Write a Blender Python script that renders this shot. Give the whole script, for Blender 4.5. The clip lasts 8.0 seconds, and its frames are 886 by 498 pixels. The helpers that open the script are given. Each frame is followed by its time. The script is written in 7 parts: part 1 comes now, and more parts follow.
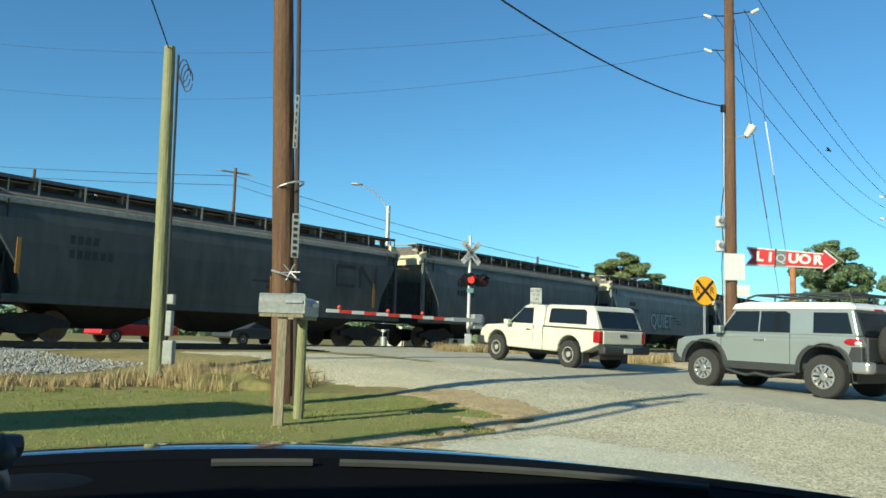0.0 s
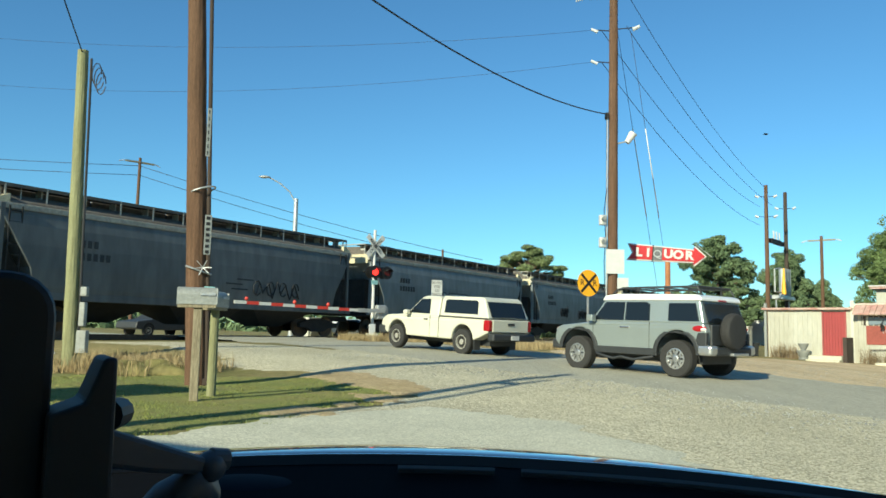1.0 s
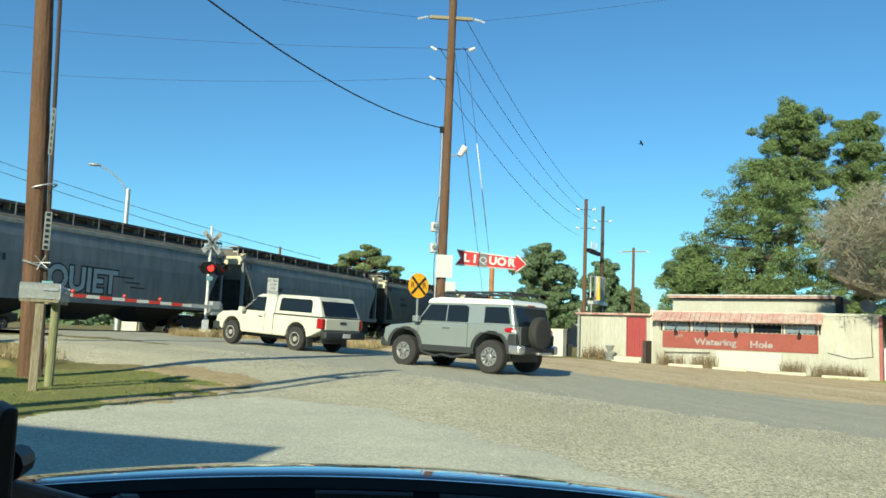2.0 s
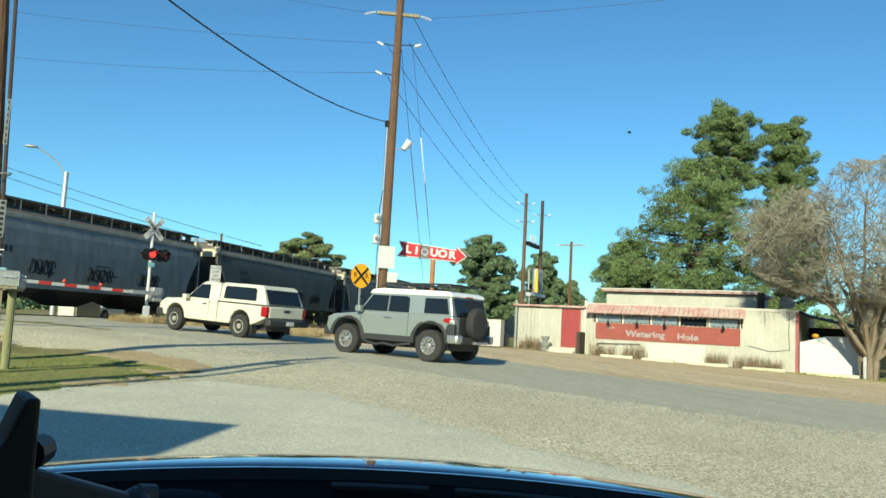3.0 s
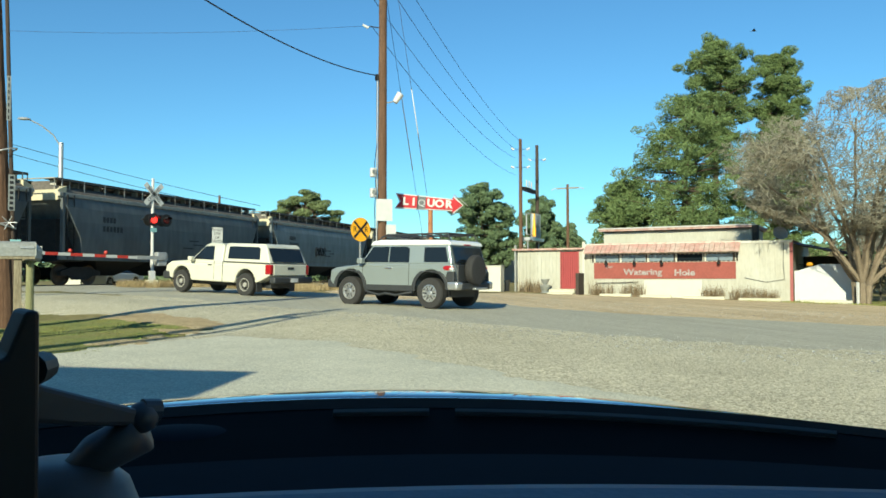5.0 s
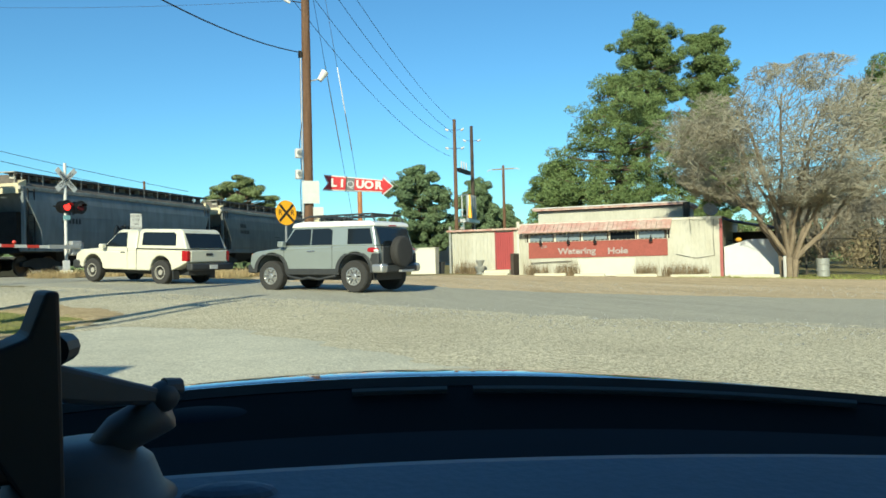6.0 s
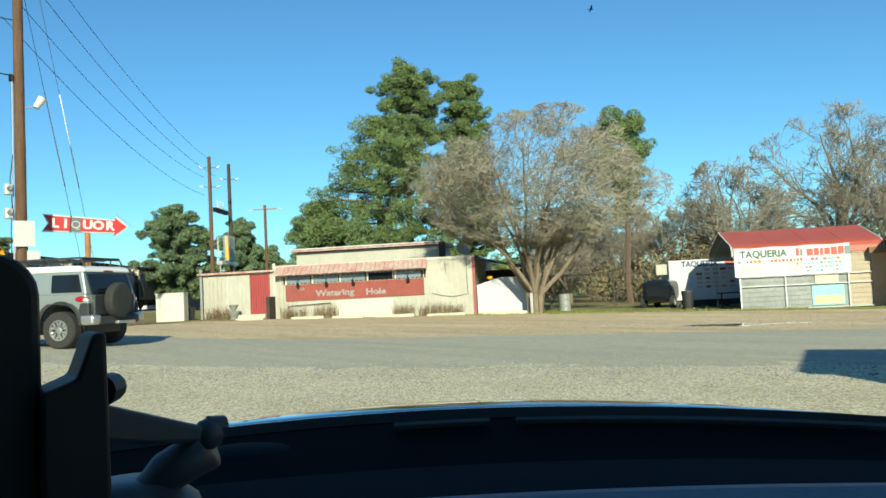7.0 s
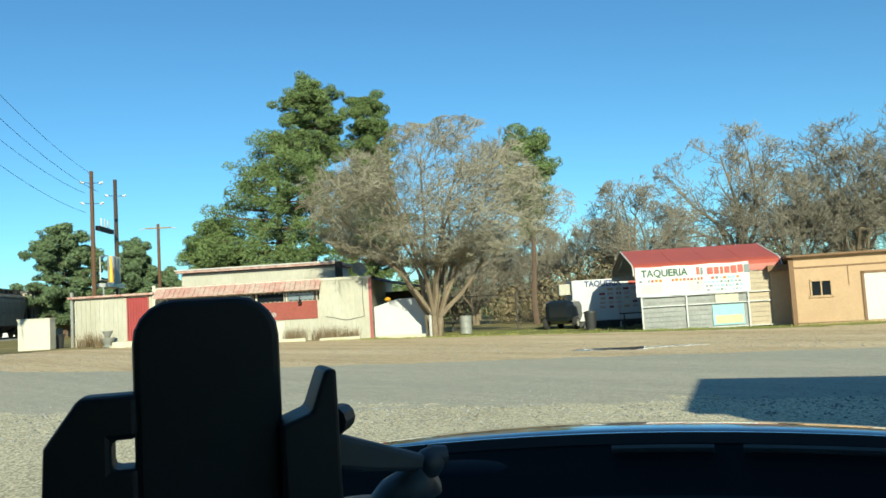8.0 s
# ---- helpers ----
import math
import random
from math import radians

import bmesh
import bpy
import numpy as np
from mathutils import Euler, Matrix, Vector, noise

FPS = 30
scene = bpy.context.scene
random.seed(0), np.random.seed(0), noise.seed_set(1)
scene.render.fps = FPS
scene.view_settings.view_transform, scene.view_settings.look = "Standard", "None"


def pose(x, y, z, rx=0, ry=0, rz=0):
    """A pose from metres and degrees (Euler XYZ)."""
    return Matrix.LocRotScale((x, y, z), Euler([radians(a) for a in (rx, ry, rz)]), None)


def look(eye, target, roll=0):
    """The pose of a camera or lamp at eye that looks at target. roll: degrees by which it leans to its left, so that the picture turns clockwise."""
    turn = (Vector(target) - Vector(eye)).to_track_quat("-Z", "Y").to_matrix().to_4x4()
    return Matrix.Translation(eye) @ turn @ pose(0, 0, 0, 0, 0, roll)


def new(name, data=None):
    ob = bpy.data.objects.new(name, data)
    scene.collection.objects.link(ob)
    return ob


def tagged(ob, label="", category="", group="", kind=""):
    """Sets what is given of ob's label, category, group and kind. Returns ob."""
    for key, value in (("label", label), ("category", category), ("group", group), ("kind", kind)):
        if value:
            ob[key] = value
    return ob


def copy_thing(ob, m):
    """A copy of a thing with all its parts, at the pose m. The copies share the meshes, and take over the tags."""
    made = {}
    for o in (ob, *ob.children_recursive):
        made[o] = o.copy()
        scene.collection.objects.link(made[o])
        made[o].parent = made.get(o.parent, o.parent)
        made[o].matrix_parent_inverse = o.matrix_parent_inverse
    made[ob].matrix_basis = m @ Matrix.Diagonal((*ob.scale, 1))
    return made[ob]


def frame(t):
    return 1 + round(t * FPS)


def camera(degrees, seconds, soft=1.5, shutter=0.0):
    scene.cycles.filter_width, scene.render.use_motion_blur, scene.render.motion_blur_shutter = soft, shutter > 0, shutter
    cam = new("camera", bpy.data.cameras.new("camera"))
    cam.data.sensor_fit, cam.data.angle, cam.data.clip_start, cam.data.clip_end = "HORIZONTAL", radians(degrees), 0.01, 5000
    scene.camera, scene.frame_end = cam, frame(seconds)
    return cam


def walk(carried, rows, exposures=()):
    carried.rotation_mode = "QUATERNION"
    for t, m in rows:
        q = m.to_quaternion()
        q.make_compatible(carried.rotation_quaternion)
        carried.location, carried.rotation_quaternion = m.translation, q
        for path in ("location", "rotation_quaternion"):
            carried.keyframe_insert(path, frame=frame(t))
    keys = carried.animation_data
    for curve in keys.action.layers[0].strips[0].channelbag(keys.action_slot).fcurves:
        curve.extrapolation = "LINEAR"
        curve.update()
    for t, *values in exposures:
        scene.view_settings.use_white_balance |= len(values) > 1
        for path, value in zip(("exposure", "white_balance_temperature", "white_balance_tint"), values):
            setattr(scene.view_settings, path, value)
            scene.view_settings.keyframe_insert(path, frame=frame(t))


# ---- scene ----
cam = camera(58.3, 8.0, soft=1.6)
PATH = [
    (0, (0.145, -0.365, 1.029), (0.085, 1.622, 1.251), 1.6),
    (0.5, (0.291, -1.168, 1.026), (0.388, 0.816, 1.255), 1.5),
    (1, (0.375, -1.948, 0.986), (0.541, 0.035, 1.191), 1.3),
    (1.5, (0.365, -2.75, 0.999), (0.72, -0.792, 1.205), 1.3),
    (2, (0.272, -3.298, 0.99), (0.833, -1.39, 1.204), 2.3),
    (2.2, (0.219, -3.439, 1.017), (0.822, -1.543, 1.222), 2.7),
    (3.5, (-0.138, -4.462, 0.989), (0.593, -2.609, 1.176), 2.6),
    (4, (-0.242, -4.659, 0.978), (0.496, -2.807, 1.135), 2.0),
    (4.5, (-0.25, -4.705, 0.953), (0.46, -2.839, 1.064), 0.7),
    (4.7, (-0.21, -4.684, 0.959), (0.492, -2.813, 1.049), 0.0),
    (5.8, (0.262, -4.237, 0.878), (1.028, -2.389, 0.904), -1.0),
    (6, (0.5, -4.096, 0.877), (1.346, -2.284, 0.903), -1.4),
    (6.5, (1.088, -4.024, 0.926), (2.181, -2.35, 0.99), -2.5),
    (7, (1.769, -3.663, 0.933), (3.089, -2.164, 1.039), -2.9),
    (7.5, (2.877, -3.231, 0.898), (4.311, -1.843, 1.034), -3.4),
    (8, (3.879, -2.907, 0.918), (5.347, -1.557, 1.066), -3.4),
]
walk(cam, [(t, look(eye, target, roll)) for t, eye, target, roll in PATH])

# ---- world and light ----
SUN_EL, SUN_AZ = 25.0, 217.0
world = bpy.data.worlds.new("sky")
scene.world = world
world.use_nodes = True
wn = world.node_tree.nodes
sky = wn.new("ShaderNodeTexSky")
sky.sky_type = "NISHITA"
sky.sun_disc = False
sky.sun_elevation, sky.sun_rotation = radians(SUN_EL), radians(SUN_AZ)
sky.air_density, sky.dust_density, sky.ozone_density = 1.0, 0.0, 1.6
tint = wn.new("ShaderNodeMix")
tint.data_type, tint.blend_type = "RGBA", "MULTIPLY"
tint.inputs[0].default_value = 1.0
tint.inputs[7].default_value = (0.44, 0.90, 1.11, 1)
world.node_tree.links.new(sky.outputs[0], tint.inputs[6])
world.node_tree.links.new(tint.outputs[2], wn["Background"].inputs[0])
wn["Background"].inputs[1].default_value = 0.086
lamp = bpy.data.lights.new("sun", "SUN")
lamp.energy, lamp.angle, lamp.color = 5.0, radians(0.6), (0.92, 0.91, 0.68)
sun = new("sun", lamp)
sun_dir = Vector((math.sin(radians(SUN_AZ)) * math.cos(radians(SUN_EL)), math.cos(radians(SUN_AZ)) * math.cos(radians(SUN_EL)), math.sin(radians(SUN_EL))))
sun.matrix_world = look(sun_dir * 60, (0, 0, 0))
scene.view_settings.exposure = 0.55


# ---- mesh and material helpers ----
def mat(name, base, rough=0.7, metal=0.0, vary=0.25, scale=3.0, fine=40.0, bump=0.2, second=None, mix=0.5, spec=0.5, emit=None, obj=False, piece=0.0, stretch=(1, 1, 1), coat=0.0, turn=0.0, chips=0.0, chip_mix=0.55):
    m = bpy.data.materials.new(name)
    m.use_nodes = True
    nt = m.node_tree
    N, L = nt.nodes, nt.links
    p = N["Principled BSDF"]
    p.inputs["Roughness"].default_value = rough
    p.inputs["Metallic"].default_value = metal
    p.inputs["Specular IOR Level"].default_value = spec
    p.inputs["Coat Weight"].default_value = coat
    second = second or tuple(max(0.0, c * (1 - vary)) for c in base)
    tc = N.new("ShaderNodeTexCoord")
    mp = N.new("ShaderNodeMapping")
    mp.inputs["Scale"].default_value = stretch
    mp.inputs["Rotation"].default_value = (0, 0, radians(turn))
    L.new(tc.outputs["Object"], mp.inputs[0])
    big = N.new("ShaderNodeTexNoise")
    big.inputs["Scale"].default_value, big.inputs["Detail"].default_value, big.inputs["Roughness"].default_value = scale, 6, 0.65
    L.new(mp.outputs[0], big.inputs["Vector"])
    small = N.new("ShaderNodeTexNoise")
    small.inputs["Scale"].default_value, small.inputs["Detail"].default_value = fine, 3
    L.new(mp.outputs[0], small.inputs["Vector"])
    ramp = N.new("ShaderNodeValToRGB")
    ramp.color_ramp.elements[0].position, ramp.color_ramp.elements[1].position = 0.5 - mix * 0.4, 0.5 + mix * 0.4
    ramp.color_ramp.elements[0].color, ramp.color_ramp.elements[1].color = (*second, 1), (*base, 1)
    L.new(big.outputs[0], ramp.inputs[0])
    mul = N.new("ShaderNodeMix")
    mul.data_type, mul.blend_type = "RGBA", "MULTIPLY"
    mul.inputs[0].default_value = min(1.0, vary * 1.4)
    L.new(ramp.outputs[0], mul.inputs[6])
    g2 = N.new("ShaderNodeValToRGB")
    g2.color_ramp.elements[0].position, g2.color_ramp.elements[1].position = 0.3, 0.7
    g2.color_ramp.elements[0].color, g2.color_ramp.elements[1].color = (0.55, 0.55, 0.55, 1), (1.25, 1.25, 1.25, 1)
    L.new(small.outputs[0], g2.inputs[0])
    L.new(g2.outputs[0], mul.inputs[7])
    out = mul.outputs[2]
    if chips:
        vo = N.new("ShaderNodeTexVoronoi")
        vo.inputs["Scale"].default_value = chips
        L.new(tc.outputs["Object"], vo.inputs["Vector"])
        bw = N.new("ShaderNodeRGBToBW")
        L.new(vo.outputs["Color"], bw.inputs[0])
        cr = N.new("ShaderNodeValToRGB")
        cr.color_ramp.elements[0].position, cr.color_ramp.elements[1].position = 0.2, 0.8
        cr.color_ramp.elements[0].color, cr.color_ramp.elements[1].color = (0.50, 0.49, 0.46, 1), (1.3, 1.3, 1.28, 1)
        L.new(bw.outputs[0], cr.inputs[0])
        cm = N.new("ShaderNodeMix")
        cm.data_type, cm.blend_type = "RGBA", "MULTIPLY"
        cm.inputs[0].default_value = chip_mix
        L.new(out, cm.inputs[6])
        L.new(cr.outputs[0], cm.inputs[7])
        out = cm.outputs[2]
    if piece:
        oi = N.new("ShaderNodeObjectInfo" if obj else "ShaderNodeNewGeometry")
        hsv = N.new("ShaderNodeHueSaturation")
        mr = N.new("ShaderNodeMapRange")
        mr.inputs[3].default_value, mr.inputs[4].default_value = 1 - piece, 1 + piece
        L.new(oi.outputs["Random" if obj else "Random Per Island"], mr.inputs[0])
        L.new(mr.outputs[0], hsv.inputs["Value"])
        L.new(out, hsv.inputs["Color"])
        out = hsv.outputs[0]
    L.new(out, p.inputs["Base Color"])
    if bump:
        b = N.new("ShaderNodeBump")
        b.inputs["Strength"].default_value, b.inputs["Distance"].default_value = bump, 0.02
        L.new(small.outputs[0], b.inputs["Height"])
        L.new(b.outputs[0], p.inputs["Normal"])
    if emit:
        p.inputs["Emission Color"].default_value = (*emit[:3], 1)
        p.inputs["Emission Strength"].default_value = emit[3]
    return m


def part(name, bm, material, parent=None, label="", smooth=False, bevel=0.0, at=None):
    """A bmesh as one mesh object, under a thing or a part."""
    me = bpy.data.meshes.new(name)
    bmesh.ops.recalc_face_normals(bm, faces=bm.faces)
    bm.to_mesh(me)
    bm.free()
    me.materials.append(material)
    if smooth:
        me.shade_smooth()
    ob = new(name, me)
    if at is not None:
        ob.matrix_basis = at
    if parent:
        ob.parent = parent
    if bevel:
        mod = ob.modifiers.new("bevel", "BEVEL")
        mod.width, mod.segments, mod.limit_method, mod.angle_limit = bevel, 2, "ANGLE", radians(35)
    if label:
        ob["label"] = label
    return ob


def raw(name, verts, faces, material, parent=None, label=""):
    me = bpy.data.meshes.new(name)
    me.from_pydata(verts, [], faces)
    me.materials.append(material)
    ob = new(name, me)
    if parent:
        ob.parent = parent
    if label:
        ob["label"] = label
    return ob


def thing(name, m, label, category, group="", kind=""):
    ob = new(name)
    ob.matrix_basis = m
    return tagged(ob, label, category, group, kind)


def B():
    return bmesh.new()


def box(bm, x0, x1, y0, y1, z0, z1, m=None):
    c = Matrix.Translation(((x0 + x1) / 2, (y0 + y1) / 2, (z0 + z1) / 2)) @ Matrix.Diagonal((abs(x1 - x0), abs(y1 - y0), abs(z1 - z0), 1))
    bmesh.ops.create_cube(bm, size=1, matrix=(m or Matrix()) @ c)
    return bm


def cyl(bm, p, q, r0, r1=None, seg=12, cap=True):
    p, q = Vector(p), Vector(q)
    r1 = r0 if r1 is None else r1
    t = (q - p).to_track_quat("Z", "Y").to_matrix().to_4x4()
    bmesh.ops.create_cone(bm, cap_ends=cap, segments=seg, radius1=r0, radius2=r1, depth=(q - p).length, matrix=Matrix.Translation((p + q) / 2) @ t)
    return bm


def tube(bm, pts, r, seg=6):
    """One bent round bar along the points."""
    pts = [Vector(p) for p in pts]
    rings = []
    side = None
    for i, p in enumerate(pts):
        d = (pts[min(i + 1, len(pts) - 1)] - pts[max(i - 1, 0)])
        d = d.normalized() if d.length > 1e-6 else Vector((0, 0, 1))
        if side is None:
            side = d.orthogonal().normalized()
        side = (side - d * side.dot(d))
        side = side.normalized() if side.length > 1e-4 else d.orthogonal().normalized()
        up = d.cross(side)
        rings.append([bm.verts.new(p + side * (r * math.cos(2 * math.pi * k / seg)) + up * (r * math.sin(2 * math.pi * k / seg))) for k in range(seg)])
    for a, b in zip(rings, rings[1:]):
        for k in range(seg):
            bm.faces.new((a[k], a[(k + 1) % seg], b[(k + 1) % seg], b[k]))
    bm.faces.new(rings[0])
    bm.faces.new(rings[-1][::-1])
    return bm


def ball(bm, c, r, sx=1, sy=1, sz=1, u=12, v=8):
    bmesh.ops.create_uvsphere(bm, u_segments=u, v_segments=v, radius=r, matrix=Matrix.Translation(c) @ Matrix.Diagonal((sx, sy, sz, 1)))
    return bm


def prism(bm, prof, y0, y1, width=None):
    """A closed (x, z) profile drawn out along y; width(x, z) scales the half width of each corner."""
    f = width or (lambda x, z: 1.0)
    a = [bm.verts.new((x, y0 * f(x, z), z)) for x, z in prof]
    b = [bm.verts.new((x, y1 * f(x, z), z)) for x, z in prof]
    bm.faces.new(a)
    bm.faces.new(list(reversed(b)))
    n = len(prof)
    for i in range(n):
        bm.faces.new((a[i], b[i], b[(i + 1) % n], a[(i + 1) % n]))
    return bm


def lathe(bm, prof, axis_m, seg=20, cap=True):
    """(radius, height) rows turned about local z."""
    rings = []
    for r, h in prof:
        rings.append([bm.verts.new(axis_m @ Vector((r * math.cos(2 * math.pi * i / seg), r * math.sin(2 * math.pi * i / seg), h))) for i in range(seg)])
    for a, b in zip(rings, rings[1:]):
        for i in range(seg):
            bm.faces.new((a[i], a[(i + 1) % seg], b[(i + 1) % seg], b[i]))
    if cap:
        bm.faces.new(rings[0])
        bm.faces.new(list(reversed(rings[-1])))
    return bm


def words(name, text, size, material, parent, m, depth=0.006, squeeze=1.0, bold=0.0):
    cu = bpy.data.curves.new(name, "FONT")
    cu.body, cu.size, cu.extrude, cu.align_x, cu.align_y = text, size, depth, "CENTER", "CENTER"
    cu.resolution_u, cu.offset = 3, bold
    cu.materials.append(material)
    ob = new(name, cu)
    ob.parent = parent
    ob.matrix_basis = m @ Matrix.Diagonal((squeeze, 1, 1, 1))
    return ob


def wire(name, pts, r, material, parent=None):
    bm = tube(B(), pts, r, 5)
    return part(name, bm, material, parent, smooth=True)


def sag(a, b, drop, n=14):
    a, b = Vector(a), Vector(b)
    return [a.lerp(b, i / n) - Vector((0, 0, drop * 4 * (i / n) * (1 - i / n))) for i in range(n + 1)]


# ---- plan ----
# the track runs along TD; TN points from the train's side to the road; s and u are metres along TN and TD from TC
TD, TN, TC = np.array([0.60042, 0.79968]), np.array([0.79968, -0.60042]), np.array([-20.402, 10.426])
RD, RN, RC = np.array([-0.585, 0.811]), np.array([0.811, 0.585]), np.array([11.4, 10.5])  # the road's way, its far side, a point of its middle
S_RAMP = ([-400, -8, 3, 7, 12.5, 16, 19, 21.5, 24, 30, 38, 46, 400], [0.25, 0.3, 0.45, 0.5, 0.36, 0.17, 0.085, -0.05, -0.16, -0.3, -0.45, -0.62, -0.62])
S_SIDE = ([-400, -8, 1.5, 4, 9, 15, 17, 19, 24, 30, 38, 46, 400], [0.2, 0.25, 0.28, 0.12, 0.05, 0.08, 0.05, -0.05, -0.17, -0.3, -0.45, -0.62, -0.62])


def smooth01(a, b, v):
    k = np.clip((v - a) / (b - a), 0, 1)
    return k * k * (3 - 2 * k)


def ground_z(x, y):
    s = (x - TC[0]) * TN[0] + (y - TC[1]) * TN[1]
    u = (x - TC[0]) * TD[0] + (y - TC[1]) * TD[1]
    w = smooth01(11.5, 16, u) * (1 - smooth01(32, 40, u))
    return np.interp(s, *S_RAMP) * w + np.interp(s, *S_SIDE) * (1 - w)


def gz(x, y):
    return float(ground_z(np.float64(x), np.float64(y)))


def st(s, u, z=0.0):
    """Track coordinates to the world."""
    q = TC + TN * s + TD * u
    return Vector((q[0], q[1], z))


def road_q(x, y):
    return (x - RC[0]) * RN[0] + (y - RC[1]) * RN[1], (x - RC[0]) * RD[0] + (y - RC[1]) * RD[1]


def inside(poly, x, y):
    """Signed distance to a closed polygon, in metres, positive inside."""
    d, c = np.full(x.shape, 1e9), np.zeros(x.shape, bool)
    for (x0, y0), (x1, y1) in zip(poly, poly[1:] + poly[:1]):
        k = np.clip(((x - x0) * (x1 - x0) + (y - y0) * (y1 - y0)) / ((x1 - x0) ** 2 + (y1 - y0) ** 2), 0, 1)
        d = np.minimum(d, np.hypot(x - x0 - k * (x1 - x0), y - y0 - k * (y1 - y0)))
        c ^= ((y0 > y) != (y1 > y)) & (x < (x1 - x0) * (y - y0) / (y1 - y0 + 1e-12) + x0)
    return np.where(c, d, -d)


def rough_edge(x, y):
    return 0.22 * np.sin(x * 1.9 + np.sin(y * 1.3) * 2) * np.sin(y * 2.3 + 1.0) + 0.10 * np.sin(x * 6.1 + y * 4.7) + 0.06 * np.sin(x * 13.0 - y * 11.0)


def sheet(name, poly, lift, step, material, label, category, ragged=1.0, rise=None):
    """A thin layer on the ground that fills a polygon, with a ragged edge."""
    xs = [p[0] for p in poly]
    ys = [p[1] for p in poly]
    gx, gy = np.meshgrid(np.arange(min(xs), max(xs), step), np.arange(min(ys), max(ys), step), indexing="ij")
    keep = inside(poly, gx + step / 2, gy + step / 2) + ragged * rough_edge(gx, gy) > 0
    z = ground_z(gx, gy) + lift
    if rise is not None:
        z = np.maximum(z, rise(gx, gy))
    idx = np.arange(gx.size).reshape(gx.shape)
    k = keep[:-1, :-1]
    # the rim dips under the layer below it
    around = np.zeros(gx.shape, int)
    for di, dj in ((0, 0), (1, 0), (0, 1), (1, 1)):
        around[di:di + k.shape[0], dj:dj + k.shape[1]] += k
    z = z - 0.015 * (around < 4)
    f = np.stack([idx[:-1, :-1][k], idx[1:, :-1][k], idx[1:, 1:][k], idx[:-1, 1:][k]], 1)
    used, inv = np.unique(f, return_inverse=True)
    v = np.stack([gx.ravel(), gy.ravel(), z.ravel()], 1)[used]
    ob = raw(name, v.tolist(), inv.reshape(f.shape).tolist(), material)
    ob.data.shade_smooth()
    return tagged(ob, label, category, kind="structure")

# ---- materials ----
ASPHALT = mat("worn_asphalt", (0.48, 0.45, 0.345), 0.9, vary=0.24, scale=1.1, fine=30, bump=0.35, second=(0.34, 0.325, 0.255), mix=0.8, spec=0.25, turn=54.2, stretch=(1.0, 0.08, 1), chips=55)
CHIPSEAL = mat("chip_seal", (0.68, 0.62, 0.445), 0.95, vary=0.3, scale=0.45, fine=55, bump=0.6, second=(0.47, 0.42, 0.29), mix=0.8, spec=0.2, chips=48, chip_mix=0.95)
CONCRETE = mat("pale_concrete", (0.64, 0.61, 0.465), 0.9, vary=0.2, scale=0.7, fine=30, bump=0.2, second=(0.50, 0.485, 0.375), spec=0.25, chips=70)
DIRT = mat("sandy_dirt", (0.76, 0.61, 0.40), 1.0, vary=0.35, scale=0.7, fine=14, bump=0.6, second=(0.40, 0.29, 0.16), mix=0.8, spec=0.1, chips=22, turn=54.2, stretch=(1.0, 0.15, 1))
EARTH = mat("trodden_earth", (0.56, 0.43, 0.26), 1.0, vary=0.35, scale=1.6, fine=18, bump=0.6, second=(0.36, 0.27, 0.14), mix=0.7, spec=0.1, chips=40)
FIELD = mat("dry_grass_ground", (0.36, 0.28, 0.14), 1.0, vary=0.4, scale=0.35, fine=7, bump=0.8, second=(0.115, 0.12, 0.035), mix=0.6, spec=0.1)
LAWN = mat("short_lawn", (0.185, 0.23, 0.065), 1.0, vary=0.45, scale=0.9, fine=40, bump=0.8, second=(0.28, 0.24, 0.10), mix=0.6, spec=0.1)
BLADE = mat("grass_blade", (0.20, 0.26, 0.07), 0.8, vary=0.3, scale=2, fine=20, bump=0, second=(0.24, 0.22, 0.07), piece=0.35, spec=0.2)
STRAW = mat("dry_weed", (0.47, 0.38, 0.21), 0.9, vary=0.3, scale=2, fine=20, bump=0, second=(0.25, 0.17, 0.08), piece=0.35, spec=0.2)
BALLAST = mat("grey_ballast_stone", (0.30, 0.30, 0.275), 0.95, vary=0.3, scale=4, fine=30, bump=0.3, piece=0.4, spec=0.3)
SLEEPER = mat("creosoted_sleeper", (0.055, 0.045, 0.035), 0.9, vary=0.4, scale=3, fine=30)
RAIL = mat("rail_steel", (0.16, 0.11, 0.08), 0.5, 0.7, vary=0.3, scale=6, fine=40)
HOP_A = mat("weathered_grey_car_paint", (0.135, 0.150, 0.152), 0.6, vary=0.4, scale=0.7, fine=3.0, bump=0.05, second=(0.08, 0.088, 0.09), mix=0.8, stretch=(1, 1, 0.25))
HOP_B = mat("dark_grey_car_paint", (0.085, 0.094, 0.09), 0.65, vary=0.45, scale=0.7, fine=2.5, bump=0.05, second=(0.05, 0.056, 0.055), mix=0.8, stretch=(1, 1, 0.25))
HOP_C = mat("pale_grey_car_paint", (0.205, 0.235, 0.245), 0.6, vary=0.35, scale=0.6, fine=3.0, bump=0.05, second=(0.14, 0.16, 0.17), mix=0.8, stretch=(1, 1, 0.25))
HOP_ROOF = mat("dusty_car_roof", (0.14, 0.125, 0.105), 0.85, vary=0.4, scale=0.8, fine=12, second=(0.11, 0.09, 0.075))
HOP_CHORD = mat("pale_top_chord", (0.47, 0.44, 0.37), 0.7, vary=0.35, scale=1.2, fine=14)
CREAM = mat("cream_end_paint", (0.66, 0.58, 0.38), 0.7, vary=0.3, scale=2, fine=20)
BLACK_STEEL = mat("black_grimy_steel", (0.030, 0.028, 0.027), 0.75, 0.2, vary=0.5, scale=3, fine=25)
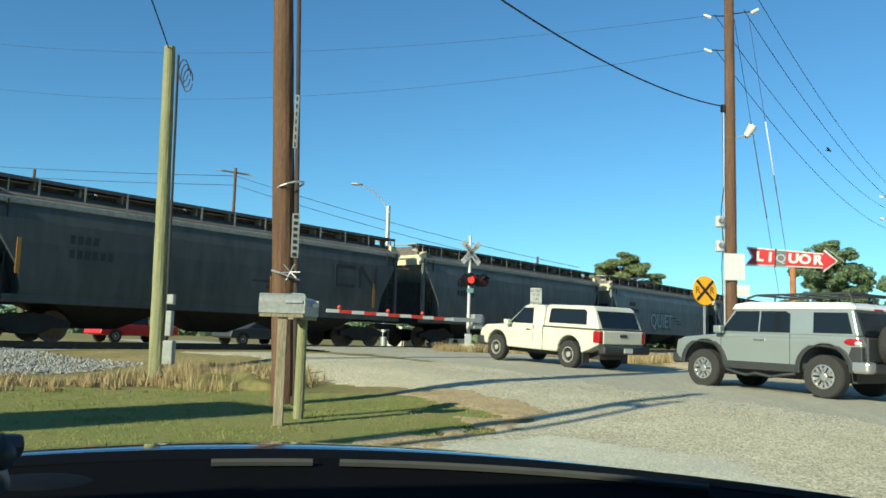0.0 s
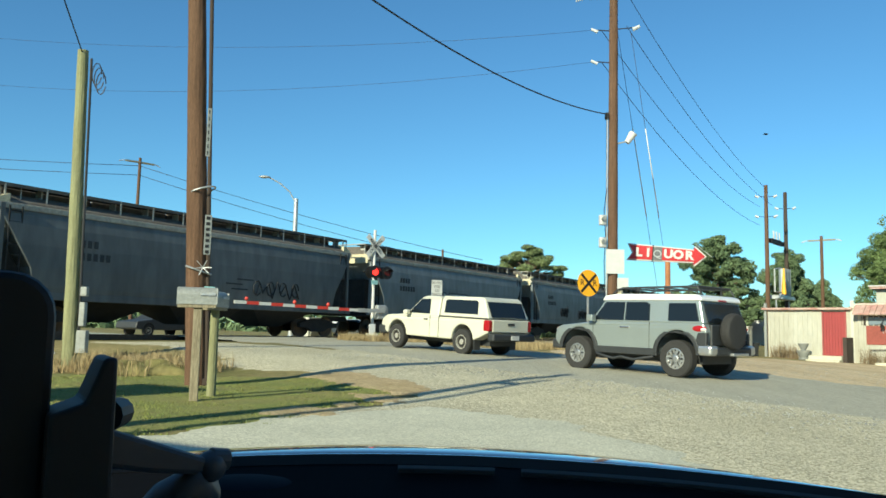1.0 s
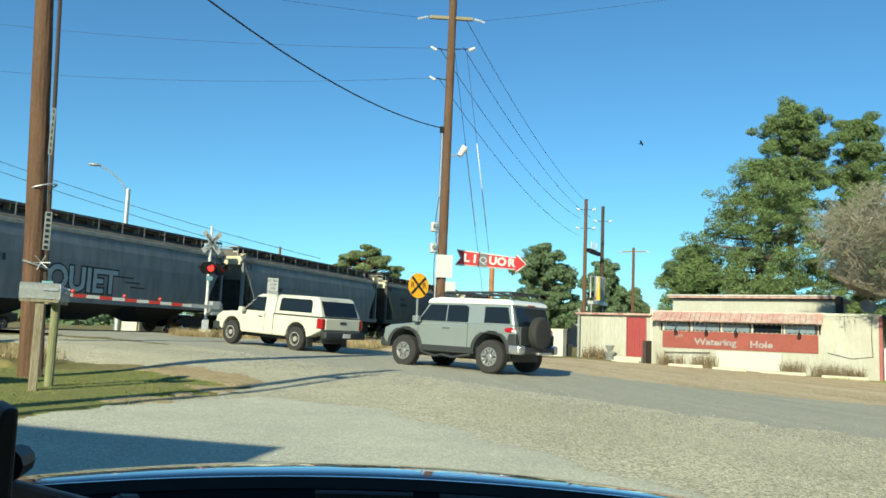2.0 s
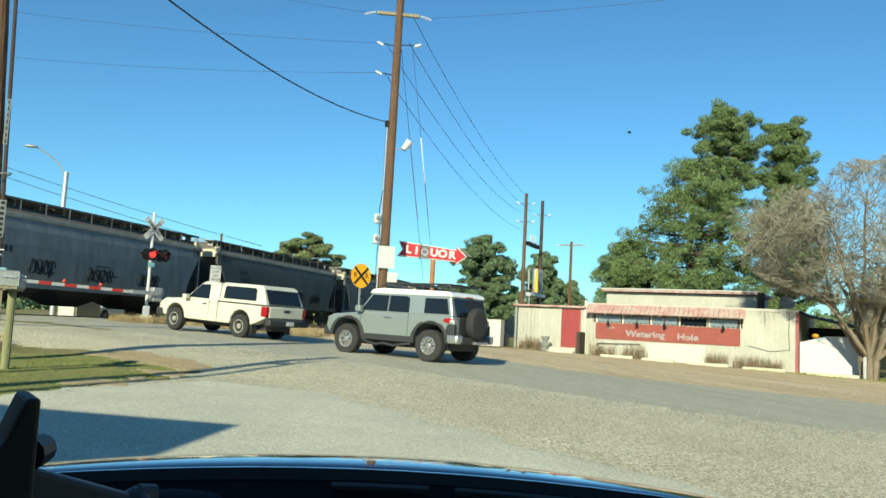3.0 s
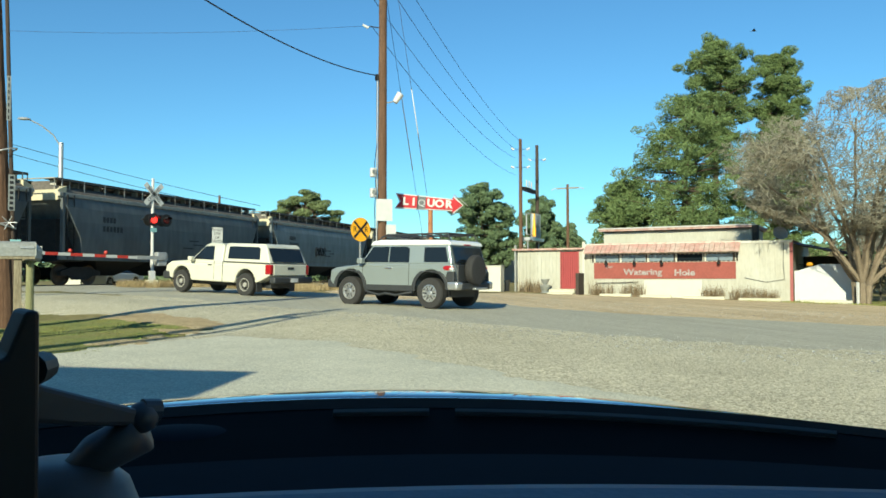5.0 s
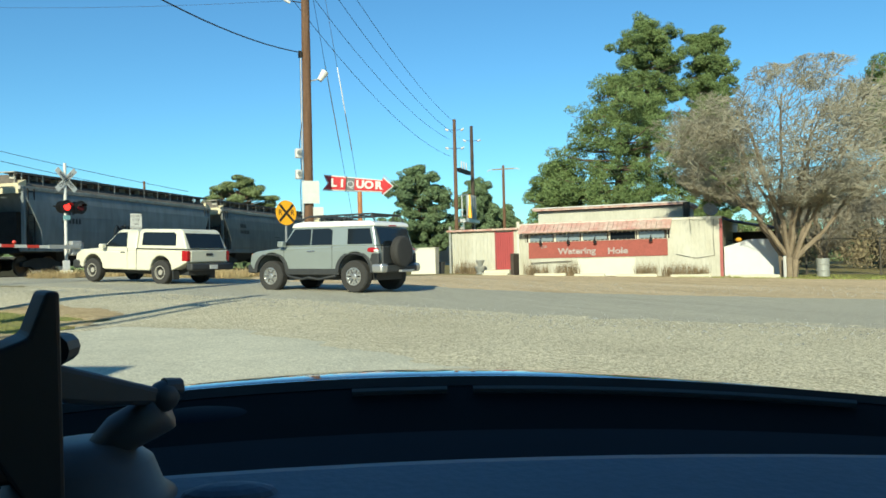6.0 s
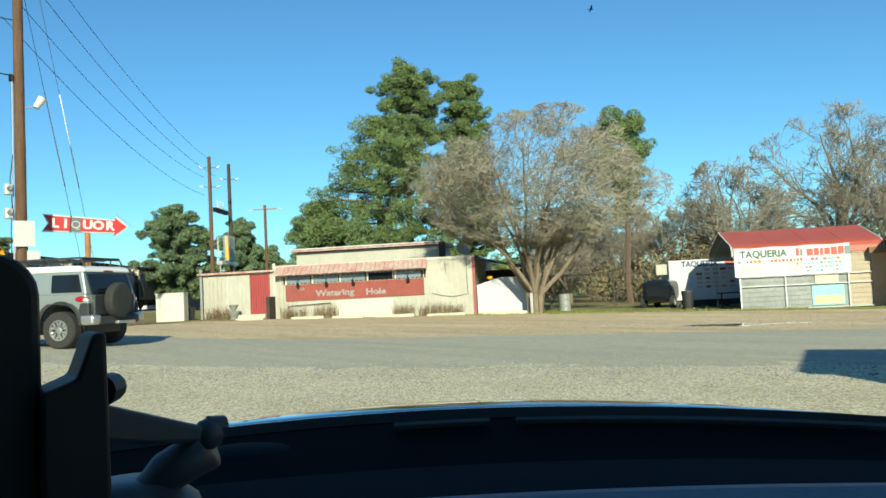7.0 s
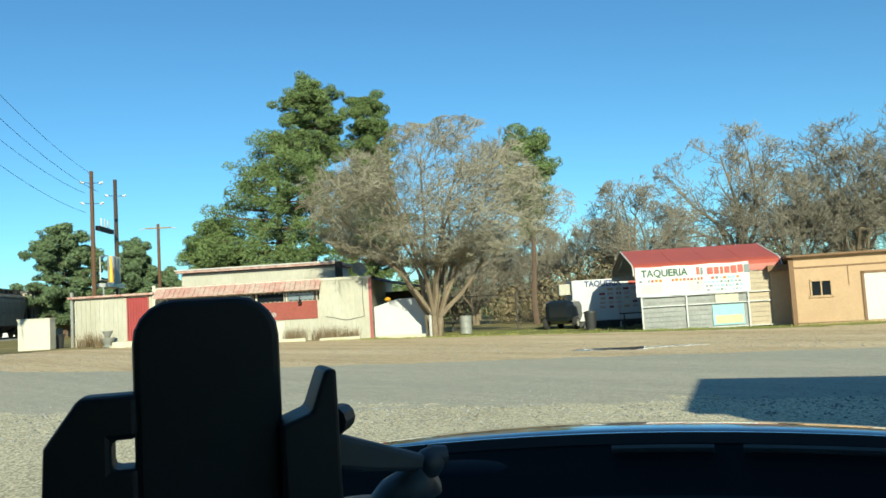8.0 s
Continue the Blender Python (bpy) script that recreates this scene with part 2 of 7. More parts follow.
MARK = mat("faded_dark_marking", (0.045, 0.05, 0.055), 0.8, vary=0.3, bump=0)
SPRAY = mat("spray_paint_black", (0.02, 0.022, 0.025), 0.6, bump=0)
SPRAY_BLUE = mat("spray_paint_pale_blue", (0.33, 0.45, 0.50), 0.6, bump=0)
SPRAY_WHITE = mat("spray_paint_white", (0.62, 0.64, 0.63), 0.6, bump=0)
ORANGE = mat("orange_rust_mark", (0.55, 0.25, 0.05), 0.8, bump=0)
WOOD_POLE = mat("brown_utility_pole", (0.20, 0.115, 0.07), 0.9, vary=0.45, scale=2.0, fine=22, bump=0.7, second=(0.085, 0.048, 0.03), mix=0.8, stretch=(6, 6, 0.5), spec=0.2)
WOOD_DARK = mat("tarred_pole", (0.075, 0.052, 0.038), 0.9, vary=0.4, scale=2, fine=22, bump=0.6, stretch=(6, 6, 0.5))
WOOD_GREEN = mat("treated_green_pole", (0.31, 0.31, 0.17), 0.9, vary=0.35, scale=2, fine=22, bump=0.4, second=(0.20, 0.20, 0.105), stretch=(6, 6, 0.5), spec=0.2)
WOOD_GREY = mat("weathered_grey_post", (0.36, 0.31, 0.21), 0.9, vary=0.45, scale=3, fine=22, bump=0.5, second=(0.20, 0.165, 0.105), stretch=(6, 6, 0.6), spec=0.2)
GALV = mat("galvanised_steel", (0.50, 0.51, 0.50), 0.45, 0.5, vary=0.2, scale=5, fine=30)
GREY_BOX = mat("grey_painted_box", (0.34, 0.35, 0.32), 0.5, 0.2, vary=0.25, scale=5, fine=30)
WHITE_PAINT = mat("white_paint", (0.60, 0.59, 0.55), 0.5, vary=0.12, scale=3, fine=20, bump=0.05)
INSUL = mat("grey_porcelain", (0.55, 0.56, 0.55), 0.25, vary=0.1, bump=0)
CABLE = mat("black_cable", (0.018, 0.018, 0.02), 0.6, bump=0)
YELLOW = mat("sign_yellow", (0.90, 0.42, 0.015), 0.45, vary=0.08, scale=4, bump=0)
SIGN_BLACK = mat("sign_black", (0.015, 0.014, 0.013), 0.5, bump=0)
SIGN_WHITE = mat("sign_white", (0.60, 0.60, 0.56), 0.45, vary=0.12, scale=6, bump=0)
SIGN_RED = mat("sign_red", (0.55, 0.022, 0.025), 0.45, vary=0.25, scale=3, bump=0)
TAPE_RED = mat("barrier_red", (0.62, 0.05, 0.03), 0.5, bump=0)
RUST = mat("rusty_orange_post", (0.46, 0.19, 0.08), 0.85, vary=0.4, scale=4, fine=30)
LAMP_ON = mat("red_lens_lit", (0.5, 0.01, 0.01), 0.3, bump=0, emit=(1.0, 0.03, 0.02, 2.2))
LAMP_OFF = mat("red_lens_unlit", (0.09, 0.010, 0.010), 0.25, bump=0)
FJ_PAINT = mat("silver_green_paint", (0.29, 0.33, 0.315), 0.32, 0.35, vary=0.06, scale=2, bump=0, coat=0.5)
FJ_WHITE = mat("white_roof_paint", (0.80, 0.79, 0.75), 0.3, vary=0.05, scale=2, bump=0, coat=0.4)
TRUCK_WHITE = mat("cream_white_car_paint", (0.62, 0.60, 0.48), 0.3, vary=0.07, scale=2, bump=0, coat=0.5)
PLASTIC = mat("charcoal_plastic", (0.034, 0.037, 0.038), 0.55, vary=0.2, scale=6, fine=60, bump=0.1)
TYRE = mat("tyre_rubber", (0.032, 0.031, 0.029), 0.85, vary=0.25, scale=8, fine=50, bump=0.3)
ALLOY = mat("alloy_wheel", (0.62, 0.62, 0.60), 0.3, 0.8, vary=0.1, bump=0)
STEELW = mat("dull_steel_wheel", (0.46, 0.44, 0.38), 0.5, 0.3, vary=0.2, bump=0)
GLASS_DARK = mat("dark_tinted_glass", (0.010, 0.014, 0.018), 0.06, vary=0.0, bump=0, spec=0.35)
TAIL = mat("red_tail_lens", (0.36, 0.014, 0.018), 0.15, vary=0.1, bump=0)
CLEARLENS = mat("pale_lens", (0.70, 0.66, 0.62), 0.15, bump=0)
AMBER = mat("amber_lens", (0.75, 0.22, 0.04), 0.2, bump=0)
CHROME = mat("bright_chrome", (0.75, 0.75, 0.75), 0.15, 0.9, vary=0.05, bump=0)
WALL_METAL = mat("cream_corrugated_metal", (0.47, 0.46, 0.385), 0.55, 0.0, vary=0.14, scale=1.0, fine=10, bump=0.05, second=(0.38, 0.36, 0.28), stretch=(1, 1, 0.3))
WALL_CLEAN = mat("fresh_cream_patch", (0.56, 0.54, 0.45), 0.55, vary=0.06, scale=2, bump=0)
AWNING = mat("faded_pink_awning", (0.50, 0.40, 0.33), 0.65, vary=0.3, scale=1.2, fine=6, second=(0.46, 0.21, 0.17), bump=0.05)
RED_TRIM = mat("weathered_red_trim", (0.40, 0.11, 0.10), 0.7, vary=0.3, scale=3, fine=20)
RED_DOOR = mat("red_metal_door", (0.34, 0.05, 0.05), 0.6, vary=0.15, scale=2, fine=20)
RED_PANEL = mat("faded_red_board", (0.31, 0.075, 0.055), 0.75, vary=0.2, scale=1.4, fine=12)
WEED = mat("dead_brown_weed", (0.27, 0.20, 0.12), 0.95, vary=0.3, bump=0, piece=0.3, spec=0.1)
DULL_GREY = mat("bare_grey_patch", (0.16, 0.165, 0.17), 0.6, vary=0.35, scale=4)
RUST_ROOF = mat("rust_streaked_edge", (0.62, 0.50, 0.42), 0.7, vary=0.4, scale=3, fine=14, second=(0.33, 0.11, 0.09))
DARK_WOOD = mat("dark_timber", (0.06, 0.045, 0.035), 0.85, vary=0.3)
SILVER_LETTER = mat("silver_letters", (0.46, 0.45, 0.43), 0.5, 0.3, vary=0.5, scale=9, second=(0.25, 0.17, 0.15), bump=0)
# pale blue base colour carries the sky reflected in the panes
SKY_REFLECT_GLASS = mat("sky_reflection_glass", (0.42, 0.52, 0.58), 0.05, 0.55, vary=0.05, bump=0)
TAN_WALL = mat("tan_siding", (0.50, 0.34, 0.20), 0.75, vary=0.10, scale=0.9, fine=12, second=(0.43, 0.285, 0.165), bump=0.08)
TAN_DARK = mat("brown_trim_board", (0.24, 0.14, 0.075), 0.8, vary=0.25)
RED_ROOF = mat("red_metal_roof", (0.42, 0.085, 0.05), 0.45, vary=0.15, scale=0.8, fine=12, bump=0.05)
GREY_PANEL = mat("translucent_grey_sheeting", (0.20, 0.215, 0.20), 0.5, vary=0.3, scale=1.0, fine=10, second=(0.13, 0.14, 0.13))
BANNER = mat("white_vinyl_banner", (0.62, 0.62, 0.59), 0.4, vary=0.06, scale=3, bump=0)
BAN_TEAL = mat("banner_teal", (0.30, 0.58, 0.58), 0.5, vary=0.2, scale=3, bump=0)
BAN_YEL = mat("banner_yellow", (0.75, 0.66, 0.30), 0.5, vary=0.2, scale=3, bump=0)
BAN_GREY = mat("banner_grey_print", (0.22, 0.26, 0.26), 0.5, bump=0)
BAN_PALE = mat("banner_pale_print", (0.66, 0.62, 0.42), 0.5, vary=0.3, scale=6, second=(0.60, 0.55, 0.50), bump=0)
BAN_CYAN = mat("banner_pale_cyan_print", (0.46, 0.62, 0.62), 0.5, vary=0.3, scale=6, second=(0.58, 0.62, 0.55), bump=0)
BAN_PINK = mat("faded_menu_print", (0.62, 0.45, 0.38), 0.5, vary=0.3, scale=8, second=(0.45, 0.30, 0.26), bump=0)
TAN_PALE = mat("pale_tan_boards", (0.44, 0.36, 0.25), 0.7, vary=0.15, scale=2, fine=12, second=(0.35, 0.29, 0.21), bump=0.1)
FENCE_DARK = mat("rusty_dark_fence", (0.09, 0.08, 0.065), 0.8, 0.2, vary=0.3, scale=6, fine=30)
BAN_GREEN = mat("banner_dark_green", (0.06, 0.14, 0.09), 0.5, bump=0)
BAN_RED = mat("banner_red", (0.62, 0.10, 0.07), 0.5, bump=0)
BAN_BLUE = mat("banner_navy", (0.03, 0.06, 0.17), 0.5, bump=0)
BARK = mat("grey_brown_bark", (0.27, 0.215, 0.15), 0.95, vary=0.35, scale=3, fine=25, bump=0.5, spec=0.15)
TWIG = mat("pale_grey_twig", (0.36, 0.34, 0.265), 0.95, vary=0.3, scale=1, fine=8, bump=0, second=(0.23, 0.21, 0.155), spec=0.1)
TWIG_DARK = mat("brown_far_twig", (0.31, 0.285, 0.225), 0.95, vary=0.3, scale=0.6, fine=8, bump=0, second=(0.19, 0.17, 0.13), spec=0.1)
PINE_BARK = mat("pine_bark", (0.15, 0.10, 0.07), 0.95, vary=0.3, bump=0.5)
NEEDLE = mat("pine_needles", (0.17, 0.235, 0.085), 0.8, vary=0.35, scale=0.5, fine=4, bump=0, second=(0.105, 0.155, 0.055), piece=0.3, spec=0.25)
NEEDLE_DARK = mat("dark_evergreen_leaves", (0.16, 0.225, 0.11), 0.8, vary=0.35, scale=0.5, fine=4, bump=0, second=(0.10, 0.15, 0.075), piece=0.3, spec=0.25)
OAK_LEAF = mat("oak_leaves", (0.25, 0.31, 0.14), 0.8, vary=0.35, scale=0.5, fine=4, bump=0, second=(0.08, 0.105, 0.035), piece=0.3, spec=0.25)
FAR_BRUSH = mat("brown_brush", (0.29, 0.23, 0.145), 0.95, vary=0.35, scale=0.5, fine=4, bump=0, second=(0.15, 0.13, 0.075), piece=0.3, spec=0.1)
DASH = mat("navy_dash_vinyl", (0.075, 0.12, 0.175), 0.6, vary=0.12, scale=8, fine=150, bump=0.05, spec=0.4)
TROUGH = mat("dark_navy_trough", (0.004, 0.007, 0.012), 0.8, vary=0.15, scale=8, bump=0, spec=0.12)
# grey of the windscreen glare, given to solid strips
GLARE_GREY = mat("grey_glare_strip", (0.055, 0.058, 0.052), 0.5, vary=0.15, scale=6, bump=0)
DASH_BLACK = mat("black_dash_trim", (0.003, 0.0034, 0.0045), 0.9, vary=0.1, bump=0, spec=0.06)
HOOD = mat("dark_blue_hood_paint", (0.012, 0.022, 0.045), 0.10, 0.0, vary=0.05, bump=0, coat=1.0, spec=0.6)
MOUNT_BLACK = mat("matte_black_holder", (0.014, 0.015, 0.017), 0.55, vary=0.1, scale=20, bump=0)
MOUNT_GREY = mat("grey_plastic_arm", (0.075, 0.080, 0.085), 0.45, vary=0.1, scale=20, bump=0)
HEADLINER = mat("grey_headliner", (0.18, 0.18, 0.18), 0.9)
PUDDLE = mat("muddy_water", (0.11, 0.09, 0.065), 0.04, vary=0.1, bump=0, spec=0.6)
TRUNK_WHITE = mat("white_trailer_skin", (0.56, 0.57, 0.57), 0.4, vary=0.08, scale=2, bump=0.03)
SKIN_GREY = mat("grey_siding", (0.30, 0.31, 0.30), 0.7, vary=0.2)

# ---- ground, road, track ----
def axis(lo, hi, step, far):
    near = list(np.arange(lo, hi + step / 2, step))
    out, d = [], step
    while True:
        d *= 1.6
        v = (out[-1] if out else hi) + d
        out.append(v)
        if v > far:
            break
    left, d = [], step
    while True:
        d *= 1.6
        v = (left[-1] if left else lo) - d
        left.append(v)
        if v < -far:
            break
    return np.array(left[::-1] + near + out)


def build_ground():
    S, U = np.meshgrid(axis(-8, 50, 0.5, 2500), axis(-6, 60, 0.5, 2500), indexing="ij")
    x, y = TC[0] + TN[0] * S + TD[0] * U, TC[1] + TN[1] * S + TD[1] * U
    z = ground_z(x, y)
    i = np.arange(S.size).reshape(S.shape)
    f = np.stack([i[:-1, :-1].ravel(), i[1:, :-1].ravel(), i[1:, 1:].ravel(), i[:-1, 1:].ravel()], 1)
    ob = raw("ground", np.stack([x.ravel(), y.ravel(), z.ravel()], 1).tolist(), f.tolist(), FIELD)
    ob.data.shade_smooth()
    tagged(ob, "dry winter grass and bare earth beside the railway", "ground", kind="structure")


def rp(q, a):
    p = RC + RN * q + RD * a
    return (float(p[0]), float(p[1]))


def track_rise(x, y):
    s = (x - TC[0]) * TN[0] + (y - TC[1]) * TN[1]
    return np.interp(s, [-13, -12, -5, -3.6, 0.6, 3.5, 7, 8], [-9, 0.2, 0.5, 0.565, 0.565, 0.53, 0.3, -9])


build_ground()
sheet("road", [rp(-4.3, -60), rp(4.3, -60), rp(4.0, 8), rp(3.4, 17), rp(3.4, 60), rp(-3.6, 60), rp(-4.0, 20), rp(-4.3, 8)], 0.020, 0.11, ASPHALT, "worn grey asphalt road up to the railway crossing", "road", 1.4, track_rise)
sheet("apron", [(-0.9, 6.6), (0.1, 8.3), (0.8, 9.8), (0.45, 11.5), (-0.5, 12.6), (-2.2, 13.6), (-3.6, 16.5), (-7.5, 20.5), (-5.4, 22.5), (1.2, 18.8), rp(-3.0, 9), rp(-3.0, 2), rp(-3.0, -12), rp(-3.0, -32), (6, -30), (-9, -24), (-9, -2), (-3.2, 3.2)], 0.012, 0.13, CHIPSEAL, "pale chip-sealed apron with loose gravel", "pavement")
sheet("drive", [(-1.0, 6.4), (0.0, 7.6), (1.2, 8.6), (2.6, 7.6), (3.4, 4.6), (4.4, 1.2), (4.2, -3), (2, -9), (-6, -9), (-5, 0), (-3.1, 3.2)], 0.019, 0.06, CONCRETE, "smooth pale driveway beside the lawn", "pavement", 0.6)
sheet("shoulder", [rp(3.0, -60), rp(18.6, -60), rp(18.6, -13), rp(21.2, -5), rp(22.8, 1), rp(22.4, 13), rp(17.0, 16), rp(9.0, 18), rp(5.0, 15.5), rp(3.0, 12)], 0.012, 0.25, DIRT, "bare sandy dirt parking strip beside the road", "ground", 1.5)
sheet("worn_earth", [(-0.9, 7.0), (-0.2, 7.2), (0.75, 8.9), (1.35, 10.3), (1.2, 11.6), (0.4, 12.6), (-0.6, 13.0), (-0.9, 12.4), (0.1, 11.2), (0.35, 9.9), (-0.2, 8.4)], 0.0225, 0.05, EARTH, "bare trodden earth along the edge of the lawn", "ground", 1.3)
sheet("lawn", [(-0.9, 6.3), (0.0, 8.1), (0.7, 9.9), (0.3, 11.3), (-1.5, 12.2), (-5, 13.0), (-12, 9.8), (-22, 2), (-16, -2), (-9, 1), (-3.2, 3.6)], 0.016, 0.05, LAWN, "short patchy lawn round the mailboxes", "lawn", 0.7)


def tufts(name, spots, material, label, h, n, wide=0.006, spread=0.25):
    """Many thin bent blades round the spots, as one piece of stuff."""
    v, f = [], []
    for x, y, size in spots:
        for _ in range(n):
            a, r = random.uniform(0, 6.283), spread * size * math.sqrt(random.random())
            bx, by = x + r * math.cos(a), y + r * math.sin(a)
            bz = gz(bx, by)
            hh, t = h * size * random.uniform(0.45, 1.1), random.uniform(0, 6.283)
            lean = random.uniform(0.1, 0.6) * hh
            w = wide * random.uniform(0.7, 1.4)
            px, py = -math.sin(t) * w, math.cos(t) * w
            lx, ly = math.cos(t) * lean, math.sin(t) * lean
            k = len(v)
            v += [(bx - px, by - py, bz), (bx + px, by + py, bz), (bx + lx * 0.4 + px * 0.7, by + ly * 0.4 + py * 0.7, bz + hh * 0.6), (bx + lx * 0.4 - px * 0.7, by + ly * 0.4 - py * 0.7, bz + hh * 0.6), (bx + lx, by + ly, bz + hh)]
            f += [(k, k + 1, k + 2, k + 3), (k + 3, k + 2, k + 4)]
    ob = raw(name, v, f, material)
    return tagged(ob, label, "grass", kind="stuff")


def build_track():
    bed = B()
    pts = [(-4.4, 0.15), (-3.3, 0.40), (0.1, 0.40), (1.3, 0.15)]
    v = []
    for u in (-60, 12.0):
        v.append([bed.verts.new(st(s, u, z)) for s, z in pts])
    for i in range(3):
        bed.faces.new((v[0][i], v[0][i + 1], v[1][i + 1], v[1][i]))
    v = []
    for u in (12.0, 400):
        v.append([bed.verts.new(st(s, u, z)) for s, z in pts])
    for i in range(3):
        bed.faces.new((v[0][i], v[0][i + 1], v[1][i + 1], v[1][i]))
    track = thing("railway_track", Matrix(), "single railway track on a grey stone bed", "track", kind="structure")
    part("ballast_bed", bed, BALLAST, track)
    for s in (-1.6 - 0.72, -1.6 + 0.72):
        bm = B()
        box(bm, -60, 400, s - 0.035, s + 0.035, 0.55, 0.58)
        box(bm, -60, 400, s - 0.01, s + 0.01, 0.44, 0.55)
        box(bm, -60, 400, s - 0.07, s + 0.07, 0.42, 0.44)
        m = Matrix(((TD[0], TN[0], 0, TC[0]), (TD[1], TN[1], 0, TC[1]), (0, 0, 1, 0), (0, 0, 0, 1)))
        bmesh.ops.transform(bm, matrix=m, verts=bm.verts)
        part("rail", bm, RAIL, track)
    tie = None
    for i in range(110):
        u = -6 + i * 0.56
        if tie is None:
            bm = box(B(), -0.11, 0.11, -1.3, 1.3, 0.30, 0.425)
            tie = part("sleeper", bm, SLEEPER, track, at=Matrix.Translation(st(-1.6, u)) @ Matrix.Rotation(math.atan2(TD[1], TD[0]), 4, "Z"))
        else:
            t = tie.copy()
            scene.collection.objects.link(t)
            t.matrix_basis = Matrix.Translation(st(-1.6, u)) @ Matrix.Rotation(math.atan2(TD[1], TD[0]), 4, "Z")
    v, f = [], []
    rnd = random.Random(4)
    for _ in range(16000):
        s, u = 0.2 + 6.6 * rnd.random() ** 1.3, rnd.uniform(2.0, 13.5)
        p = st(s, u)
        z = max(gz(p.x, p.y), 0.40 - 0.2 * (s - 0.1)) + rnd.uniform(-0.01, 0.05)
        r = rnd.uniform(0.025, 0.055)
        k = len(v)
        a = rnd.uniform(0, 3)
        for j in range(4):
            v.append((p.x + r * math.cos(a + j * 1.57) * rnd.uniform(0.7, 1.3), p.y + r * math.sin(a + j * 1.57) * rnd.uniform(0.7, 1.3), z))
        v.append((p.x, p.y, z + r * 0.8))
        f += [(k, k + 1, k + 4), (k + 1, k + 2, k + 4), (k + 2, k + 3, k + 4), (k + 3, k, k + 4)]
    tagged(raw("ballast_stones", v, f, BALLAST), "loose grey ballast stones beside the rails", "gravel", kind="stuff")


# ---- the freight train ----
CAR_LEN, TRAIN_V, TRAIN_U0 = 18.6, 15.4, 30.2
RAIL_TOP = 0.58
TH = math.degrees(math.atan2(TD[1], TD[0]))


def bogie(parent, x):
    b = part("bogie", box(B(), x - 0.25, x + 0.25, -1.0, 1.0, 0.45, 0.72), BLACK_STEEL, parent, "black bogie with steel wheels")
    for y in (-1.05, 1.05):
        prof = [(x - 1.25, 0.42), (x - 1.25, 0.62), (x - 0.45, 0.82), (x + 0.45, 0.82), (x + 1.25, 0.62), (x + 1.25, 0.42), (x + 0.75, 0.42), (x + 0.4, 0.24), (x - 0.4, 0.24), (x - 0.75, 0.42)]
        part("side_frame", prism(B(), prof, y - 0.09, y + 0.09), BLACK_STEEL, b)
        for dx in (-0.9, 0.9):
            m = Matrix.Translation((x + dx, y * 0.70, 0.46)) @ Matrix.Rotation(radians(90), 4, "X")
            part("wheel", lathe(B(), [(0.30, -0.07), (0.46, -0.065), (0.47, 0.06), (0.36, 0.05), (0.14, 0.09)], m, 20), RAIL, b)
    return b


shared = {}


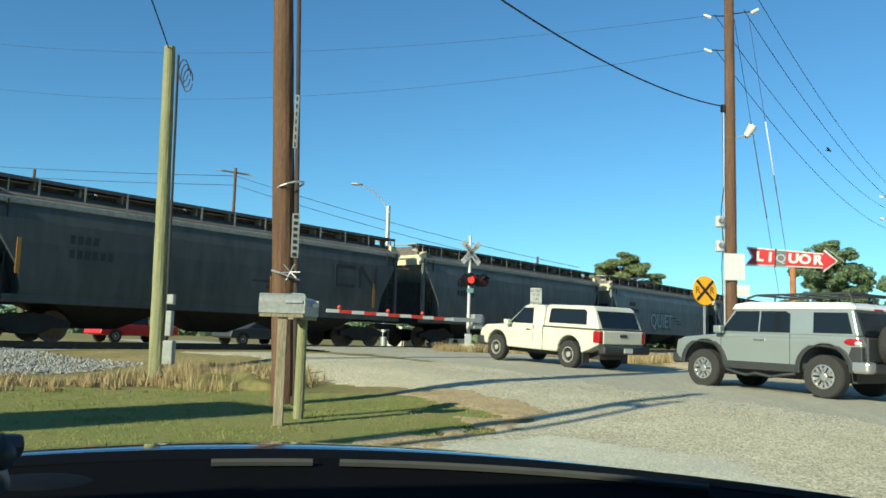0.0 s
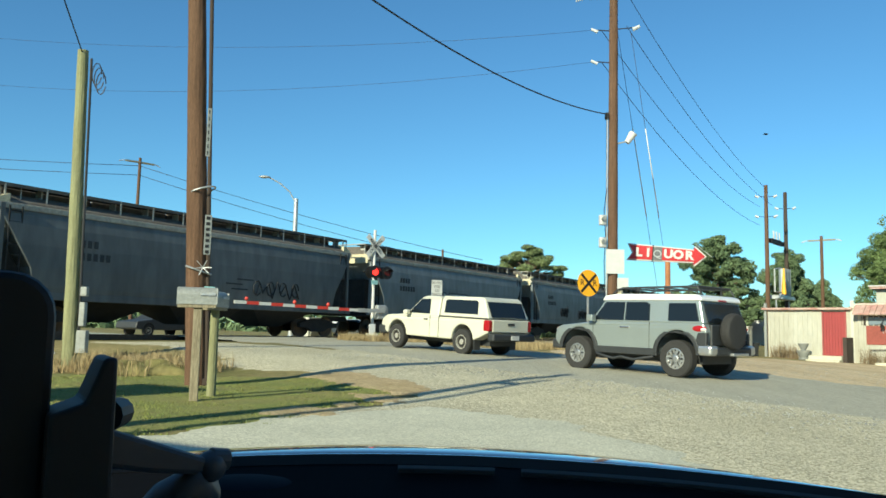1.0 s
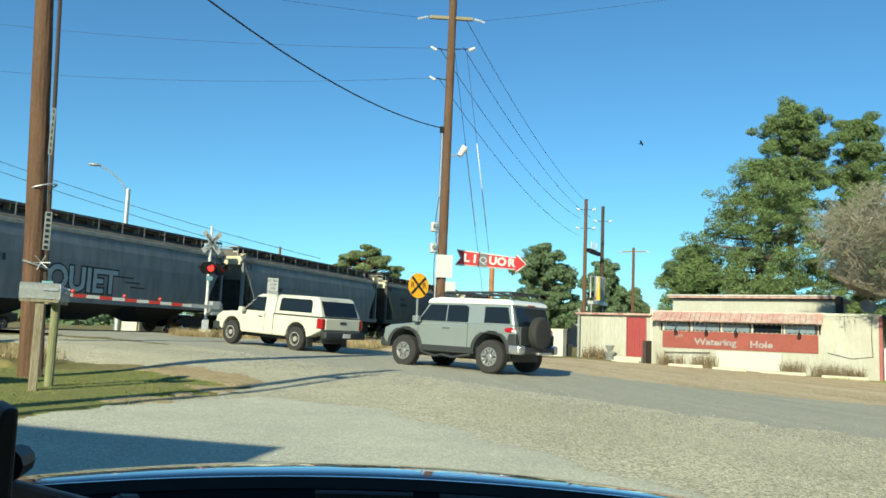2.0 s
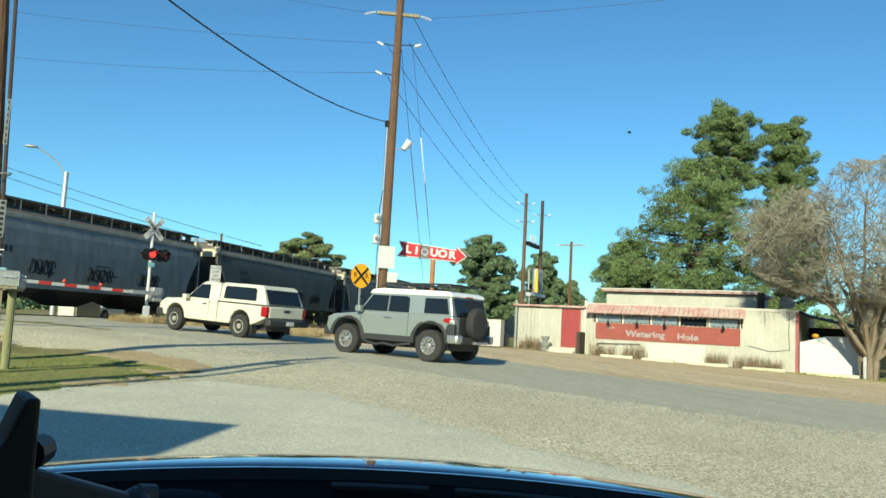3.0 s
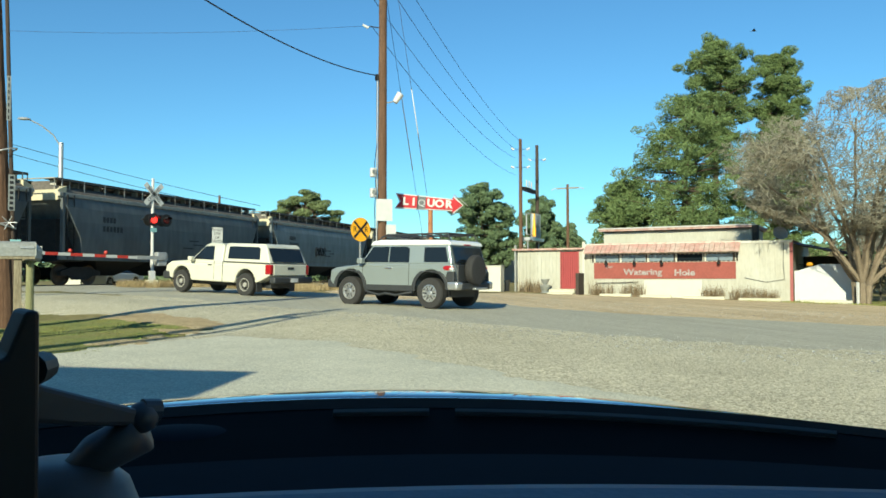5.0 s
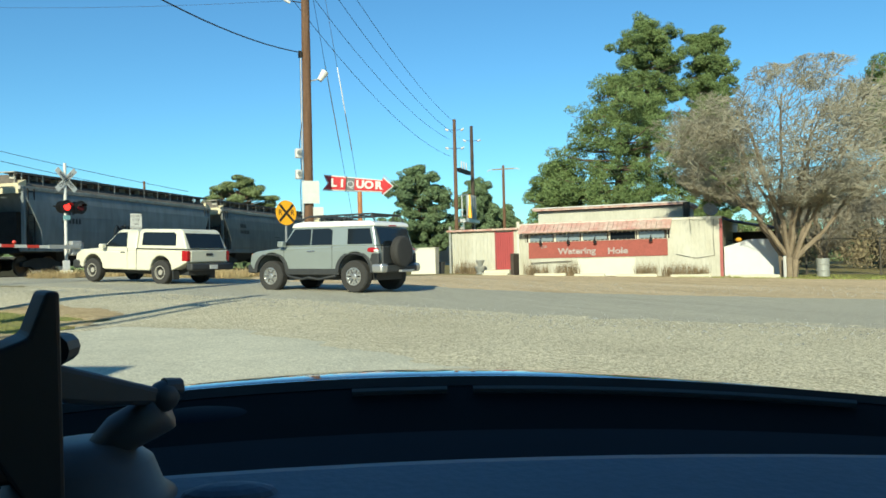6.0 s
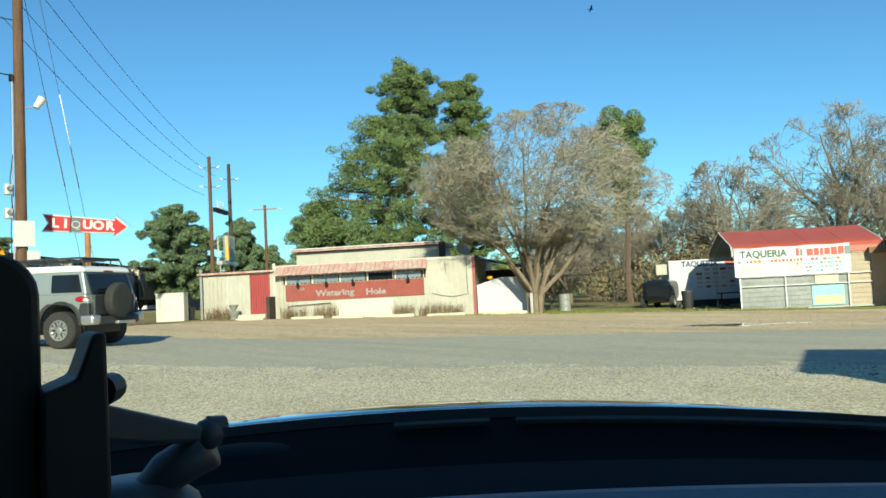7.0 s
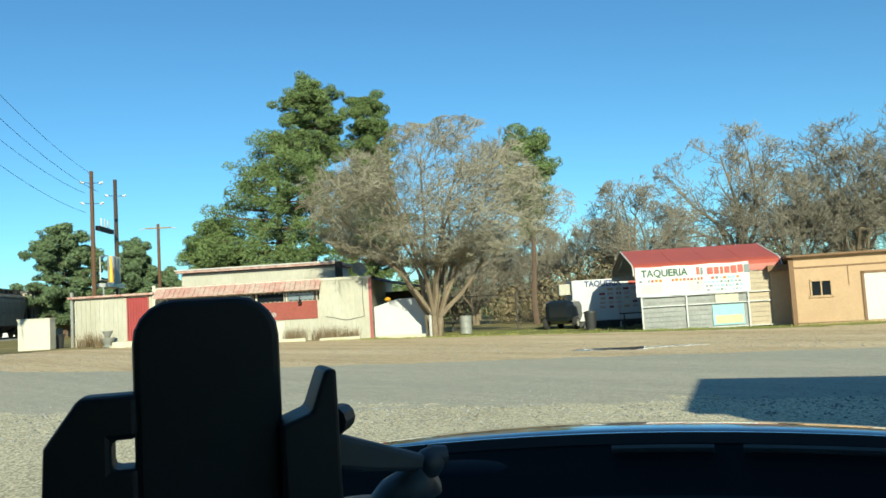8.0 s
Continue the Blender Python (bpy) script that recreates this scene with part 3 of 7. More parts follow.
def hopper_car(m, paint, label, group):
    car = thing("hopper_car", m, label, "railway car", group)
    # sloped-end body with barrelled sides
    bm = B()
    zs = [1.12, 1.5, 2.1, 2.8, 3.4, 3.72, 4.02]
    wid = [1.50, 1.575, 1.61, 1.61, 1.575, 1.52, 1.42]
    ends = [7.30, 7.28, 7.42, 7.86, 8.22, 8.43, 8.5]
    rows = [[bm.verts.new((sx * e, sy * w, z)) for sx, sy in ((-1, -1), (1, -1), (1, 1), (-1, 1))] for z, w, e in zip(zs, wid, ends)]
    for a, b in zip(rows, rows[1:]):
        for i in range(4):
            bm.faces.new((a[i], a[(i + 1) % 4], b[(i + 1) % 4], b[i]))
    bm.faces.new(rows[0])
    bm.faces.new(rows[-1])
    part("body", bm, paint, car, bevel=0.04)
    roof = prism(B(), [(-1.46, 4.0), (-1.40, 4.12), (-1.0, 4.36), (1.0, 4.36), (1.40, 4.12), (1.46, 4.0)], -8.55, 8.55)
    bmesh.ops.rotate(roof, matrix=Matrix.Rotation(radians(90), 3, "Z"), verts=roof.verts)
    part("roof", roof, HOP_ROOF, car)
    for y in (-1, 1):
        part("top_chord", box(B(), -8.6, 8.6, y * 1.40, y * 1.53, 3.86, 4.04), HOP_CHORD, car, bevel=0.02)
        part("side_sill", box(B(), -8.6, 8.6, y * 1.42, y * 1.56, 1.10, 1.34), paint, car, bevel=0.02)
        part("running_board", box(B(), -8.5, 8.5, y * 0.62, y * 1.28, 4.61, 4.65), BLACK_STEEL, car)
        part("board_lip", box(B(), -8.5, 8.5, y * 1.26, y * 1.29, 4.57, 4.68), HOP_ROOF, car)
        for i in range(13):
            x = -8.2 + i * 16.4 / 12
            if "bracket" not in shared:
                bm = box(B(), -0.03, 0.03, 0.66, 0.98, 4.2, 4.61)
                box(bm, -0.030, 0.030, 1.27, 1.295, 4.05, 4.66)
                shared["bracket"] = part("board_bracket", bm, HOP_CHORD, car)
                o = shared["bracket"]
            else:
                o = new("board_bracket", shared["bracket"].data)
                o.parent = car
            o.matrix_basis = pose(x, 0, 0, 0, 0, 0 if y > 0 else 180)
        for x in (-8.35, 8.35):
            part("end_post", box(B(), x - 0.07, x + 0.07, y * 1.40, y * 1.54, 1.3, 4.02), paint, car)
        for x, k in ((-7.95, 1), (7.95, -1)):
            lad = B()
            for dx in (-0.2, 0.2):
                box(lad, x + dx - 0.02, x + dx + 0.02, y * 1.53, y * 1.57, 1.15, 3.95)
            for j in range(8):
                box(lad, x - 0.2, x + 0.2, y * 1.535, y * 1.565, 1.4 + j * 0.34, 1.43 + j * 0.34)
            part("ladder", lad, BLACK_STEEL, car)
    for i in range(5):
        x = -6.4 + i * 3.2
        part("hatch", box(B(), x - 1.57, x + 1.57, -0.60, 0.60, 4.33, 4.63), HOP_ROOF, car, bevel=0.04)
    for x in (-8.55, 8.55):
        k = 1 if x > 0 else -1
        part("end_cap", prism(B(), [(x - 0.45 * k, 3.78), (x + 0.05 * k, 3.70), (x + 0.05 * k, 4.14), (x - 0.45 * k, 4.34)], -1.43, 1.43), CREAM, car)
        part("end_platform", box(B(), x - 1.5 * k, x + 0.1 * k, -1.45, 1.45, 1.05, 1.15), BLACK_STEEL, car)
        rail = B()
        tube(rail, [(x, -1.2, 4.05), (x, -1.2, 4.66), (x, 1.2, 4.66), (x, 1.2, 4.05)], 0.03)
        tube(rail, [(x - 0.9 * k, -1.2, 4.2), (x - 0.9 * k, -1.2, 4.66), (x, -1.2, 4.66)], 0.025)
        part("roof_handrail", rail, HOP_CHORD, car)
        part("coupler", box(B(), min(x, x + 0.75 * k), max(x, x + 0.75 * k), -0.14, 0.14, 0.75, 1.0), BLACK_STEEL, car)
        # black fill added for the darkness of the open bay under the slope
        part("end_bay_shade", prism(B(), [(x - 0.2 * k, 1.15), (x - 1.6 * k, 1.15), (x - 0.5 * k, 2.9), (x - 0.2 * k, 2.9)], -1.1, 1.1), BLACK_STEEL, car)
        bogie(car, x - 1.75 * k)
    for x in (-4.3, 0.0, 4.3):
        bm = B()
        a = [bm.verts.new((x + i * 1.9, j * 1.4, 1.12)) for i, j in ((-1, -1), (1, -1), (1, 1), (-1, 1))]
        b = [bm.verts.new((x + i * 0.55, j * 0.45, 0.42)) for i, j in ((-1, -1), (1, -1), (1, 1), (-1, 1))]
        for i in range(4):
            bm.faces.new((a[i], a[(i + 1) % 4], b[(i + 1) % 4], b[i]))
        bm.faces.new(b)
        part("hopper_outlet", bm, BLACK_STEEL, car)
    return car


def side_marks(car, seed, big=None):
    """Stencilled rows, streaks and sprayed scribbles on the side that faces the road (y < 0)."""
    rnd = random.Random(seed)
    y = -1.622

    def plate(name, x, z, w, h, material, lean=0.0):
        bm = B()
        m = Matrix.Translation((x, y - 0.001 * rnd.random(), z)) @ Matrix.Rotation(lean, 4, "Y")
        box(bm, -w / 2, w / 2, -0.004, 0.004, -h / 2, h / 2, m)
        return part(name, bm, material, car)

    for j, n in ((0, 4), (1, 6)):
        for i in range(n):
            plate("stencil_bar", -5.9 + 0.24 * i, 3.0 - 0.42 * j, 0.15, 0.25, MARK)
    for j in range(3):
        plate("stencil_bar", 1.2 + rnd.uniform(-1, 1), 1.9 + 0.2 * j, 0.9, 0.06, MARK)
    for cx, cz, wide, paint in big or ():
        v = B()
        x = cx
        pts = []
        for i in range(11):
            pts.append((cx + wide * (i / 10 - 0.5) + rnd.uniform(-0.08, 0.08), y - 0.005, cz + (0.34 if i % 2 else -0.34) * rnd.uniform(0.5, 1.2)))
        tube(v, pts, 0.035, 5)
        for i in range(4):
            c = cx + wide * (i / 3.4 - 0.45)
            ring = [(c + 0.22 * math.cos(k * 0.7), y - 0.005, cz + 0.3 * math.sin(k * 0.7)) for k in range(9)]
            tube(v, ring, 0.03, 5)
        part("sprayed_scribble", v, paint, car, "sprayed graffiti scribble")


def build_train():
    cars = []
    order = "ABACCBACABCAACA"
    paints = {"A": HOP_A, "B": HOP_B, "C": HOP_C}
    texts = {"A": "weathered grey covered hopper car of a moving freight train", "B": "dark grimy grey covered hopper car of a moving freight train", "C": "pale grey covered hopper car with sprayed graffiti"}
    first = {}
    for i, c in enumerate(order):
        u = TRAIN_U0 - CAR_LEN / 2 + CAR_LEN * (i - 1)
        p = st(-1.6, u, RAIL_TOP)
        m = pose(p.x, p.y, p.z, 0, 0, TH)
        if c not in first:
            car = hopper_car(m, paints[c], texts[c], "cars of the freight train")
            first[c] = car
        else:
            car = copy_thing(first[c], m)
        cars.append((car, u))
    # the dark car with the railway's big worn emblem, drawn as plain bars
    for i, (car, u) in enumerate(cars):
        sprays = {2: [(3.5, 2.0, 2.6, SPRAY)], 4: [(4.0, 1.9, 1.4, SPRAY), (0.5, 1.9, 1.5, SPRAY), (-3.0, 2.0, 1.2, SPRAY)], 5: [(2.0, 2.0, 1.2, SPRAY), (4.6, 1.9, 1.4, SPRAY)], 7: [(-1.0, 2.2, 1.6, SPRAY)]}.get(i)
        side_marks(car, i, sprays)
        if i == 3:
            face = pose(0, 0, 0, 90, 0, 0)
            words("sprayed_word", "QUIET", 1.35, SPRAY, car, Matrix.Translation((-0.9, -1.624, 1.98)) @ face, 0.002, 0.95, 0.10)
            words("sprayed_word", "QUIET", 1.35, SPRAY_BLUE, car, Matrix.Translation((-0.9, -1.632, 1.98)) @ face, 0.003, 0.95, 0.035)
        if i == 1:
            for a, b, c, d in ((4.7, 5.75, 3.12, 3.26), (4.7, 5.75, 2.36, 2.50), (4.66, 4.80, 2.42, 3.20), (6.00, 6.14, 2.36, 3.26), (6.9, 7.04, 2.36, 3.26)):
                part("emblem_bar", box(B(), a, b, -1.632, -1.618, c, d), MARK, car)
            bm = prism(B(), [(6.00, 3.26), (6.18, 3.26), (7.04, 2.36), (6.86, 2.36)], -1.631, -1.618)
            part("emblem_bar", bm, MARK, car)
            for x, z in ((-7.4, 2.4), (1.5, 2.0), (6.9, 2.1)):
                part("rust_mark", box(B(), x - 0.06, x + 0.06, -1.632, -1.615, z - 0.5, z + 0.5, Matrix()), ORANGE, car)
    return cars


build_track()
TRAIN = build_train()

# ---- vehicles (local x ahead, y to the left, z up) ----
def arch(cx, r, z0, n=9):
    return [(cx + r * math.cos(math.pi * i / n), z0 + r * math.sin(math.pi * i / n)) for i in range(n + 1)]


def road_wheel(car, x, y, r, wide, rim_mat, spokes, rim_r):
    sgn = 1 if y > 0 else -1
    m = Matrix.Translation((x, y, r)) @ Matrix.Rotation(radians(-90 * sgn), 4, "X")
    w = part("wheel", lathe(B(), [(rim_r, -wide / 2), (r * 0.93, -wide / 2), (r, -wide * 0.36), (r, wide * 0.36), (r * 0.93, wide / 2), (rim_r, wide / 2), (rim_r * 0.97, wide * 0.2)], m, 32), TYRE, car, smooth=False)
    rim = B()
    lathe(rim, [(rim_r * 0.99, wide * 0.40), (rim_r * 0.99, wide * 0.49), (rim_r * 0.88, wide * 0.50), (rim_r * 0.84, wide * 0.30), (rim_r * 0.84, wide * 0.22)], m, 28, False)
    lathe(rim, [(0.075, wide * 0.2), (0.075, wide * 0.42), (0.05, wide * 0.45)], m, 12)
    for i in range(spokes):
        a = 2 * math.pi * i / spokes
        q = m @ Matrix.Rotation(a, 4, "Z")
        if spokes > 8:
            continue
        for da in (-0.045, 0.045):
            box(rim, 0.05, rim_r * 0.9, da - 0.028, da + 0.028, wide * 0.30, wide * 0.42, q)
    part("rim", rim, rim_mat, w)
    part("hub_shade", lathe(B(), [(rim_r * 0.9, wide * 0.12), (rim_r * 0.9, wide * 0.18), (0.05, wide * 0.19)], m, 20), PLASTIC if spokes <= 8 else STEELW, w)
    if spokes > 8:
        for i in range(8):
            q = m @ Matrix.Rotation(i * math.pi / 4, 4, "Z")
            hole = B()
            cyl(hole, q @ Vector((rim_r * 0.62, 0, wide * 0.19)), q @ Vector((rim_r * 0.62, 0, wide * 0.24)), 0.026, seg=8)
            part("vent_hole", hole, SIGN_BLACK, w)
    return w


def pane(name, pts, y, side, car, material=GLASS_DARK, thick=0.012, lean=None):
    """A side window: corners (x, z), sitting just proud of the side at half width y(z)."""
    bm = B()
    a = [bm.verts.new((x, side * (y(z) + thick), z)) for x, z in pts]
    b = [bm.verts.new((x, side * (y(z) - 0.02), z)) for x, z in pts]
    bm.faces.new(a)
    bm.faces.new(b[::-1])
    for i in range(len(pts)):
        j = (i + 1) % len(pts)
        bm.faces.new((a[i], a[j], b[j], b[i]))
    return part(name, bm, material, car)


def suv(m):
    car = thing("suv", m, "silver-green boxy off-road SUV with white roof waiting on the road", "car")
    W = lambda x, z: 0.90 - max(0, z - 1.12) * 0.16 - (0.05 if x > 1.9 else 0)
    fa, ra = 1.345, -1.345
    prof = [(-2.02, 0.66), (-2.06, 1.0), (-1.98, 1.18), (0.98, 1.18), (1.10, 1.14), (1.92, 1.06), (2.10, 0.98), (2.14, 0.72), (2.05, 0.60)]
    prof += arch(fa, 0.50, 0.52)[0:] + [(0.80, 0.46), (-0.80, 0.46)] + arch(ra, 0.50, 0.52)[0:] + [(-1.92, 0.56)]
    part("body", prism(B(), prof, -1, 1, W), FJ_PAINT, car, bevel=0.035)
    cab = [(-1.99, 1.17), (-1.86, 1.66), (-1.80, 1.70), (0.60, 1.70), (0.66, 1.66), (1.00, 1.17)]
    part("cabin", prism(B(), cab, -0.985, 0.985, W), FJ_PAINT, car, bevel=0.03)
    part("roof", prism(B(), [(-1.92, 1.66), (-1.88, 1.75), (-1.75, 1.80), (0.30, 1.82), (0.62, 1.78), (0.72, 1.66)], -0.84, 0.84), FJ_WHITE, car, bevel=0.04)
    Y = lambda z: 0.985 * (0.90 - max(0, z - 1.12) * 0.16)
    for s in (-1, 1):
        pane("window", [(0.92, 1.21), (0.60, 1.63), (0.06, 1.63), (0.06, 1.21)], Y, s, car)
        pane("window", [(0.02, 1.21), (0.02, 1.63), (-0.52, 1.63), (-0.62, 1.58), (-0.64, 1.21)], Y, s, car)
        pane("window", [(-1.12, 1.22), (-1.10, 1.61), (-1.76, 1.61), (-1.88, 1.22)], Y, s, car)
        # cladding and flares
        for cx in (fa, ra):
            outer, inner = arch(cx, 0.56, 0.50, 12), arch(cx, 0.485, 0.50, 12)
            outer = [(cx + max(-0.57, min(0.57, (x - cx) * 1.06)), min(z, 0.98)) for x, z in outer]
            bm = B()
            prism(bm, outer + inner[::-1], s * 0.86, s * 0.94)
            part("fender_flare", bm, PLASTIC, car, bevel=0.015)
        part("rocker_panel", box(B(), -0.86, 0.84, s * 0.82, s * 0.925, 0.44, 0.60), PLASTIC, car, bevel=0.015)
        step = tube(B(), [(0.75, s * 0.95, 0.42), (0.5, s * 0.99, 0.37), (0.25, s * 0.99, 0.33), (0.05, s * 0.99, 0.38), (-0.3, s * 0.99, 0.33), (-0.55, s * 0.99, 0.38), (-0.8, s * 0.95, 0.42)], 0.03)
        part("side_step", step, PLASTIC, car)
        part("tail_light", ball(B(), (-1.87, s * 0.868, 1.065), 0.185, 1.0, 0.26, 0.42, 18, 10), TAIL, car, smooth=True)
        part("lamp_lens", ball(B(), (-1.97, s * 0.872, 1.05), 0.085, 1.0, 0.55, 0.55, 14, 8), CLEARLENS, car, smooth=True)
        part("quarter_cladding", prism(B(), [(-2.07, 0.70), (-2.07, 0.98), (-1.86, 0.98), (-1.78, 0.70)], s * 0.80, s * 0.915), PLASTIC, car, bevel=0.02)
        part("bumper_corner", box(B(), -2.20, -1.84, s * 0.62, s * 0.94, 0.50, 0.72), ALLOY, car, bevel=0.06)
        part("headlight", box(B(), 1.98, 2.12, s * 0.5, s * 0.82, 0.86, 1.00), AMBER, car, bevel=0.03)
        part("mirror", box(B(), 0.80, 0.98, s * 0.93, s * 1.10, 1.16, 1.32), FJ_PAINT, car, bevel=0.03)
        part("door_handle", box(B(), -0.12, 0.14, s * 0.885, s * 0.93, 1.03, 1.07), CHROME, car, bevel=0.012)
        part("door_seam", box(B(), -0.655, -0.645, s * 0.88, s * 0.9045, 0.6, 1.17), PLASTIC, car)
        part("door_seam", box(B(), 0.915, 0.925, s * 0.88, s * 0.9045, 0.7, 1.17), PLASTIC, car)
        for x in (fa, ra):
            road_wheel(car, x, s * 0.82, 0.405, 0.27, ALLOY, 6, 0.228)
    part("rear_bumper", box(B(), -2.22, -1.95, -0.72, 0.72, 0.50, 0.68), PLASTIC, car, bevel=0.04)
    part("bumper_step", box(B(), -2.30, -2.20, -0.45, 0.20, 0.50, 0.56), ALLOY, car, bevel=0.015)
    part("front_bumper", box(B(), 2.0, 2.26, -0.82, 0.82, 0.48, 0.72), PLASTIC, car, bevel=0.05)
    part("tailgate", box(B(), -2.09, -2.0, -0.72, 0.72, 0.70, 1.16), PLASTIC, car, bevel=0.03)
    bm = B()
    prism(bm, [(-2.03, 1.20), (-1.90, 1.62), (-1.87, 1.62), (-1.99, 1.20)], -0.72, 0.72)
    part("rear_window", bm, GLASS_DARK, car)
    bm = B()
    prism(bm, [(1.00, 1.21), (0.70, 1.64), (0.67, 1.64), (0.95, 1.21)], -0.74, 0.74)
    part("windscreen", bm, GLASS_DARK, car)
    m2 = Matrix.Translation((-2.22, 0.08, 1.02)) @ Matrix.Rotation(radians(-90), 4, "Y")
    spare = part("spare_wheel", lathe(B(), [(0.2, -0.10), (0.37, -0.10), (0.40, -0.05), (0.40, 0.06), (0.37, 0.11), (0.30, 0.125), (0.1, 0.13)], m2, 32), TYRE, car, "black covered spare wheel")
    part("brake_lamp", box(B(), -1.93, -1.88, -0.15, 0.15, 1.67, 1.70), TAIL, car)
    rack_bar = lambda pts, r: part("rack_bar", tube(B(), pts, r), PLASTIC, car)
    for y in (-0.68, 0.68):
        rack_bar([(0.50, y, 1.80), (0.42, y, 1.90), (0.22, y, 1.96), (-1.72, y, 1.98), (-1.82, y, 1.80)], 0.024)
        for x in (-0.2, -0.9, -1.5):
            rack_bar([(x, y, 1.80), (x, y, 1.97)], 0.016)
    for x in (0.1, -0.4, -0.9, -1.35, -1.7):
        rack_bar([(x, -0.68, 1.95), (x, 0.68, 1.95)], 0.016)
    rack_bar([(0.22, -0.68, 1.96), (0.22, 0.68, 1.96)], 0.022)
    rack_bar([(-1.72, -0.68, 1.98), (-1.72, 0.68, 1.98)], 0.022)
    part("underbody", box(B(), -1.8, 1.8, -0.6, 0.6, 0.30, 0.60), PLASTIC, car)
    return car


def pickup(m):
    car = thing("pickup_truck", m, "cream-white pickup truck with matching bed cap waiting at the crossing", "truck")
    W = lambda x, z: 0.87 - max(0, z - 0.98) * 0.20 - (0.06 if x > 2.0 else 0)
    fa, ra = 1.42, -1.36
    prof = [(-2.36, 0.66), (-2.38, 1.02), (-0.42, 1.03), (0.94, 1.05), (1.9, 0.98), (2.18, 0.86), (2.24, 0.62), (2.10, 0.50)]
    prof += arch(fa, 0.42, 0.42) + [(0.92, 0.40), (-0.90, 0.40)] + arch(ra, 0.42, 0.42) + [(-2.0, 0.50)]
    part("body", prism(B(), prof, -1, 1, W), TRUCK_WHITE, car, bevel=0.05)
    part("cab", prism(B(), [(-0.38, 1.0), (-0.36, 1.55), (-0.26, 1.60), (0.30, 1.60), (0.44, 1.55), (1.04, 1.02)], -0.99, 0.99, W), TRUCK_WHITE, car, bevel=0.04)
    part("bed_cap", prism(B(), [(-2.34, 1.03), (-2.10, 1.56), (-2.0, 1.62), (-0.52, 1.62), (-0.42, 1.56), (-0.42, 1.03)], -0.985, 0.985, lambda x, z: 0.87 - max(0, z - 0.98) * 0.17), TRUCK_WHITE, car, bevel=0.04)
    part("cap_rail", box(B(), -2.34, -0.42, -0.882, 0.882, 1.025, 1.05), PLASTIC, car)
    Yc = lambda z: 0.99 * (0.87 - max(0, z - 0.98) * 0.20)
    Yb = lambda z: 0.985 * (0.87 - max(0, z - 0.98) * 0.17)
    for s in (-1, 1):
        pane("window", [(0.90, 1.08), (0.44, 1.50), (0.06, 1.51), (0.0, 1.08)], Yc, s, car)
        pane("cap_window", [(-0.60, 1.14), (-0.60, 1.48), (-0.66, 1.52), (-1.80, 1.52), (-1.88, 1.47), (-1.92, 1.14)], Yb, s, car)
        part("tail_light", box(B(), -2.40, -2.18, s * 0.74, s * 0.885, 0.70, 1.00), TAIL, car, bevel=0.03)
        part("mirror", box(B(), 0.78, 0.95, s * 0.90, s * 1.06, 1.02, 1.16), TRUCK_WHITE, car, bevel=0.03)
        part("door_handle", box(B(), 0.06, 0.22, s * 0.86, s * 0.885, 0.90, 0.935), PLASTIC, car)
        part("door_seam", box(B(), -0.045, -0.035, s * 0.86, s * 0.8735, 0.46, 1.04), PLASTIC, car)
        part("bed_seam", box(B(), -0.425, -0.405, s * 0.86, s * 0.8735, 0.42, 1.03), PLASTIC, car)
        part("mud_flap", box(B(), -1.86, -1.83, s * 0.62, s * 0.86, 0.16, 0.42), PLASTIC, car)
        part("front_corner", box(B(), 1.95, 2.30, s * 0.55, s * 0.86, 0.40, 0.66), PLASTIC, car, bevel=0.06)
        for x in (fa, ra):
            road_wheel(car, x, s * 0.77, 0.355, 0.23, STEELW, 12, 0.20)
    part("front_bumper", box(B(), 2.05, 2.32, -0.7, 0.7, 0.40, 0.62), PLASTIC, car, bevel=0.05)
    part("tailgate", box(B(), -2.41, -2.34, -0.73, 0.73, 0.68, 1.0), TRUCK_WHITE, car, bevel=0.015)
    part("gate_handle", box(B(), -2.425, -2.40, -0.13, 0.13, 0.86, 0.93), PLASTIC, car)
    part("rear_bumper", box(B(), -2.58, -2.34, -0.87, 0.87, 0.44, 0.64), PLASTIC, car, bevel=0.05)
    part("plate", box(B(), -2.592, -2.575, -0.16, 0.16, 0.48, 0.60), SIGN_WHITE, car)
    part("rear_window", prism(B(), [(-2.345, 1.08), (-2.15, 1.50), (-2.11, 1.50), (-2.29, 1.08)], -0.70, 0.70), GLASS_DARK, car)
    part("windscreen", prism(B(), [(1.045, 1.06), (0.52, 1.52), (0.48, 1.52), (0.98, 1.06)], -0.68, 0.68), GLASS_DARK, car)
    part("underbody", box(B(), -2.1, 1.9, -0.5, 0.5, 0.28, 0.5), PLASTIC, car)
    return car


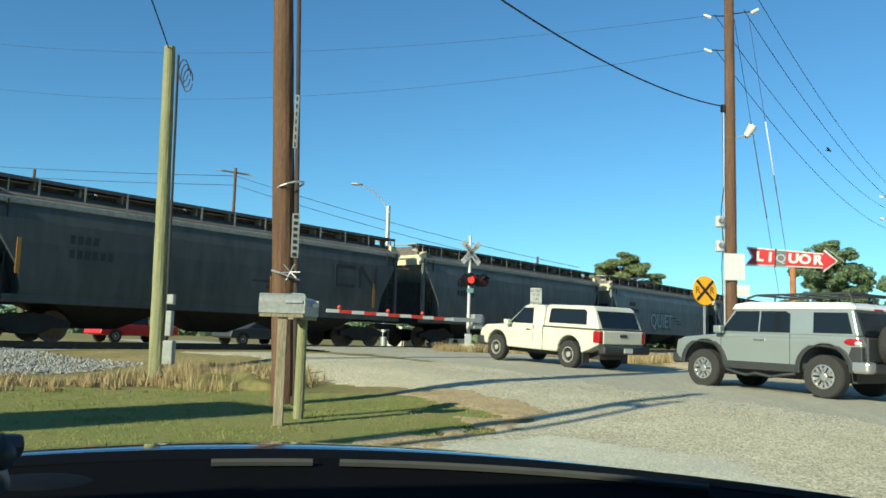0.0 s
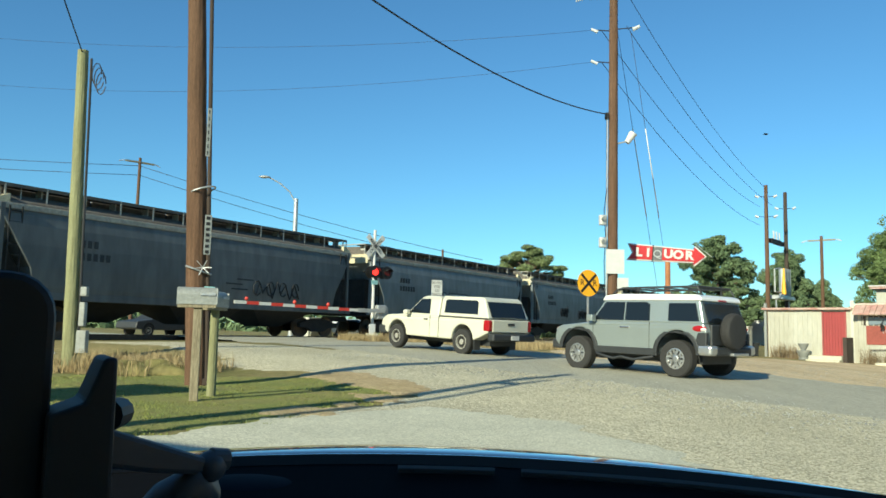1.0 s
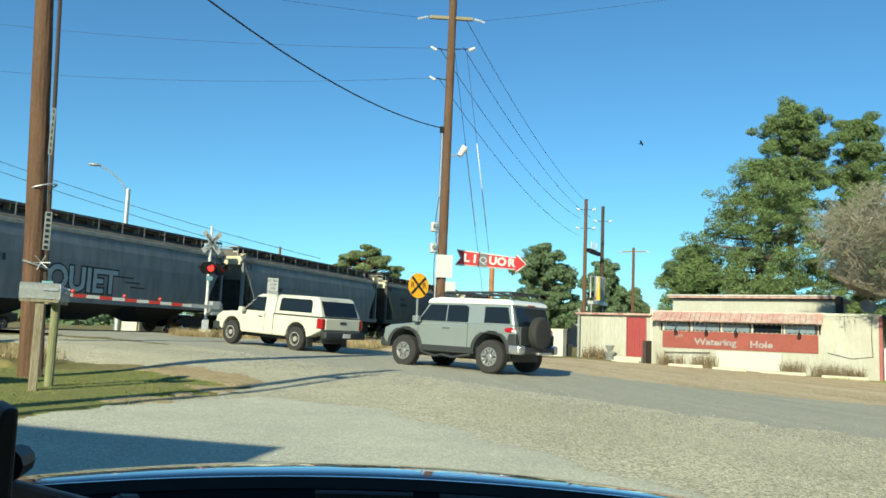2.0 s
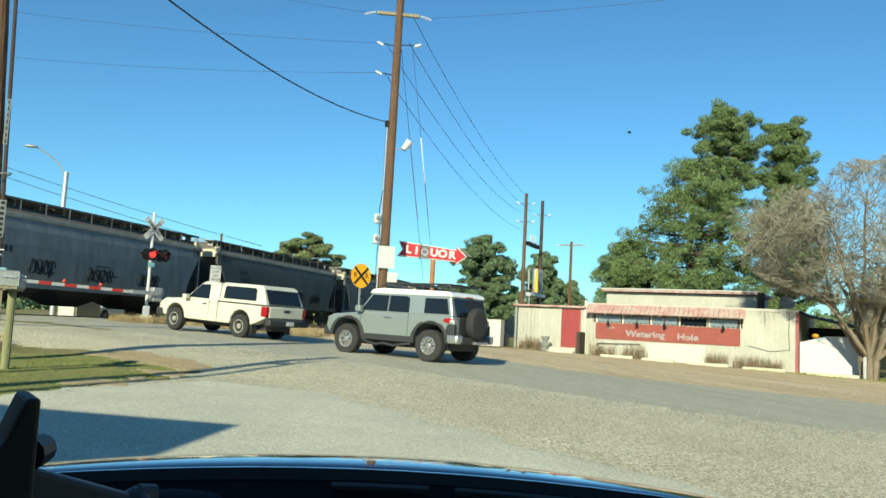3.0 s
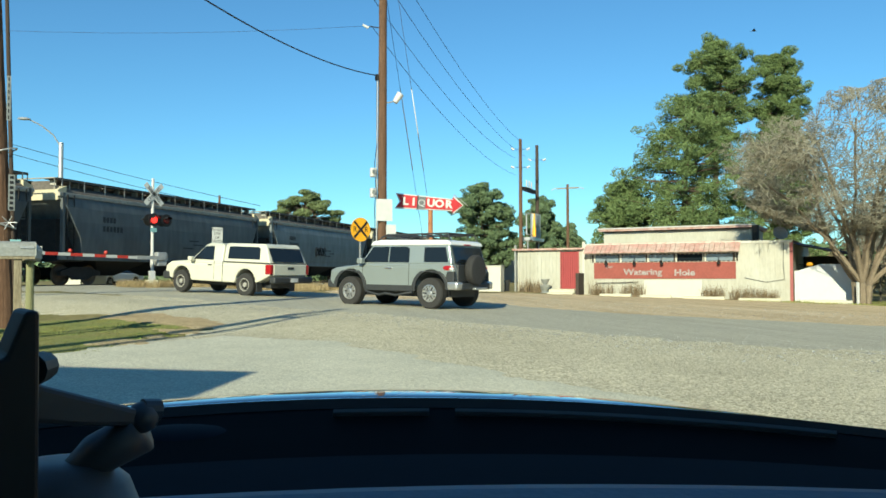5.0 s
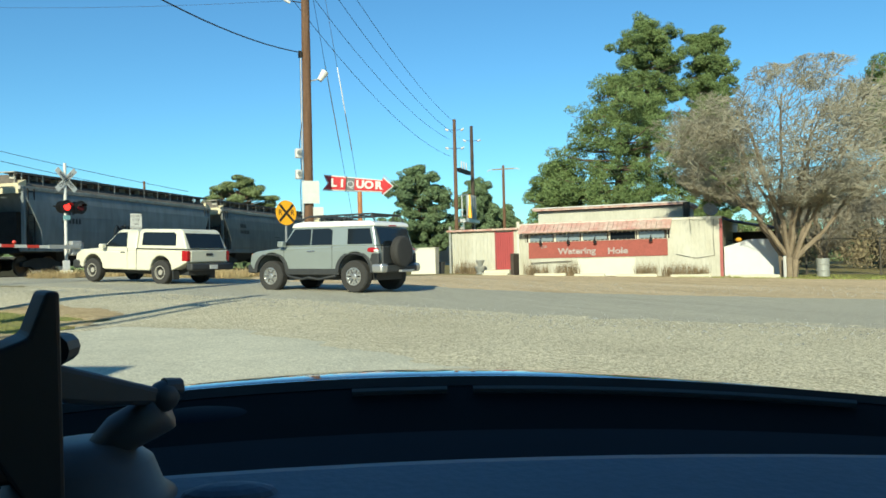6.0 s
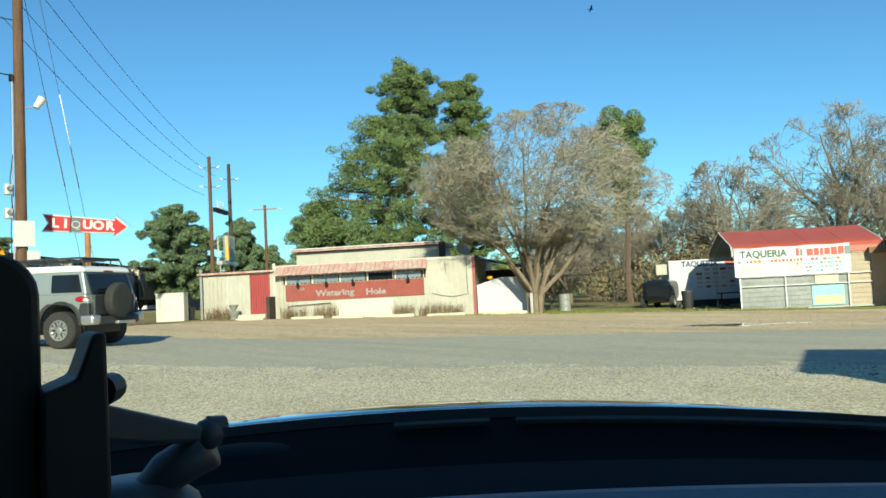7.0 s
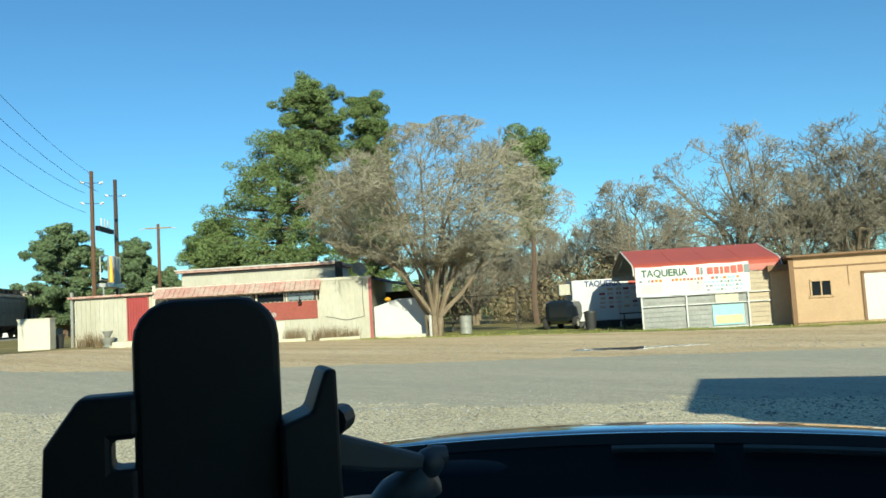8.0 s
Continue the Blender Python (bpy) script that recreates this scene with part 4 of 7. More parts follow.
def far_car(m, paint, label, tall=1.45, truck=False):
    car = thing("pickup_truck" if truck else "sedan", m, label, "truck" if truck else "car")
    W = lambda x, z: 0.88 - max(0, z - 0.9) * 0.25
    prof = [(-2.2, 0.45), (-2.25, 0.9), (1.0, 0.95), (2.1, 0.8), (2.2, 0.45)] + arch(1.35, 0.36, 0.36, 6) + arch(-1.35, 0.36, 0.36, 6)
    part("body", prism(B(), prof, -1, 1, W), paint, car, bevel=0.05)
    cab = [(-0.5, 0.9), (-0.45, tall - 0.05), (0.4, tall), (1.05, 0.93)] if truck else [(-2.0, 0.88), (-1.2, tall), (0.25, tall), (1.1, 0.93)]
    part("cabin", prism(B(), cab, -0.97, 0.97, W), paint, car, bevel=0.05)
    for s in (-1, 1):
        Y = lambda z: 0.97 * (0.88 - max(0, z - 0.9) * 0.25)
        c = [(x * 0.86, 0.93 + (z - 0.9) * 0.86) for x, z in cab]
        pane("window", c, Y, s, car)
        for x in (1.35, -1.35):
            road_wheel(car, x, s * 0.76, 0.33, 0.2, STEELW, 12, 0.19)
    return car


FJ_ANG = math.degrees(math.atan2(0.806, -0.592))
SUV = suv(pose(6.83, 16.52, 0.118, 0, -0.9, FJ_ANG))
PK_ANG = math.degrees(math.atan2(math.cos(radians(39)), -math.sin(radians(39))))
PICKUP = pickup(pose(2.60, 21.78, 0.40, 0, -2.5, PK_ANG))

# ---- roadside poles, signs, mailboxes ----
def pole(name, base, top, r0, r1, material, label):
    p = thing(name, Matrix.Translation(base), label, "utility pole")
    t = Vector(top) - Vector(base)
    bm = B()
    n, rings = 16, []
    for i in range(n + 1):
        q = t * (i / n) if i else Vector((0, 0, -0.3))
        r = (r0 + (r1 - r0) * i / n)
        rings.append([bm.verts.new(q + Vector((math.cos(k * 0.3927), math.sin(k * 0.3927), 0)) * r * (1 + 0.025 * math.sin(i * 2.1 + k * 1.7))) for k in range(16)])
    for a, b in zip(rings, rings[1:]):
        for k in range(16):
            bm.faces.new((a[k], a[(k + 1) % 16], b[(k + 1) % 16], b[k]))
    bm.faces.new(rings[0])
    bm.faces.new(rings[-1])
    part("shaft", bm, material, p, smooth=False)
    return p


def lamp_disc(parent, c, n, r, material, name, depth=0.05):
    c, n = Vector(c), Vector(n).normalized()
    return part(name, cyl(B(), c, c + n * depth, r, r, 20), material, parent)


def crossing_mast():
    x, y = 0.28, 31.93
    z0 = gz(x, y)
    m = thing("crossing_signal", Matrix.Translation((x, y, z0)), "railway crossing mast with crossbuck, flashing lamps and lowered barrier", "crossing signal")
    face = Vector((0.585, -0.811, 0))  # towards the waiting traffic
    side = Vector((0.811, 0.585, 0))
    q = Matrix(((side.x, face.x, 0, 0), (side.y, face.y, 0, 0), (0, 0, 1, 0), (0, 0, 0, 1)))
    qr = Matrix(((-side.x, face.x, 0, 0), (-side.y, face.y, 0, 0), (0, 0, 1, 0), (0, 0, 0, 1)))
    part("post", cyl(B(), (0, 0, 0), (0, 0, 4.75), 0.065, 0.06, 12), WHITE_PAINT, m)
    part("foundation", box(B(), -0.25, 0.25, -0.25, 0.25, -0.2, 0.35), CONCRETE, m, bevel=0.03)
    part("junction_base", box(B(), -0.14, 0.14, -0.14, 0.14, 0.3, 0.75), GALV, m, bevel=0.02)
    for a in (45, -45):
        bm = B()
        box(bm, -0.61, 0.61, 0.07, 0.085, -0.115, 0.115, q @ Matrix.Translation((0, 0, 4.05)) @ Matrix.Rotation(radians(a), 4, "Y"))
        blade = part("crossbuck_blade", bm, SIGN_WHITE, m, bevel=0.004)
        txt = "RAILROAD" if a > 0 else "CROSSING"
        words("lettering", txt, 0.19, SIGN_BLACK, blade, qr @ Matrix.Translation((0, 0.0885 + (0.004 if a > 0 else 0), 4.05)) @ Matrix.Rotation(radians(-a), 4, "Y") @ pose(0, 0, 0, 90, 0, 180), 0.001, 0.9)
    part("lamp_arm", box(B(), -0.55, 0.75, -0.03, 0.03, 2.92, 2.98, q), BLACK_STEEL, m)
    for k, on in ((0.62, False), (-0.02, True)):
        # the road comes from the far side of the picture's right, so the lit lamp of the pair is the near one
        c = q @ Vector((k, 0.10, 2.95))
        bm = B()
        cyl(bm, c, c + face * 0.03, 0.28, 0.28, 24)
        lampb = part("signal_lamp", bm, SIGN_BLACK, m)
        lamp_disc(lampb, c + face * 0.03, face, 0.145, LAMP_ON if on else LAMP_OFF, "lens", 0.03)
        hood = B()
        for i in range(9):
            a0, a1 = radians(20 + i * 15.5), radians(20 + (i + 1) * 15.5)
            p0 = c + side * 0.16 * math.cos(a0) + Vector((0, 0, 0.16 * math.sin(a0)))
            p1 = c + side * 0.16 * math.cos(a1) + Vector((0, 0, 0.16 * math.sin(a1)))
            vs = [hood.verts.new(v) for v in (p0 + face * 0.03, p1 + face * 0.03, p1 + face * 0.26, p0 + face * 0.26)]
            hood.faces.new(vs)
        part("visor", hood, SIGN_BLACK, lampb)
        back = c - face * 0.32
        part("rear_lamp", cyl(B(), back, back - face * 0.03, 0.26, 0.26, 20), SIGN_BLACK, m)
    part("plaque", box(B(), -0.16, 0.16, 0.07, 0.08, 2.42, 2.60, q), BAN_TEAL, m)
    # gate mechanism and lowered barrier across the lane
    part("gate_motor", box(B(), 0.08, 0.55, -0.28, 0.28, 0.95, 1.55, q), GALV, m, bevel=0.04)
    part("counterweight", box(B(), 0.15, 1.05, -0.36, -0.30, 1.20, 1.50, q), GALV, m, bevel=0.02)
    arm = B()
    part("gate_bracket", box(B(), -1.0, 0.4, 0.28, 0.36, 1.22, 1.38, q), GALV, m)
    n = 11
    step = 5.6 / n
    for i in range(n):
        bm = box(B(), -0.9 - (i + 1) * step + 0.003, -0.9 - i * step, 0.30, 0.34, 1.24 + 0.012 * i, 1.36 + 0.012 * i, q)
        part("barrier_stripe", bm, TAPE_RED if i % 2 else SIGN_WHITE, m)
    for i in (3, 6, 10):
        c = q @ Vector((-0.9 - i * step, 0.32, 1.44 + 0.012 * i))
        part("barrier_lamp", ball(B(), c, 0.075, u=10, v=6), TAPE_RED, m)
    return m


def sign_post(name, at, ang, label, category, plate, h_post):
    z0 = gz(at[0], at[1])
    t = thing(name, pose(at[0], at[1], z0, 0, 0, ang), label, category)
    part("post", box(B(), -0.03, 0.03, 0.01, 0.05, -0.3, h_post), GALV, t)
    plate(t)
    return t


def rr_plate(t):
    c = Vector((0, 0, 2.45))
    disc = part("plate", cyl(B(), c + Vector((0, 0.005, 0)), c + Vector((0, -0.01, 0)), 0.46, 0.46, 40), YELLOW, t)
    ring = B()
    lathe(ring, [(0.445, 0.0), (0.445, 0.004), (0.425, 0.004), (0.425, 0.0)], Matrix.Translation(c + Vector((0, -0.011, 0))) @ Matrix.Rotation(radians(90), 4, "X"), 40)
    part("cross_bar", box(B(), -0.44, 0.44, -0.018, -0.013, -0.045, 0.045, Matrix.Translation(c) @ Matrix.Rotation(radians(45), 4, "Y")), SIGN_BLACK, disc)
    part("cross_bar", box(B(), -0.44, 0.44, -0.021, -0.0165, -0.045, 0.045, Matrix.Translation(c) @ Matrix.Rotation(radians(-45), 4, "Y")), SIGN_BLACK, disc)
    for x in (-0.27, 0.27):
        words("letter", "R", 0.30, SIGN_BLACK, disc, pose(x, -0.015, 2.45, 90, 0, 0), 0.002)


def stop_plate(t):
    p = part("plate", box(B(), -0.24, 0.24, -0.008, 0.008, 1.86, 2.60), SIGN_WHITE, t, bevel=0.004)
    for i, w in enumerate(("DO NOT", "STOP", "ON", "TRACKS")):
        words("lettering", w, 0.155, SIGN_BLACK, p, pose(0, -0.0105, 2.49 - i * 0.165, 90, 0, 0), 0.001, 0.8)


def crossarm(p, z, ang, half=1.15):
    q = Matrix.Rotation(radians(ang), 4, "Z")
    part("crossarm", box(B(), -half, half, -0.06, 0.06, z - 0.06, z + 0.06, q), WOOD_GREY, p)
    for x in (-half, half):
        ins = B()
        for i in range(6):
            c = q @ Vector((x + (0.10 + i * 0.07) * (1 if x > 0 else -1), 0, z - 0.02 * i))
            ball(ins, c, 0.055, 0.5, 1, 1, 8, 6)
        part("insulator", ins, INSUL, p)


def bracket(p, z, ang, out=0.55, r=0.06):
    q = Matrix.Rotation(radians(ang), 4, "Z")
    part("bracket", tube(B(), [q @ Vector((0.1, 0, z)), q @ Vector((out, 0, z + 0.05))], 0.02), BLACK_STEEL, p)
    part("insulator", cyl(B(), q @ Vector((out - 0.02, 0, z - 0.02)), q @ Vector((out + 0.22, 0, z + 0.10)), r, r * 0.8, 10), INSUL, p)


def big_pole():
    x, y = 8.72, 25.55
    z0 = gz(x, y)
    p = pole("utility_pole", (x, y, z0), (x + 0.05, y, 14.3), 0.19, 0.15, WOOD_POLE, "tall brown wooden utility pole with wires and meters")
    crossarm(p, 13.35 - z0, -14, 0.85)
    bracket(p, 12.05 - z0, 165)
    bracket(p, 12.10 - z0, -12, 0.75, 0.075)
    bracket(p, 10.85 - z0, 165)
    w = B()
    cyl(w, (-0.24, -0.06, 1.2), (-0.21, -0.06, 8.9 - z0), 0.03, 0.03, 8)
    part("conduit", w, WHITE_PAINT, p)
    part("conduit_cap", box(B(), -0.29, -0.16, -0.13, 0.0, 8.7 - z0, 8.95 - z0), BLACK_STEEL, p, bevel=0.02)
    part("floodlight_arm", tube(B(), [(0.1, -0.05, 7.55), (0.5, -0.12, 7.65)], 0.025), GALV, p)
    part("floodlight", cyl(B(), (0.5, -0.12, 7.6), (0.72, -0.16, 7.95), 0.10, 0.15, 12), WHITE_PAINT, p)
    for z in (4.85, 4.05):
        part("meter_box", box(B(), -0.50, -0.27, -0.2, 0.02, z - z0, z + 0.36 - z0), WHITE_PAINT, p, bevel=0.03)
        part("meter", cyl(B(), (-0.385, -0.2, z + 0.2 - z0), (-0.385, -0.28, z + 0.2 - z0), 0.08, 0.07, 12), GREY_BOX, p)
    part("notice", box(B(), -0.30, 0.36, -0.25, -0.23, 3.12 - z0, 3.98 - z0), SIGN_WHITE, p)
    part("notice", box(B(), 0.10, 0.50, -0.27, -0.25, 2.6 - z0, 2.98 - z0), SIGN_WHITE, p)
    cab = B()
    tube(cab, [(-0.30, -0.1, 1.5), (-0.34, -0.15, 3.6 - z0), (-0.28, -0.12, 4.4 - z0), (-0.33, -0.1, 5.4 - z0), (-0.22, -0.08, 6.2 - z0)], 0.014)
    part("meter_cable", cab, CABLE, p)
    return p


def brown_pole():
    p = pole("utility_pole", (-2.27, 10.42, 0.10), (-2.68, 10.36, 8.6), 0.165, 0.125, WOOD_POLE, "brown wooden utility pole with stapled signs beside the mailboxes")
    # thin dark rod added along the right side, where the pole shades itself
    part("shade_side_strip", cyl(B(), (0.16, -0.05, 0), (-0.12, -0.05, 7.6), 0.035, 0.03, 10), WOOD_DARK, p)
    part("black_strip", box(B(), 0.12, 0.2, -0.16, -0.10, 0.0, 0.1), WOOD_DARK, p)
    for z, k in ((2.95, 1), (1.72, -1)):
        ring = B()
        pts = [(-0.05 + 0.19 * math.cos(a * 0.524), -0.03 + 0.19 * math.sin(a * 0.524), z + 0.06 * k * math.cos(a * 0.524)) for a in range(13)]
        tube(ring, pts, 0.014, 5)
        part("wire_wrap", ring, GALV, p)
    q = Matrix.Rotation(radians(18), 4, "Z")
    for z, h, w, material in ((3.45, 0.75, 0.06, GREY_BOX), (1.95, 0.60, 0.10, GREY_BOX)):
        strip = part("paper_strip", box(B(), 0.09, 0.09 + w, -0.20, -0.19, z, z + h, q @ Matrix.Translation((-0.05 - 0.03 * z, 0, 0))), material, p)
        n = 7
        for i in range(n):
            part("printed_bar", box(B(), 0.11, 0.065 + w, -0.207, -0.2005, z + h * (i + 0.2) / n, z + h * (i + 0.75) / n, q @ Matrix.Translation((-0.05 - 0.03 * z, 0, 0))), SIGN_BLACK, strip)
    part("blue_tag", box(B(), 0.02, 0.18, -0.205, -0.195, 1.33, 1.47, q), BAN_TEAL, p)
    twig = B()
    for i in range(6):
        a = i * 1.1
        tube(twig, [(0.05, -0.2, 1.75), (0.05 + 0.14 * math.cos(a), -0.24, 1.75 + 0.12 * math.sin(a))], 0.008, 4)
    part("frayed_wire", twig, GALV, p)
    return p


def green_pole():
    bx, by = -5.88, 15.2
    p = pole("utility_pole", (bx, by, gz(bx, by)), (-6.02, 15.15, 6.78), 0.15, 0.11, WOOD_GREEN, "greenish treated wooden service pole with cables and meter boxes")
    z0 = gz(bx, by)
    part("conduit", cyl(B(), (0.18, -0.06, 0.3), (0.05, -0.06, 6.5), 0.028, 0.028, 8), CABLE, p)
    part("meter_box", box(B(), 0.16, 0.36, -0.18, 0.02, 0.25, 0.72), GREY_BOX, p, bevel=0.02)
    part("meter_box", box(B(), 0.17, 0.29, -0.14, 0.02, 0.80, 1.30), GREY_BOX, p, bevel=0.02)
    part("meter", box(B(), 0.17, 0.31, -0.14, 0.0, 1.42, 1.62), GREY_BOX, p, bevel=0.02)
    loop = B()
    for j in range(3):
        pts = [(0.20 + 0.05 * j + 0.10 * math.cos(a * 0.6), -0.12, 6.15 - 0.1 * j + 0.24 * math.sin(a * 0.6)) for a in range(11)]
        tube(loop, pts, 0.012, 5)
    part("cable_coil", loop, CABLE, p)
    return p


def mailbox(at, ang, post_mat, label, h=1.25, square=True):
    z0 = gz(*at)
    t = thing("mailbox", pose(at[0], at[1], z0, 0, 0, ang), label, "mailbox", "roadside mailboxes")
    part("post", box(B(), -0.05, 0.05, -0.05, 0.05, -0.3, h - 0.1) if square else cyl(B(), (0, 0, -0.3), (0, 0, h - 0.1), 0.06, 0.055, 12), post_mat, t, bevel=0.008)
    part("plank", box(B(), -0.24, 0.21, -0.08, 0.08, h - 0.12, h - 0.08), WOOD_GREY, t)
    prof = [(-0.09, 0), (0.09, 0), (0.09, 0.12)] + [(0.09 * math.cos(i * math.pi / 8), 0.12 + 0.09 * math.sin(i * math.pi / 8)) for i in range(1, 8)] + [(-0.09, 0.12)]
    bm = prism(B(), prof, -0.22, 0.25)
    bmesh.ops.transform(bm, matrix=Matrix.Translation((0, 0, h - 0.08)) @ Matrix.Rotation(radians(90), 4, "Z"), verts=bm.verts)
    part("box", bm, GREY_BOX, t, smooth=False)
    part("door", box(B(), 0.214, 0.231, -0.095, 0.095, h - 0.08, h + 0.11), GREY_BOX, t, bevel=0.02)
    part("flag", box(B(), 0.02, 0.2, -0.105, -0.095, h + 0.03, h + 0.06), GALV, t)
    return t


crossing_mast()
sign_post("warning_sign", (7.71, 25.0), 22, "round yellow railway crossing warning sign on a steel post", "road sign", rr_plate, 2.85)
sign_post("regulatory_sign", (2.93, 31.2), 18, "white rectangular sign about stopping on the tracks", "road sign", stop_plate, 2.58)
big_pole()
brown_pole()
green_pole()
mailbox((-1.78, 8.02), 9, WOOD_GREY, "grey metal mailbox on a split wooden post", 1.26)
mailbox((-1.70, 8.66), 78, WOOD_GREEN, "small grey mailbox on a round green post", 1.24, False)


def liquor_sign():
    a, b = Vector((9.80, 27.2, 0)), Vector((12.72, 26.55, 0))
    ang = math.degrees(math.atan2(b.y - a.y, b.x - a.x))
    mid = (a + b) / 2
    z0 = gz(mid.x, mid.y)
    t = thing("arrow_sign", pose(mid.x, mid.y, z0, 0, 0, ang), "weathered red arrow-shaped liquor sign on a rusty post", "sign")
    tilt = Matrix.Translation((-0.05, 0, 4.03 - z0)) @ Matrix.Rotation(radians(3.6), 4, "Y") @ Matrix.Diagonal((0.95, 1, 0.88, 1))
    part("post", cyl(B(), (0.0, 0.12, -0.3), (0, 0.12, 4.1 - z0), 0.10, 0.10, 12), RUST, t)
    outl = [(-1.48, 0.34), (-1.30, 0.0), (-1.50, -0.32), (1.06, -0.26), (1.06, -0.40), (1.50, 0.02), (1.06, 0.40), (1.06, 0.26)]
    bm = prism(B(), [(x * 1.02, z * 1.10) for x, z in outl], 0.02, 0.22)
    bmesh.ops.transform(bm, matrix=tilt, verts=bm.verts)
    part("edge", bm, SIGN_WHITE, t)
    bm = prism(B(), [(x * 0.985, z * 0.93) for x, z in outl], -0.005, 0.2)
    bmesh.ops.transform(bm, matrix=tilt, verts=bm.verts)
    face = part("face", bm, SIGN_RED, t)
    part("bare_patch", box(B(), -0.54, -0.18, -0.012, 0.05, -0.29, 0.29, tilt), DULL_GREY, t, "panel with its paint gone")
    for ch, x in (("L", -1.08), ("I", -0.72), ("U", 0.06), ("O", 0.44), ("R", 0.86)):
        words("letter", ch, 0.50, SIGN_WHITE, face, tilt @ pose(x, -0.02, 0.0, 90, 0, 0), 0.012, 1.0, 0.022)
    words("letter", "Q", 0.44, GALV, face, tilt @ pose(-0.36, -0.026, -0.02, 90, 0, 0), 0.006)
    part("seam", box(B(), -0.56, -0.52, -0.02, 0.2, -0.34, 0.36, tilt), SIGN_BLACK, t)
    part("neon_frame", tube(B(), [tilt @ Vector((1.06, -0.02, 0.52)), tilt @ Vector((1.72, -0.02, 0.02))], 0.012), GALV, t)
    return t


liquor_sign()

# ---- the bar building (local x along its front towards the railway, y into the house) ----
BAR_R, BAR_D = Vector((29.67, 25.74, 0)), Vector((-0.638, 0.770, 0)).normalized()
BAR_ANG = math.degrees(math.atan2(BAR_D.y, BAR_D.x))
BAR_M = pose(BAR_R.x, BAR_R.y, 0, 0, 0, BAR_ANG) @ Matrix.Diagonal((1, -1, 1, 1))


def bar_building():
    # local y is mirrored so that it points into the house; z is the world's
    t = thing("bar_building", pose(BAR_R.x, BAR_R.y, 0, 0, 0, BAR_ANG), "low cream corrugated metal roadside bar with red door and awning", "building")

    def b(bm, x0, x1, y0, y1, z0, z1):
        return box(bm, x0, x1, -y1, -y0, z0, z1)

    def ribs(x0, x1, y, z0, z1, step=0.23):
        bm, x = B(), x0
        while x < x1:
            box(bm, x, x + 0.05, -y, -y + 0.03, z0, z1)
            x += step
        return bm

    part("main_wall", b(B(), 0, 10.6, 0, 9, -0.7, 2.62), WALL_METAL, t)
    part("wall_ribs", ribs(0.05, 10.55, 0, -0.42, 2.6), WALL_METAL, t)
    bm = b(B(), 10.6, 11.0, 0.05, 9, -0.6, 2.5)
    b(bm, 11.0, 12.0, 0.05, 9, 2.32, 2.5)
    b(bm, 11.0, 12.0, 0.05, 9, -0.6, 0.22)
    b(bm, 11.0, 12.0, 0.25, 9, 0.2, 2.35)
    b(bm, 12.0, 14.7, 0.05, 9, -0.6, 2.42)
    part("side_wing", bm, WALL_METAL, t)
    part("wall_ribs", ribs(12.05, 14.65, 0.05, -0.35, 2.4), WALL_METAL, t)
    part("wing_roof_edge", b(B(), 10.62, 14.95, -0.18, 0.3, 2.42, 2.52), RUST_ROOF, t)
    part("wing_roof", b(B(), 10.62, 14.9, 0.3, 9.2, 2.44, 2.5), HOP_ROOF, t)
    part("wall_end_trim", b(B(), 10.58, 10.72, -0.05, 0.05, -0.4, 2.85), WALL_CLEAN, t)
    door = part("door", b(B(), 11.0, 12.0, 0.08, 0.14, 0.22, 2.32), RED_DOOR, t, "closed red slatted metal door")
    for i in range(7):
        part("slat", b(B(), 11.06 + i * 0.135, 11.12 + i * 0.135, 0.04, 0.08, 0.26, 2.28), RED_DOOR, door)
    part("door_frame", b(B(), 10.94, 11.0, 0.0, 0.14, 0.22, 2.38), RED_TRIM, t)
    part("door_frame", b(B(), 12.0, 12.06, 0.0, 0.14, 0.22, 2.38), RED_TRIM, t)
    part("top_trim", b(B(), -0.05, 10.7, -0.06, 0.06, 2.58, 2.70), WALL_CLEAN, t)
    part("corner_trim", b(B(), -0.06, 0.08, -0.05, 0.08, -0.6, 2.62), RED_TRIM, t, "pink-red corner strip")
    # long window band under the awning; the sky's reflection is in the panes' colour
    part("window_recess", b(B(), 2.5, 10.25, -0.02, 0.02, 1.68, 2.12), DARK_WOOD, t)
    for i in range(5):
        x = 2.75 + i * 1.48
        w = part("window", b(B(), x, x + 1.28, -0.05, -0.02, 1.72, 2.06), SKY_REFLECT_GLASS if i != 1 else GLASS_DARK, t)
        part("frame_bar", b(B(), x + 1.30, x + 1.38, -0.06, -0.02, 1.68, 2.1), WALL_CLEAN, w)
    # corrugated awning, one strip after another
    n = 33
    for i in range(n):
        x0 = 2.35 + i * 8.15 / n
        bm = B()
        prof = [(0.02, 2.72), (-0.62, 2.20), (-0.62, 2.16), (0.02, 2.66)]
        k = 0.012 * (i % 2)
        vs = []
        for x in (x0, x0 + 8.15 / n - 0.02):
            vs.append([bm.verts.new((x, -yy, zz + k)) for yy, zz in prof])
        for j in range(4):
            bm.faces.new((vs[0][j], vs[1][j], vs[1][(j + 1) % 4], vs[0][(j + 1) % 4]))
        bm.faces.new(vs[0])
        bm.faces.new(vs[1][::-1])
        part("awning_strip", bm, AWNING, t)
    part("sign_board", b(B(), 2.6, 10.05, -0.05, 0.02, 0.80, 1.66), RED_PANEL, t, "faded red sign board")
    face = pose(0, 0, 0, 90, 0, 180)
    words("sign_lettering", "Watering", 0.45, SILVER_LETTER, t, Matrix.Translation((7.35, 0.06, 1.14)) @ face, 0.012, 1.2, 0.014)
